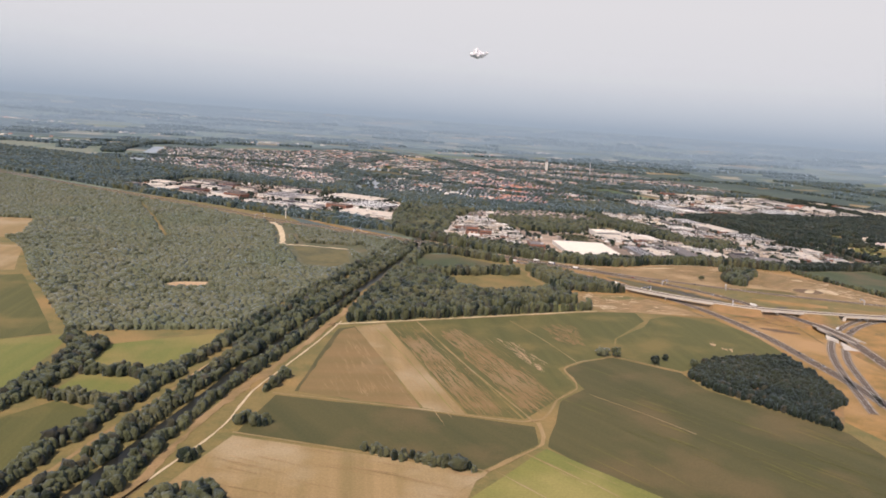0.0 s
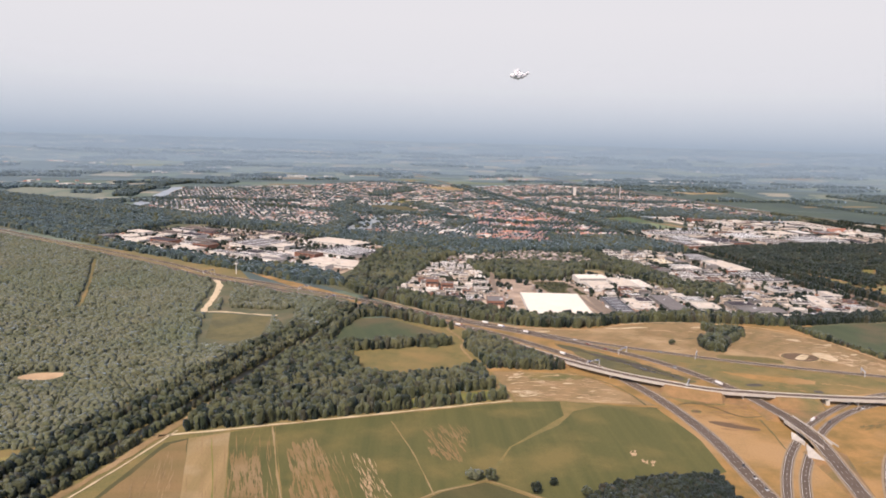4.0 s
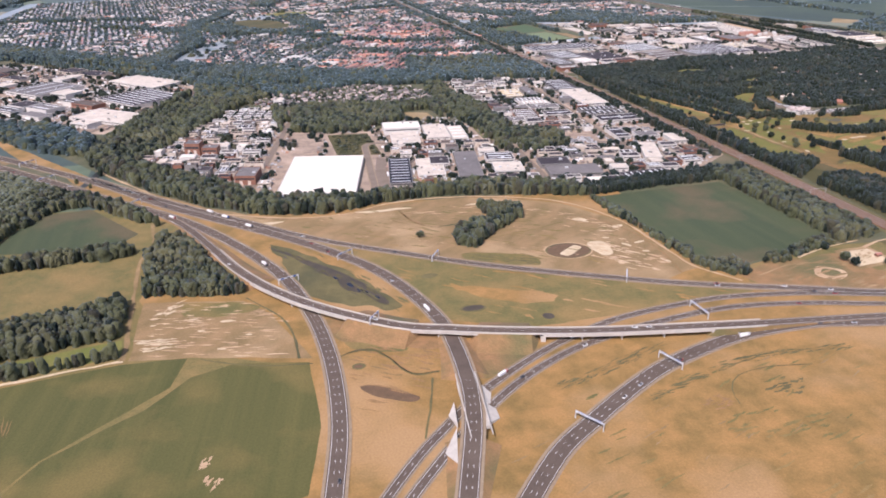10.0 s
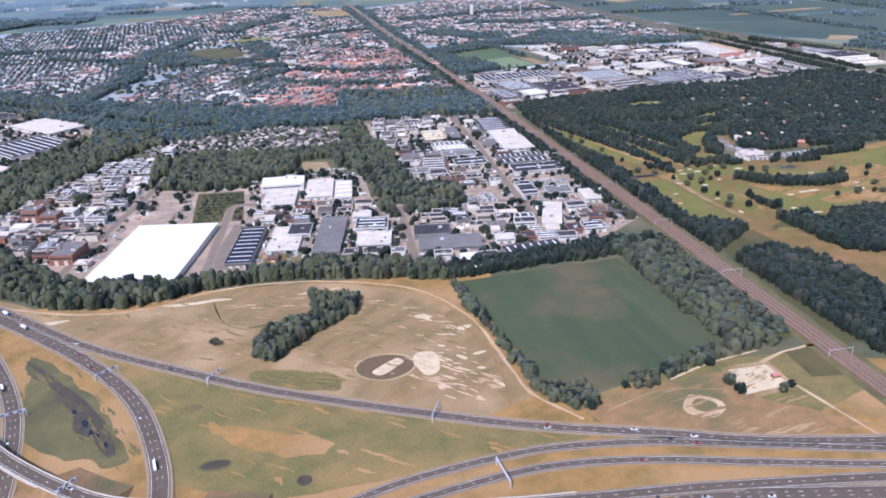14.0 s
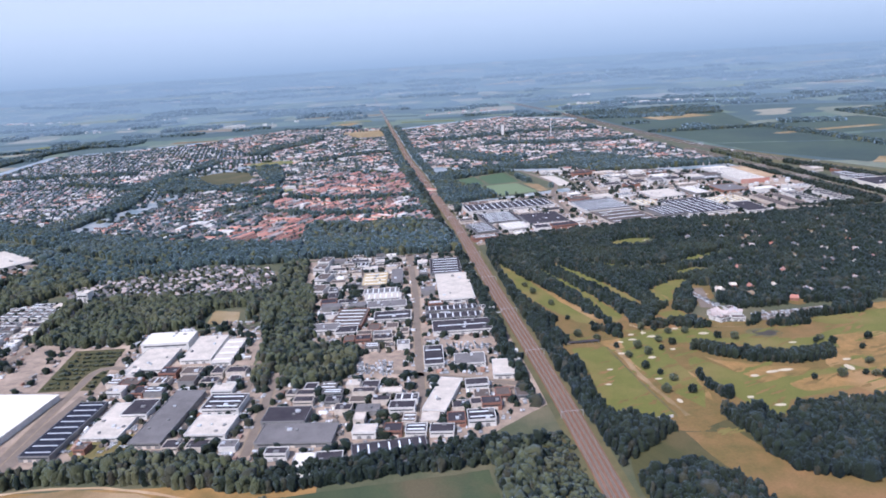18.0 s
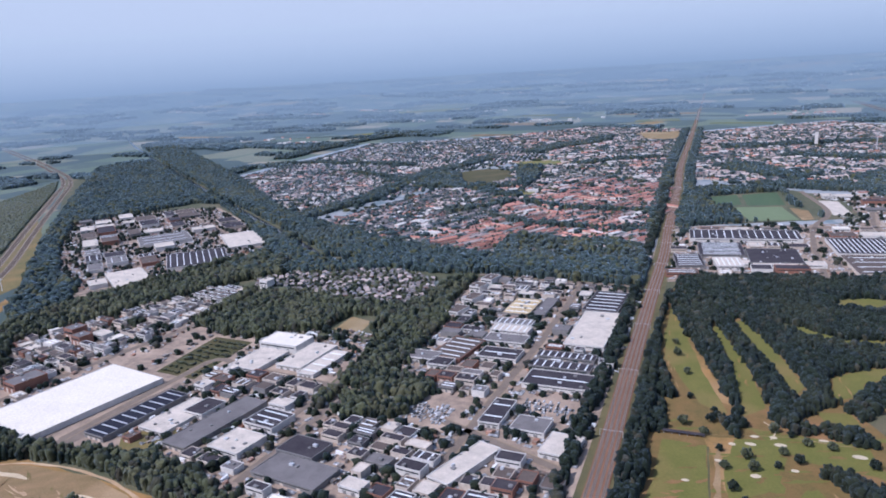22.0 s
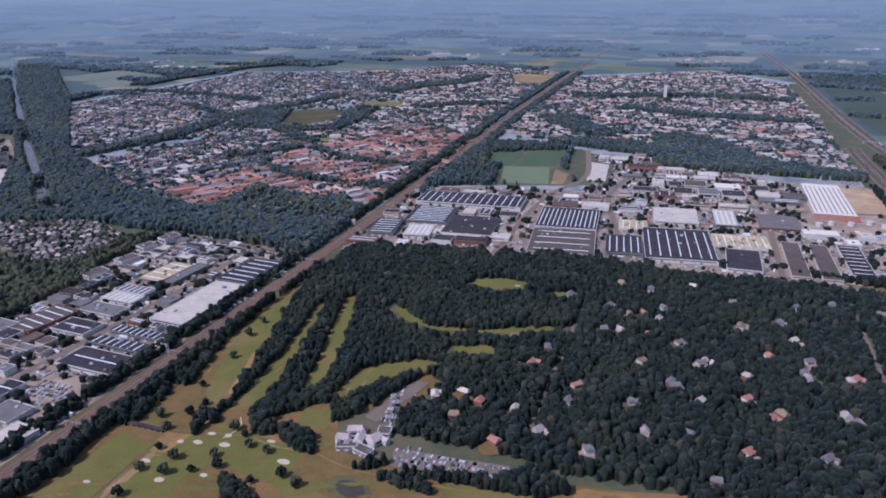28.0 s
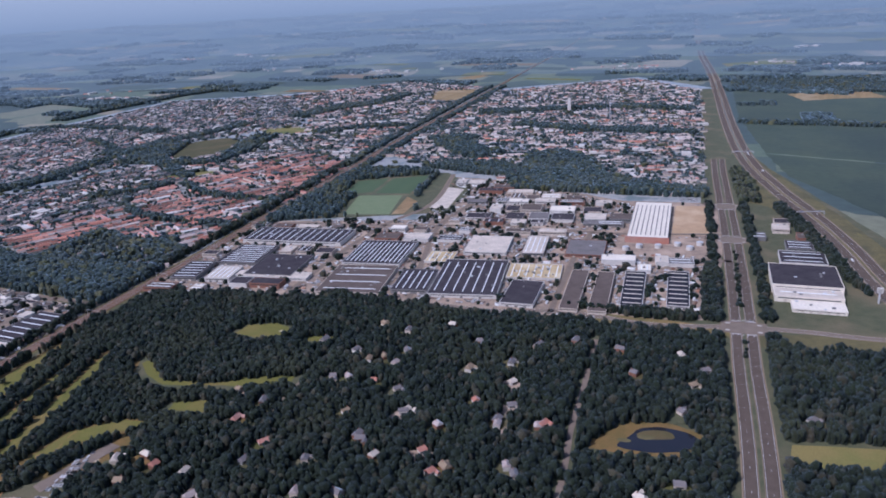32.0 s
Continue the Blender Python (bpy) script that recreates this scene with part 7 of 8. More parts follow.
def fill(poly, deg, lot, seed, h=(2.0, 3.4), keep=0.85):
    """Further halls of mixed sizes on the free lots of a works district."""
    g = random.Random(seed)
    p = np.array(poly, float)
    c0 = p.mean(0)
    a = radians(deg)
    c, s = math.cos(a), math.sin(a)
    reach = np.abs(p - c0).max() * 1.5
    kinds = ((PALE_ROOF, WALL_WHITE, "pale flat-roofed workshop"), (DARK_ROOF, WALL_WHITE, "black-roofed white workshop"), (DARK_ROOF, WALL_BUFF, "dark flat-roofed brick workshop"), (BROWN_ROOF, WALL_BRICK, "brown-roofed red brick workshop"), (PALE_ROOF, WALL_BUFF, "cream-roofed buff workshop"), (GREY_ROOF, WALL_GREY, "grey flat-roofed workshop"), (BROWN_ROOF, WALL_BUFF, "brown-roofed buff brick workshop"), (DARK_ROOF, WALL_WHITE, "dark-roofed white workshop"), (BROWN_ROOF, WALL_GREY, "brown-roofed grey workshop"), (BROWN_ROOF, WALL_BUFF, "brown-roofed buff workshop"), (DARK_ROOF, WALL_GREY, "dark-roofed grey workshop"), (GREY_ROOF, WALL_WHITE, "grey-roofed white workshop"), (DARK_ROOF, WALL_BUFF, "dark-roofed buff brick building"), (DARK_ROOF, WALL_WHITE, "black-roofed workshop with white walls"), (DARK_ROOF, WALL_BRICK, "black-roofed red brick workshop"), (MEMBRANE, WALL_WHITE, "small white-roofed workshop"))
    v = -reach
    while v < reach:
        dd = lot * g.uniform(0.6, 1.2)
        u = -reach
        while u < reach:
            ww = lot * g.uniform(0.6, 1.6)
            x, y = c0[0] + c * u - s * v, c0[1] + s * u + c * v
            w, d = ww * g.uniform(0.62, 0.85), dd * g.uniform(0.6, 0.8)
            r = math.hypot(w, d) / 2
            px = np.array([x, x - r * 0.7, x + r * 0.7, x, x, x - r * 0.5, x + r * 0.5, x - r * 0.5, x + r * 0.5])
            py = np.array([y, y, y, y - r * 0.7, y + r * 0.7, y - r * 0.5, y - r * 0.5, y + r * 0.5, y + r * 0.5])
            free = inside(px, py, p).all() and not taken(px, py)
            free = free and not any(near(px[:1], py[:1], line, far + min(w, d) * 0.45).any() for line, far in CLEAR_LINE if line is not CANAL)
            if free and g.random() < keep:
                roof, wall, lab = g.choice(kinds)
                hall(x, y, w, d, g.uniform(*h), deg, roof, wall, g.choice((0, 0, 0, 0, 0, 2)), g.random() < 0.5, g.randint(0, 2), label=lab, doors=g.choice((0, 1, 2)), name="workshop", group="workshops")
            u += ww
        v += dd


TAKEN.extend([[(816, 904), (815, 984), (845, 986), (846, 909)], [(784, 862), (848, 866), (846, 903), (784, 900)], [(611, 1015), (637, 1010), (643, 944), (622, 942)], [(298, 520), (314, 516), (308, 464), (288, 448)], [(284, 520), (282, 576), (314, 573), (316, 518)], [(410, 505), (452, 505), (452, 535), (410, 535)], [(470, 528), (500, 528), (500, 545), (470, 545)]])
fill([(171, 539), (193, 597), (219, 667), (256, 650), (266, 553), (255, 530), (247, 470), (216, 492)], -12, 9.0, 3, keep=0.97)
fill([(300, 540), (384, 530), (470, 515), (470, 445), (405, 440), (352, 458), (312, 465)], -8, 9, 4, keep=0.97)
fill([(433, 508), (434, 532), (466, 533), (472, 512), (458, 474), (429, 487)], -20, 7.2, 14, (1.8, 3.0), 0.97)
fill([(434, 532), (412, 562), (407, 600), (400, 714), (457, 712), (501, 703), (503, 600), (505, 470), (470, 445), (430, 470)], -3, 9.5, 5, keep=0.97)
fill([(-5, 710), (-112, 826), (-42, 900), (9, 915), (190, 780), (172, 695), (142, 620), (82, 648)], -41, 27, 6, (2.2, 4.0), 0.95)
fill([(500, 725), (545, 740), (687, 763), (768, 760), (845, 776), (846, 990), (775, 980), (665, 1035), (615, 1045), (632, 912), (525, 888), (500, 873)], 6, 18, 8, keep=0.95)
fill([(872, 1000), (884, 985), (925, 900), (930, 840), (870, 780), (866, 900)], 2, 16, 9)


for poly, keep in (([(171, 539), (193, 597), (219, 667), (256, 650), (266, 553), (255, 530), (247, 470), (216, 492)], 0.42), ([(300, 560), (384, 530), (470, 515), (470, 445), (405, 440), (352, 458), (312, 465)], 0.45), ([(392, 530), (400, 714), (457, 712), (501, 703), (503, 600), (505, 470), (470, 445), (430, 470)], 0.5), ([(-5, 710), (-112, 826), (-42, 900), (9, 915), (190, 780), (172, 695), (142, 620), (82, 648)], 0.3), ([(500, 725), (545, 740), (687, 763), (768, 760), (845, 776), (846, 990), (775, 980), (665, 1035), (615, 1045), (632, 912), (525, 888), (500, 873)], 0.26), ([(272, 520), (275, 585), (320, 600), (376, 600), (378, 530), (320, 545)], 0.3)):
    CLEAR_POLY.extend(TAKEN)
    wood("works_trees", [poly], 4.2, 3.2, LEAF_DARK, "street trees between works halls", keep, 4, 0.5, int(keep * 1000), 1.0)
    del CLEAR_POLY[-len(TAKEN):]

# ---------------------------------------------------------------- houses
def terraces(key, deg, rows, depth, roof_mats, seed, keep=0.85):
    """Rows of terraced houses with gabled roofs, joined per district, and garden trees."""
    g = random.Random(seed)
    p = np.array(TOWN[key], float)
    c0 = p.mean(0)
    a0 = radians(deg)
    reach = np.abs(p - c0).max() * 1.5
    wallb, pale, roofs, white = Build(), Build(), [Build() for _ in roof_mats], Build()
    lines = CLEAR_LINE[:12]
    v = -reach
    while v < reach:
        u = -reach + g.uniform(0, 9)
        turn = a0
        while u < reach:
            length = g.choice((11, 15, 20, 26)) if key == "red" else g.choice((4, 6, 8, 11, 15))
            warp = 0.25 * noise.noise(Vector((u * 0.012, v * 0.012, seed)))
            a = turn + warp + (math.pi / 2 if noise.noise(Vector((u * 0.02, v * 0.02, seed + 9))) > 0.28 else 0)
            x = c0[0] + math.cos(a0) * u - math.sin(a0) * v
            y = c0[1] + math.sin(a0) * u + math.cos(a0) * v
            one = np.array([x]), np.array([y])
            if inside(*one, p)[0] and g.random() < keep and not any(near(*one, line, far)[0] for line, far in lines) and not taken(*one, len(TAKEN) - 19):
                h = g.uniform(1.4, 2.0)
                if g.random() < (0.04 if key == "red" else 0.12):
                    white.box(x, y, 0, min(length, 11) * g.uniform(0.7, 1.3), depth * g.uniform(0.9, 2.2), h * g.uniform(0.8, 1.9), a)
                else:
                    (pale if g.random() < 0.24 else wallb).box(x, y, 0, length, depth, h, a)
                    roofs[min(len(roofs) - 1, int(g.random() ** 1.4 * len(roofs)))].gable(x, y, h, length, depth, g.uniform(0.8, 1.2), a, 0, 0.12)
            u += length + g.uniform(0.5, 2.2)
        v += rows * g.uniform(0.85, 1.15)
    streets = Build()
    v = -reach
    while v < reach:
        u = -reach
        while u < reach:
            x = c0[0] + math.cos(a0) * u - math.sin(a0) * v
            y = c0[1] + math.sin(a0) * u + math.cos(a0) * v
            if inside(np.array([x]), np.array([y]), p)[0]:
                streets.box(x, y, 0.17, 12.0, 1.9, 0.03, a0)
                if g.random() < 0.22:
                    streets.box(x, y, 0.166, 1.8, rows * 2.0, 0.03, a0)
            u += 11.9
        v += rows * 2.0
    tagged(streets.ob("town_streets", ASPHALT_OLD), "pale streets between rows of houses", "streets", kind="structure")
    tagged(wallb.ob("house_walls", WALL_BUFF), "brick walls of terraced houses", "houses", kind="stuff")
    tagged(pale.ob("house_walls", WALL_WHITE), "white walls of terraced houses", "houses", kind="stuff")
    tagged(white.ob("flat_blocks", WALL_WHITE), "pale flat-roofed blocks among houses", "buildings", kind="stuff")
    for b, m in zip(roofs, roof_mats):
        tagged(b.ob("house_roofs", m), "tiled roofs of terraced houses", "roofs", kind="stuff")
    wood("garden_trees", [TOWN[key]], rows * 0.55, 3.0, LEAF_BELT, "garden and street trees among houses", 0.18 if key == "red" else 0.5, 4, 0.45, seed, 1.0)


# belts of trees between the town's districts, and pale buildings among them
for pts, wide, keep in (
    ([(146, 882), (157, 937), (171, 988), (164, 1056), (164, 1121), (166, 1179), (187, 1244), (198, 1317)], 11, 0.9),
    ([(-160, 1145), (-163, 1232), (-112, 1270), (-11, 1267), (107, 1246)], 9, 0.85),
    ([(188, 1069), (223, 1071), (268, 1061), (314, 1086), (304, 1151), (286, 1226)], 13, 0.85),
    ([(244, 1374), (272, 1461), (312, 1505), (325, 1611)], 16, 0.85),
    ([(-184, 1334), (-190, 1454), (-169, 1623), (-112, 1750)], 16, 0.85),
    ([(284, 922), (307, 941), (324, 960), (332, 980)], 7, 0.8),
    ([(394, 736), (390, 775), (386, 825), (407, 822), (433, 814), (470, 816)], 8, 0.85),
    ([(340, 905), (380, 880), (420, 872), (486, 868)], 3.5, 0.7),
    ([(345, 985), (400, 950), (450, 945), (487, 940)], 4, 0.7),
    ([(40, 1180), (90, 1150), (150, 1110)], 6, 0.8),
    ([(536, 1240), (580, 1170), (620, 1140)], 20, 0.85),
    ([(600, 1330), (680, 1300), (760, 1290), (820, 1280)], 14, 0.7),
    ([(520, 1420), (600, 1440), (700, 1470), (810, 1450)], 14, 0.7),
    ([(350, 1250), (400, 1300), (455, 1310)], 9, 0.7),
):
    ln = curve(pts, 14)
    wob = np.array([1 + 0.5 * noise.noise(Vector((x * 0.02, y * 0.02, 4))) for x, y in ln[:, :2]])[:, None]
    ring = list(map(tuple, ln + normals(ln) * wide * wob)) + list(map(tuple, (ln - normals(ln) * wide * wob)[::-1]))
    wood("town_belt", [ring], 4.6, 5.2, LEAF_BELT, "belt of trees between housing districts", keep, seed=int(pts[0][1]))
    CLEAR_POLY.append(ring)
    TAKEN.append(ring)
wood("town_belt", [[(655, 1156), (694, 1168), (728, 1134), (765, 1040), (838, 1030), (838, 1012), (700, 1012), (670, 1060)]], 5.0, 5.2, LEAF_BELT, "dark wood at the edge of town", 0.8, seed=77)
TAKEN.append([(655, 1156), (694, 1168), (728, 1134), (765, 1040), (838, 1030), (838, 1012), (700, 1012), (670, 1060)])
for poly, mat in (([(190, 1150), (210, 1195), (236, 1215), (270, 1190), (290, 1110), (250, 1090), (215, 1100)], CROP_DARK), ([(367, 1663), (440, 1678), (455, 1535), (397, 1545)], STUBBLE), ([(300, 1010), (330, 1040), (345, 1030), (320, 1000)], CROP_LIME), ([(250, 1275), (300, 1300), (330, 1260), (290, 1240)], CROP_LIME)):
    patch("park", loop(poly, 8), mat, "open park lawn in the town", 3)
    TAKEN.append(poly)
    CLEAR_POLY.append(poly)
wood("park_trees", [[(-116, 1106), (110, 912), (306, 790), (490, 812), (470, 1100), (450, 1699), (250, 1790), (95, 1611), (-116, 1539)], [(505, 1100), (838, 1000), (812, 1640), (480, 1650)]], 9.0, 3.4, LEAF_BELT, "park and street trees of the town", 0.28, 4, 0.5, 91, 1.0)
terraces("south", 70, 6.0, 2.7, (TILE_DARK, TILE_BROWN, TILE_BROWN, TILE_RED), 21, 0.9)
terraces("west", 100, 7.0, 3.0, (TILE_BROWN, TILE_BROWN, TILE_RED, TILE_DARK), 22, 0.88)
terraces("red", 61, 5.8, 2.9, (TILE_RED, TILE_RED, TILE_RED, TILE_BROWN), 23, 0.97)
terraces("north", 20, 9.0, 3.4, (TILE_BROWN, TILE_BROWN, TILE_RED, TILE_DARK, GREY_ROOF), 24, 0.7)
terraces("east", 10, 8.6, 3.2, (TILE_BROWN, TILE_BROWN, TILE_RED, TILE_DARK, GREY_ROOF), 25, 0.75)
terraces("fringe", 15, 7.0, 2.8, (TILE_BROWN, TILE_DARK), 26, 0.6)


def house(x, y, deg, w, d, h, roof, wall, label, name="house", group="detached houses", wing=False):
    a = radians(deg)
    e = thing(name, x, y, label, "house", group, 0, a)
    body = Build().box(0, 0, 0, w, d, h).ob("wall", wall, e)
    top = Build().gable(0, 0, h, w, d, d * 0.42, 0, w * 0.12, 0.2).ob("roof", roof, e)
    Build().box(w * 0.25, d * 0.1, h, 0.35, 0.35, d * 0.42 + 0.25).ob("chimney", WALL_BRICK, top)
    Build().box(0, -d / 2 - 0.01, h * 0.35, w * 0.6, 0.05, h * 0.35).ob("window", GLASS_DARK, body)
    if wing:
        Build().box(w * 0.42, -d * 0.7, 0, w * 0.4, d * 0.8, h * 0.8).ob("wing_wall", wall, e)
        Build().gable(w * 0.42, -d * 0.7, h * 0.8, d * 0.8, w * 0.4, w * 0.18, math.pi / 2, 0, 0.15).ob("wing_roof", roof, e)
    return e


g = random.Random(31)
x, y = scatter(TOWN["estate"], 5.6, 0.3, 0.92)
for px, py in zip(x, y):
    house(px, py, g.choice((20, 110)) + g.uniform(-12, 12), g.uniform(2.6, 3.6), g.uniform(2.2, 2.8), g.uniform(1.3, 1.9), g.choice((TILE_BROWN, TILE_BROWN, TILE_DARK, TILE_DARK)), g.choice((WALL_WHITE, WALL_BUFF, WALL_BRICK, WALL_BUFF)), "detached house among garden trees")
wood("garden_trees", [TOWN["estate"]], 3.2, 2.6, LEAF, "garden trees between detached houses", 0.78, 4, 0.52, 32, 1.0)

for k, (vx, vy) in enumerate(VILLA_ALL):
    patch("garden", GARDENS[k], (REED, CROP, ROUGH_GRASS, PAVED, SCRUB, CROP_DARK)[k % 6], "villa garden in the wood", 1.6, step=2)
    house(vx, vy, g.uniform(0, 180), g.uniform(3.2, 5.0), g.uniform(2.6, 3.4), g.uniform(1.6, 2.2), (TILE_DARK, TILE_BROWN, TILE_DARK, THATCH, TILE_DARK, PALE_ROOF, TILE_RED)[k % 7], (WALL_WHITE, WALL_BUFF, WALL_BRICK)[k % 3], "villa with a hipped roof in a wooded garden", "villa", "villas in the wood", k % 2 == 0)


# ---------------------------------------------------------------- vehicles
def car(x, y, a, mat, z=0.16, label="small car on the road"):
    e = thing("car", x, y, label, "car", "cars on the roads", z, a)
    Build().box(0, 0, 0.12, 1.75, 0.72, 0.28).ob("body", mat, e)
    Build().box(-0.1, 0, 0.40, 1.0, 0.66, 0.22, 0, 0.8).ob("cabin", GLASS_DARK, e)
    for sx in (-0.55, 0.55):
        for sy in (-0.33, 0.33):
            Build().box(sx, sy, 0, 0.28, 0.12, 0.26).ob("wheel", RUBBER, e)
    return e


def g_cab(x):
    """Cab colours of the lorries, mixed."""
    return (CAR_WHITE, CAR_DARK, GALV, CAR_RED, SIGN_BLUE)[int(abs(x) * 7) % 5]


def lorry(x, y, a, mat, z=0.16):
    e = thing("lorry", x, y, "articulated lorry with a long pale trailer", "lorry", "lorries on the roads", z, a)
    Build().box(-0.35, 0, 0.3, 3.2, 0.72, 0.85).ob("trailer", mat, e)
    Build().box(1.75, 0, 0.2, 0.7, 0.70, 0.8).ob("cab", g_cab(x), e)
    Build().box(0, 0, 0.2, 3.9, 0.4, 0.12).ob("chassis", RUBBER, e)
    for sx in (-1.6, -1.25, -0.9, 1.2, 1.85):
        Build().box(sx, 0, 0, 0.28, 0.70, 0.28).ob("axle_wheels", RUBBER, e)
    return e


def traffic(line, cars, lorries, off, span, seed):
    g = random.Random(seed)
    n = normals(line)
    ok = [i for i in range(len(line)) if span[0] < line[i, 0] < span[1]]
    for k in range(cars + lorries):
        i = g.choice(ok)
        o = g.choice((-1, 1)) * off
        t = np.array((n[i, 1], -n[i, 0]))
        x, y = line[i, :2] + n[i] * o
        z = 0.27 + (line[i, 2] if line.shape[1] > 2 else (RAMP_Z[i] - 0.26 if line is RAMP_EAST else 0))
        a = math.atan2(t[1], t[0])
        (car if k < cars else lorry)(x, y, a, g.choice((CAR_WHITE, CAR_WHITE, CAR_DARK, CAR_RED, GALV)) if k < cars else CAR_WHITE, z)


traffic(RAMP_EAST, 14, 3, 1.0, (100, 310), 1)
traffic(RAMP_WEST, 10, 2, 1.0, (80, 268), 2)
traffic(LINK, 7, 2, 0.7, (200, 470), 3)
traffic(FLYOVER, 4, 0, 0.7, (210, 440), 4)
traffic(UNDER_A, 3, 1, 0.6, (290, 450), 5)
traffic(UNDER_B, 3, 1, 0.6, (290, 450), 6)
traffic(OUTER, 7, 1, 1.0, (300, 470), 7)
traffic(DUAL, 14, 1, 3.6, (800, 900), 8)
traffic(MOTORWAY, 24, 5, 4.6, (830, 990), 9)
WORKS = ([(171, 539), (193, 597), (219, 667), (256, 650), (266, 553), (255, 530), (247, 470), (216, 492)], [(300, 540), (384, 530), (470, 515), (470, 445), (405, 440), (352, 458), (312, 465)], [(392, 530), (394, 560), (400, 600), (400, 714), (457, 712), (501, 703), (503, 600), (505, 470), (470, 445), (430, 470)], [(-5, 710), (-112, 826), (-42, 900), (9, 915), (190, 780), (172, 695), (142, 620), (82, 648)], [(500, 725), (545, 740), (687, 763), (768, 760), (845, 776), (846, 990), (775, 980), (665, 1035), (615, 1045), (632, 912), (525, 888), (500, 873)], [(276, 530), (280, 590), (320, 600), (376, 600), (378, 540), (320, 545)])
for k, poly in enumerate(WORKS):
    x, y = scatter(poly, 2.7, 0.5, 0.42)
    ok = np.ones(len(x), bool)
    for q in TAKEN:
        ok &= ~inside(x, y, q)
    g = random.Random(500 + k)
    cars, crates, vans = Build(), Build(), Build()
    for px, py in zip(x[ok], y[ok]):
        a = radians(g.choice((-8, 82)) + g.uniform(-6, 6)) + (-0.6 if k == 3 else 0)
        u = g.random()
        if u < 0.60:
            for i in range(g.randint(1, 4)):
                qx, qy = px + i * 1.05 * math.cos(a), py + i * 1.05 * math.sin(a)
                if not taken(np.array([qx]), np.array([qy])):
                    cars.box(qx, qy, 0.3, 0.72, 1.6, 0.3, a)
                    cars.box(qx, qy, 0.6, 0.6, 0.9, 0.2, a, 0.8)
        elif u < 0.93:
            crates.box(px, py, 0.26, g.uniform(0.8, 2.2), g.uniform(0.8, 3.0), g.uniform(0.5, 1.2), a)
        else:
            vans.box(px, py, 0.3, 0.95, g.uniform(2.2, 4.8), g.uniform(0.9, 1.3), a)
    tagged(cars.ob("parked_cars", CAR_MIX), "parked cars in front of works halls", "cars", kind="stuff")
    tagged(crates.ob("yard_goods", YARD_GOODS), "stacked goods and bins on works yards", "goods", kind="stuff")
    tagged(vans.ob("parked_vans", CAR_WHITE), "white vans and trailers on works yards", "vans", kind="stuff")
lot = Build()
g = random.Random(77)
for x0, y0, w, d, deg in ((631, 546, 0, 0, 0), (420, 522, 30, 12, -3), (437, 519, 20, 14, -3), (484, 536, 22, 10, 0), (150, 788, 30, 14, -40), (650, 545, 40, 8, 3), (240, 545, 10, 20, -8), (616, 578, 5, 34, 13), (250, 630, 14, 14, -10), (560, 742, 50, 5, 8), (760, 757, 60, 4, 4), (720, 862, 12, 20, 6), (500, 515, 10, 20, 0), (826, 1000, 14, 8, 0)):
    a = radians(deg)
    for k in range(int(w * d / 2.4)):
        u, v = g.uniform(-w / 2, w / 2), round(g.uniform(-d / 2, d / 2) / 2.6) * 2.6
        lot.box(x0 + math.cos(a) * u - math.sin(a) * v, y0 + math.sin(a) * u + math.cos(a) * v, 0.08, 0.75, 1.7, 0.5, a)
tagged(lot.ob("parked_cars", CAR_MIX), "rows of parked cars on paved yards", "cars", kind="stuff")
patch("car_park", [(629, 547), (670, 551), (670, 543), (632, 537)], ASPHALT_OLD, "clubhouse car park", 0.3)
patch("car_park", [(610, 562), (618, 594), (624, 593), (616, 560)], ASPHALT_OLD, "lane lined with parked cars", 0.3)
for x, y, w, dd, deg in ((613, 542, 9, 5, 20), (620, 541, 8, 5, -15), (622, 554, 6, 6, 10)):
    hall(x, y, w * 0.8, dd * 0.8, 2.0, deg, BROWN_ROOF, WALL_WHITE, 0, True, 1, label="white flat-roofed clubhouse building", doors=2, name="clubhouse", group="clubhouse wings")
for x, y, deg, w, d in ((612, 551, 20, 6, 3.4), (616, 546, 100, 5, 3.4), (621, 548, 70, 5, 4), (610, 545, 10, 5, 3.4)):
    house(x, y, deg, w, d, 2.4, TILE_BROWN, WALL_WHITE, "white clubhouse wing with tiled roof", "clubhouse", "clubhouse wings", True)

# ---------------------------------------------------------------- single trees
def tree(x, y, h, r, mat, seed, label="round-crowned tree on the golf course", group="single trees"):
    g = np.random.default_rng(seed)
    e = thing("tree", x, y, label, "tree", group)
    v, f = [], []
    for k, (z, rad) in enumerate(((0, 0.16), (h * 0.3, 0.11), (h * 0.6, 0.06))):
        for i in range(6):
            v.append((rad * math.cos(i / 6 * 6.2832), rad * math.sin(i / 6 * 6.2832), z))
    for k in range(2):
        for i in range(6):
            f.append((k * 6 + i, k * 6 + (i + 1) % 6, k * 6 + 6 + (i + 1) % 6, k * 6 + 6 + i))
    Build().add(v, f).ob("trunk", BARK, e)
    n = 26
    a, u = g.random(n) * 6.2832, g.uniform(-0.8, 1, n)
    q = np.sqrt(1 - u * u * 0.8) * g.uniform(0.35, 0.95, n)
    vv, tt = crowns(np.cos(a) * q * r, np.sin(a) * q * r, np.full(n, r * 0.42) * g.uniform(0.6, 1.2, n), np.full(n, h * 0.32), 6, seed)
    vv = vv.reshape(n, -1, 3)
    vv[:, :, 2] += (h * 0.42 + u * h * 0.26)[:, None]
    triangles("crown", vv.reshape(-1, 3), tt, mat, e)
    return e


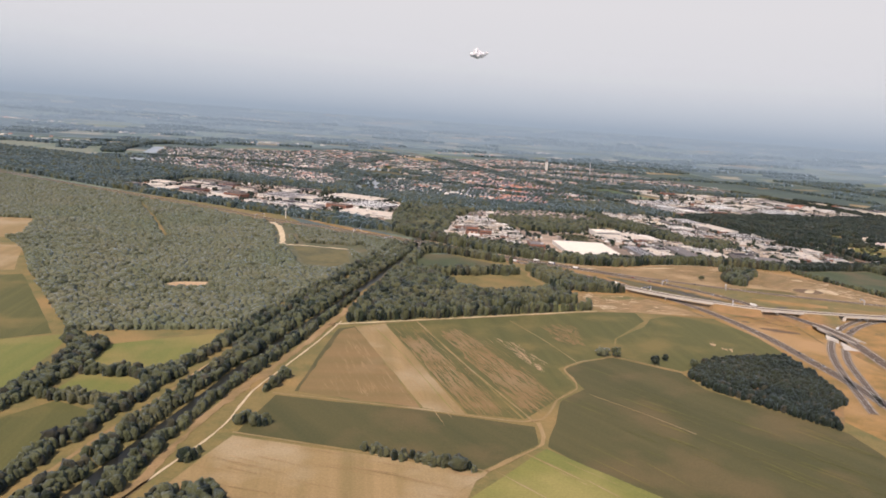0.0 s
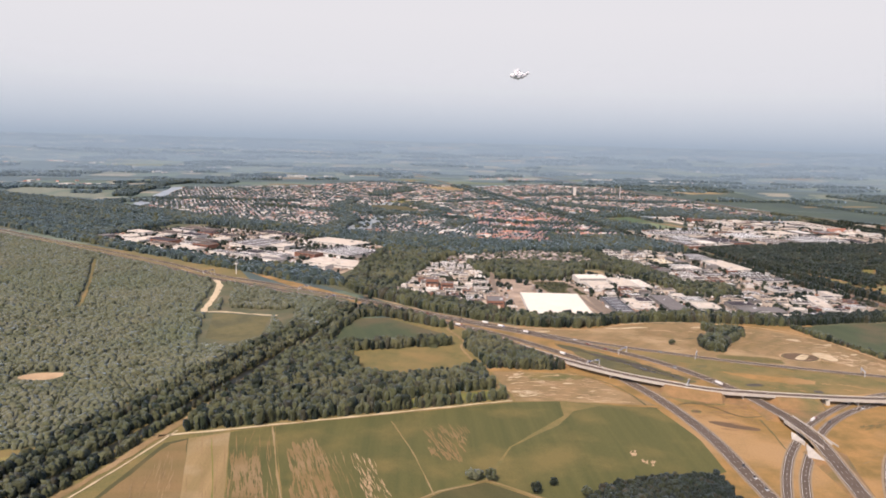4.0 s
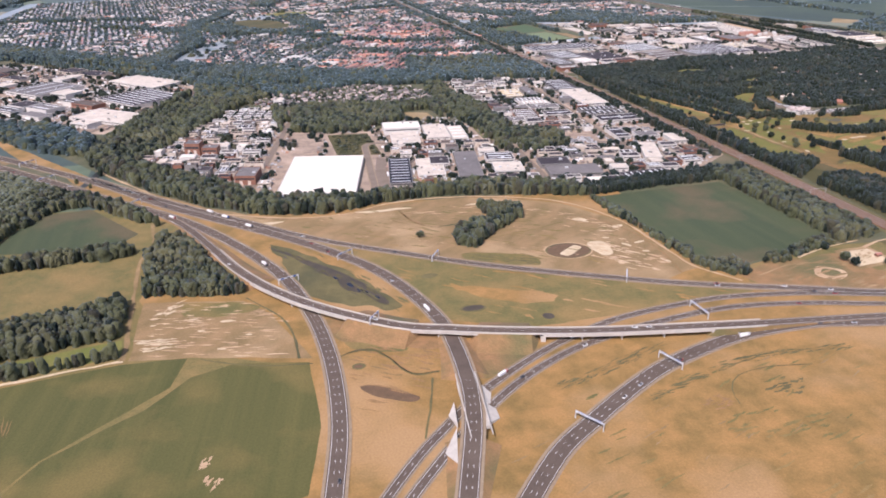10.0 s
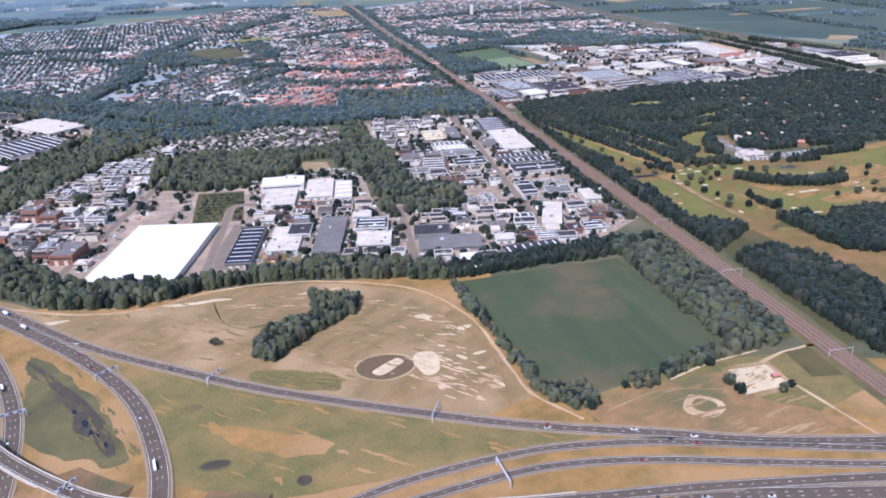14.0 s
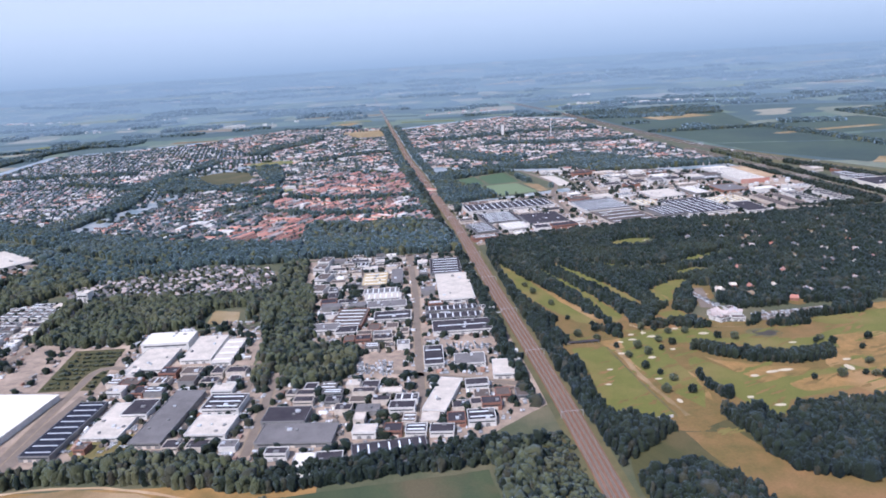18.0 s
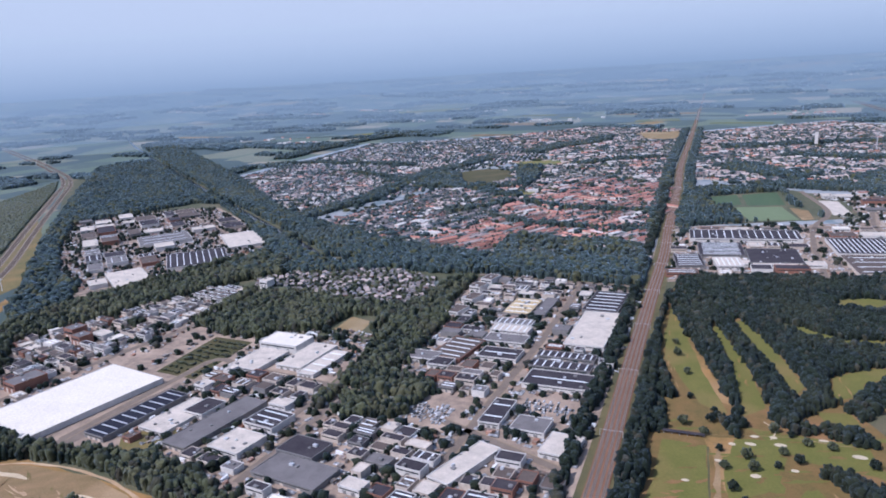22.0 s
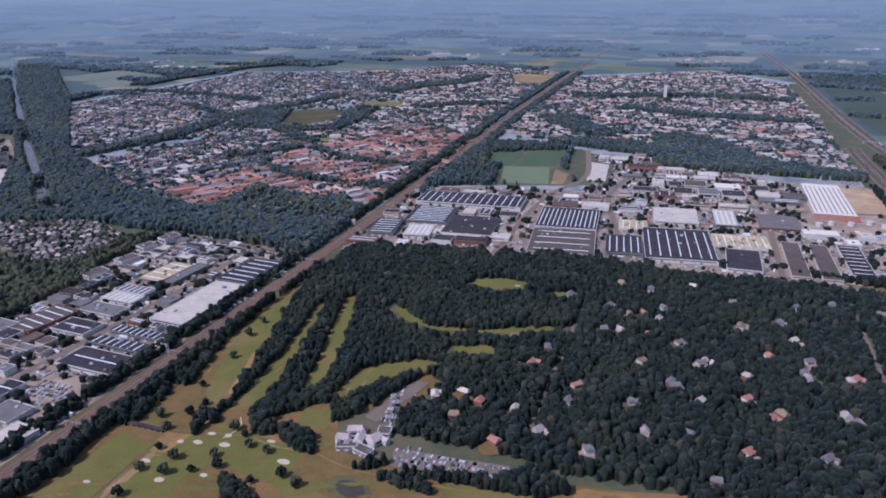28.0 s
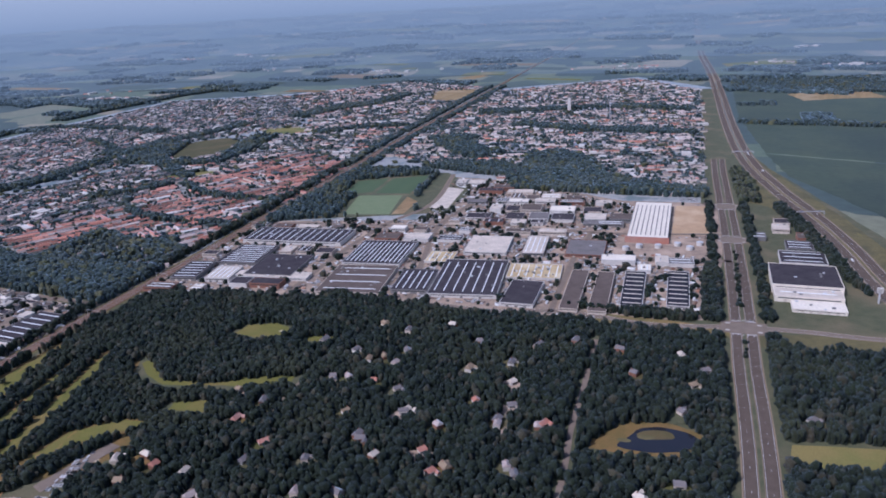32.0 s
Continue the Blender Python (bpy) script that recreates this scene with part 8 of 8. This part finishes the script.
protos = [tree(640 + 3 * k, 470 - 2 * k, 3.0 + 0.5 * k, 1.4 + 0.15 * k, (LEAF_DARK, LEAF)[k % 2], 300 + k) for k in range(4)]
g = random.Random(12)
spots = [(551, 519), (553, 507), (556, 494), (560, 516), (570, 512), (572, 522), (577, 517), (562, 508), (592, 514), (545, 530), (547, 541), (537, 536), (560, 487), (563, 480), (600, 520), (607, 517), (640, 506), (643, 508), (646, 503), (556, 470), (575, 536), (580, 531), (566, 468), (630, 470), (655, 495), (700, 505), (715, 512), (690, 520), (538, 560), (527, 620), (531, 632), (529, 606), (543, 605), (535, 585), (664, 505), (674, 500), (618, 470), (648, 480), (556, 535), (569, 538), (548, 549), (588, 530), (690, 480), (725, 530), (732, 540), (310, 392), (326, 388), (171, 246), (190, 240), (198, 232), (183, 236), (700, 500)]
for k, (x, y) in enumerate(spots):
    copy_thing(protos[k % 4], pose(x, y, 0, 0, 0, g.uniform(0, 360)))

tree(166, 248, 4.0, 2.6, LEAF_OLIVE, 340, "broad pale-green willow at a field corner")
for k, (x, y) in enumerate(((489.5, 320), (486, 318.5), (473, 321), (472, 326), (440, 332), (446, 334), (456, 337), (463, 340))):
    copy_thing(protos[k % 4], pose(x, y, 0, 0, 0, k * 70))
e = thing("hut", 488.5, 326.5, "small rust-red hut on a sandy yard", "hut", "", 0.2, 0.1)
Build().box(0, 0, 0, 2.6, 1.5, 0.9).ob("wall", WALL_BRICK, e)
Build().gable(0, 0, 0.9, 2.6, 1.5, 0.4, 0, 0, 0.15).ob("roof", TILE_RED, e)
Build().box(0.3, -0.76, 0, 0.5, 0.04, 0.7).ob("door", WALL_GREY, e)

# driving range: dark shelter and pale ball screen
e = thing("range_shelter", 538, 528, "long dark-roofed driving range shelter", "shelter", "", 0, radians(0))
Build().box(0, 0, 1.0, 15, 1.8, 0.25).ob("roof", DARK_ROOF, e)
Build().box(0, 0.8, 0, 15, 0.15, 1.0).ob("wall", WALL_WHITE, e)
for k in range(6):
    Build().box(-7 + k * 2.8, -0.8, 0, 0.12, 0.12, 1.0).ob("post", GALV, e)
e = thing("ball_screen", 545, 449, "low pale ball screen at the range end", "fence", "", 0, radians(8))
Build().box(0, 0, 0, 12.5, 0.12, 1.3).ob("screen", WALL_WHITE, e)
for k in range(5):
    Build().box(-6 + k * 3, 0.1, 0, 0.12, 0.12, 1.5).ob("post", GALV, e)
# church tower, water tower and mast of the town; a small cloud
e = thing("church_tower", 646, 1440, "pale church tower above the town", "tower")
Build().box(0, 0, 0, 4.2, 4.2, 19).ob("shaft", WALL_WHITE, e)
Build().box(0, 0, 19, 4.4, 4.4, 7, 0, 0.05).ob("spire", GREY_ROOF, e)
e = thing("radio_mast", 60, 615, "slim red and white mast beside the motorway", "mast")
Build().box(0, 0, 0, 0.7, 0.7, 10, 0, 0.5).ob("pole", WALL_WHITE, e)
Build().box(0, 0, 8, 2.2, 2.2, 0.7).ob("platform", WALL_WHITE, e)
e = thing("radio_mast", 712, 1370, "tall slim lattice mast above the town", "mast")
for sx in (-0.5, 0.5):
    for sy in (-0.5, 0.5):
        Build().box(sx, sy, 0, 0.3, 0.3, 26).ob("leg", GALV, e)
for k in range(8):
    Build().box(0, 0, 2 + k * 3, 1.3, 1.3, 0.3).ob("brace", GALV, e)
e = thing("sign_pylon", 930, 812, "tall slim advertising pylon beside the motorway", "pylon")
Build().box(0, 0, 0, 0.8, 0.8, 8).ob("pole", GALV, e)
Build().box(0, 0, 6, 3, 0.8, 3).ob("panel", WALL_WHITE, e)
cloud_mat = material("cloud_white", (0.58, 0.58, 0.60), (0.52, 0.52, 0.55), 20, 1.0, None, 8)
cn = np.random.default_rng(4)
puffs, rows, cols = 34, 7, 12
lat, lon = np.meshgrid(np.linspace(-1.5, 1.5, rows), np.arange(cols) / cols * 6.2832, indexing="ij")
ball = np.stack([np.cos(lat) * np.cos(lon), np.cos(lat) * np.sin(lon), np.sin(lat)], -1).reshape(-1, 3)
mid = cn.normal(0, 1, (puffs, 1, 3)) * np.array([16, 10, 6.5])
cv = (ball[None] * cn.uniform(5, 12, (puffs, 1, 1)) * (1.2 - np.abs(mid[:, :, :1]) / 60) + mid).reshape(-1, 3)
cell = np.array([(a * cols + b, a * cols + (b + 1) % cols, (a + 1) * cols + (b + 1) % cols, (a + 1) * cols + b) for a in range(rows - 1) for b in range(cols)])
ct = np.concatenate([cell[:, (0, 1, 2)], cell[:, (0, 2, 3)]])
ct = (ct[None] + (np.arange(puffs) * rows * cols)[:, None, None]).reshape(-1, 3)
cl = triangles("cloud", cv + np.array([1018, 3170, 385]), ct, cloud_mat)
tagged(cl, "one small white summer cloud", "cloud")

# what lies on the far plain follows its rise
for ob in list(scene.objects):
    if ob.type != "MESH" or ob.name.split(".")[0] not in ("far_wood", "field", "village_roofs", "village_walls", "railway", "rail", "track_bed", "verge", "road", "edge_line", "lane_dashes", "water", "wood"):
        continue
    co = np.empty(len(ob.data.vertices) * 3, np.float32)
    ob.data.vertices.foreach_get("co", co)
    co = co.reshape(-1, 3)
    up = rise(co[:, 0], co[:, 1])
    if up.max() > 0.01:
        co[:, 2] += up
        ob.data.vertices.foreach_set("co", co.ravel())
        ob.data.update()
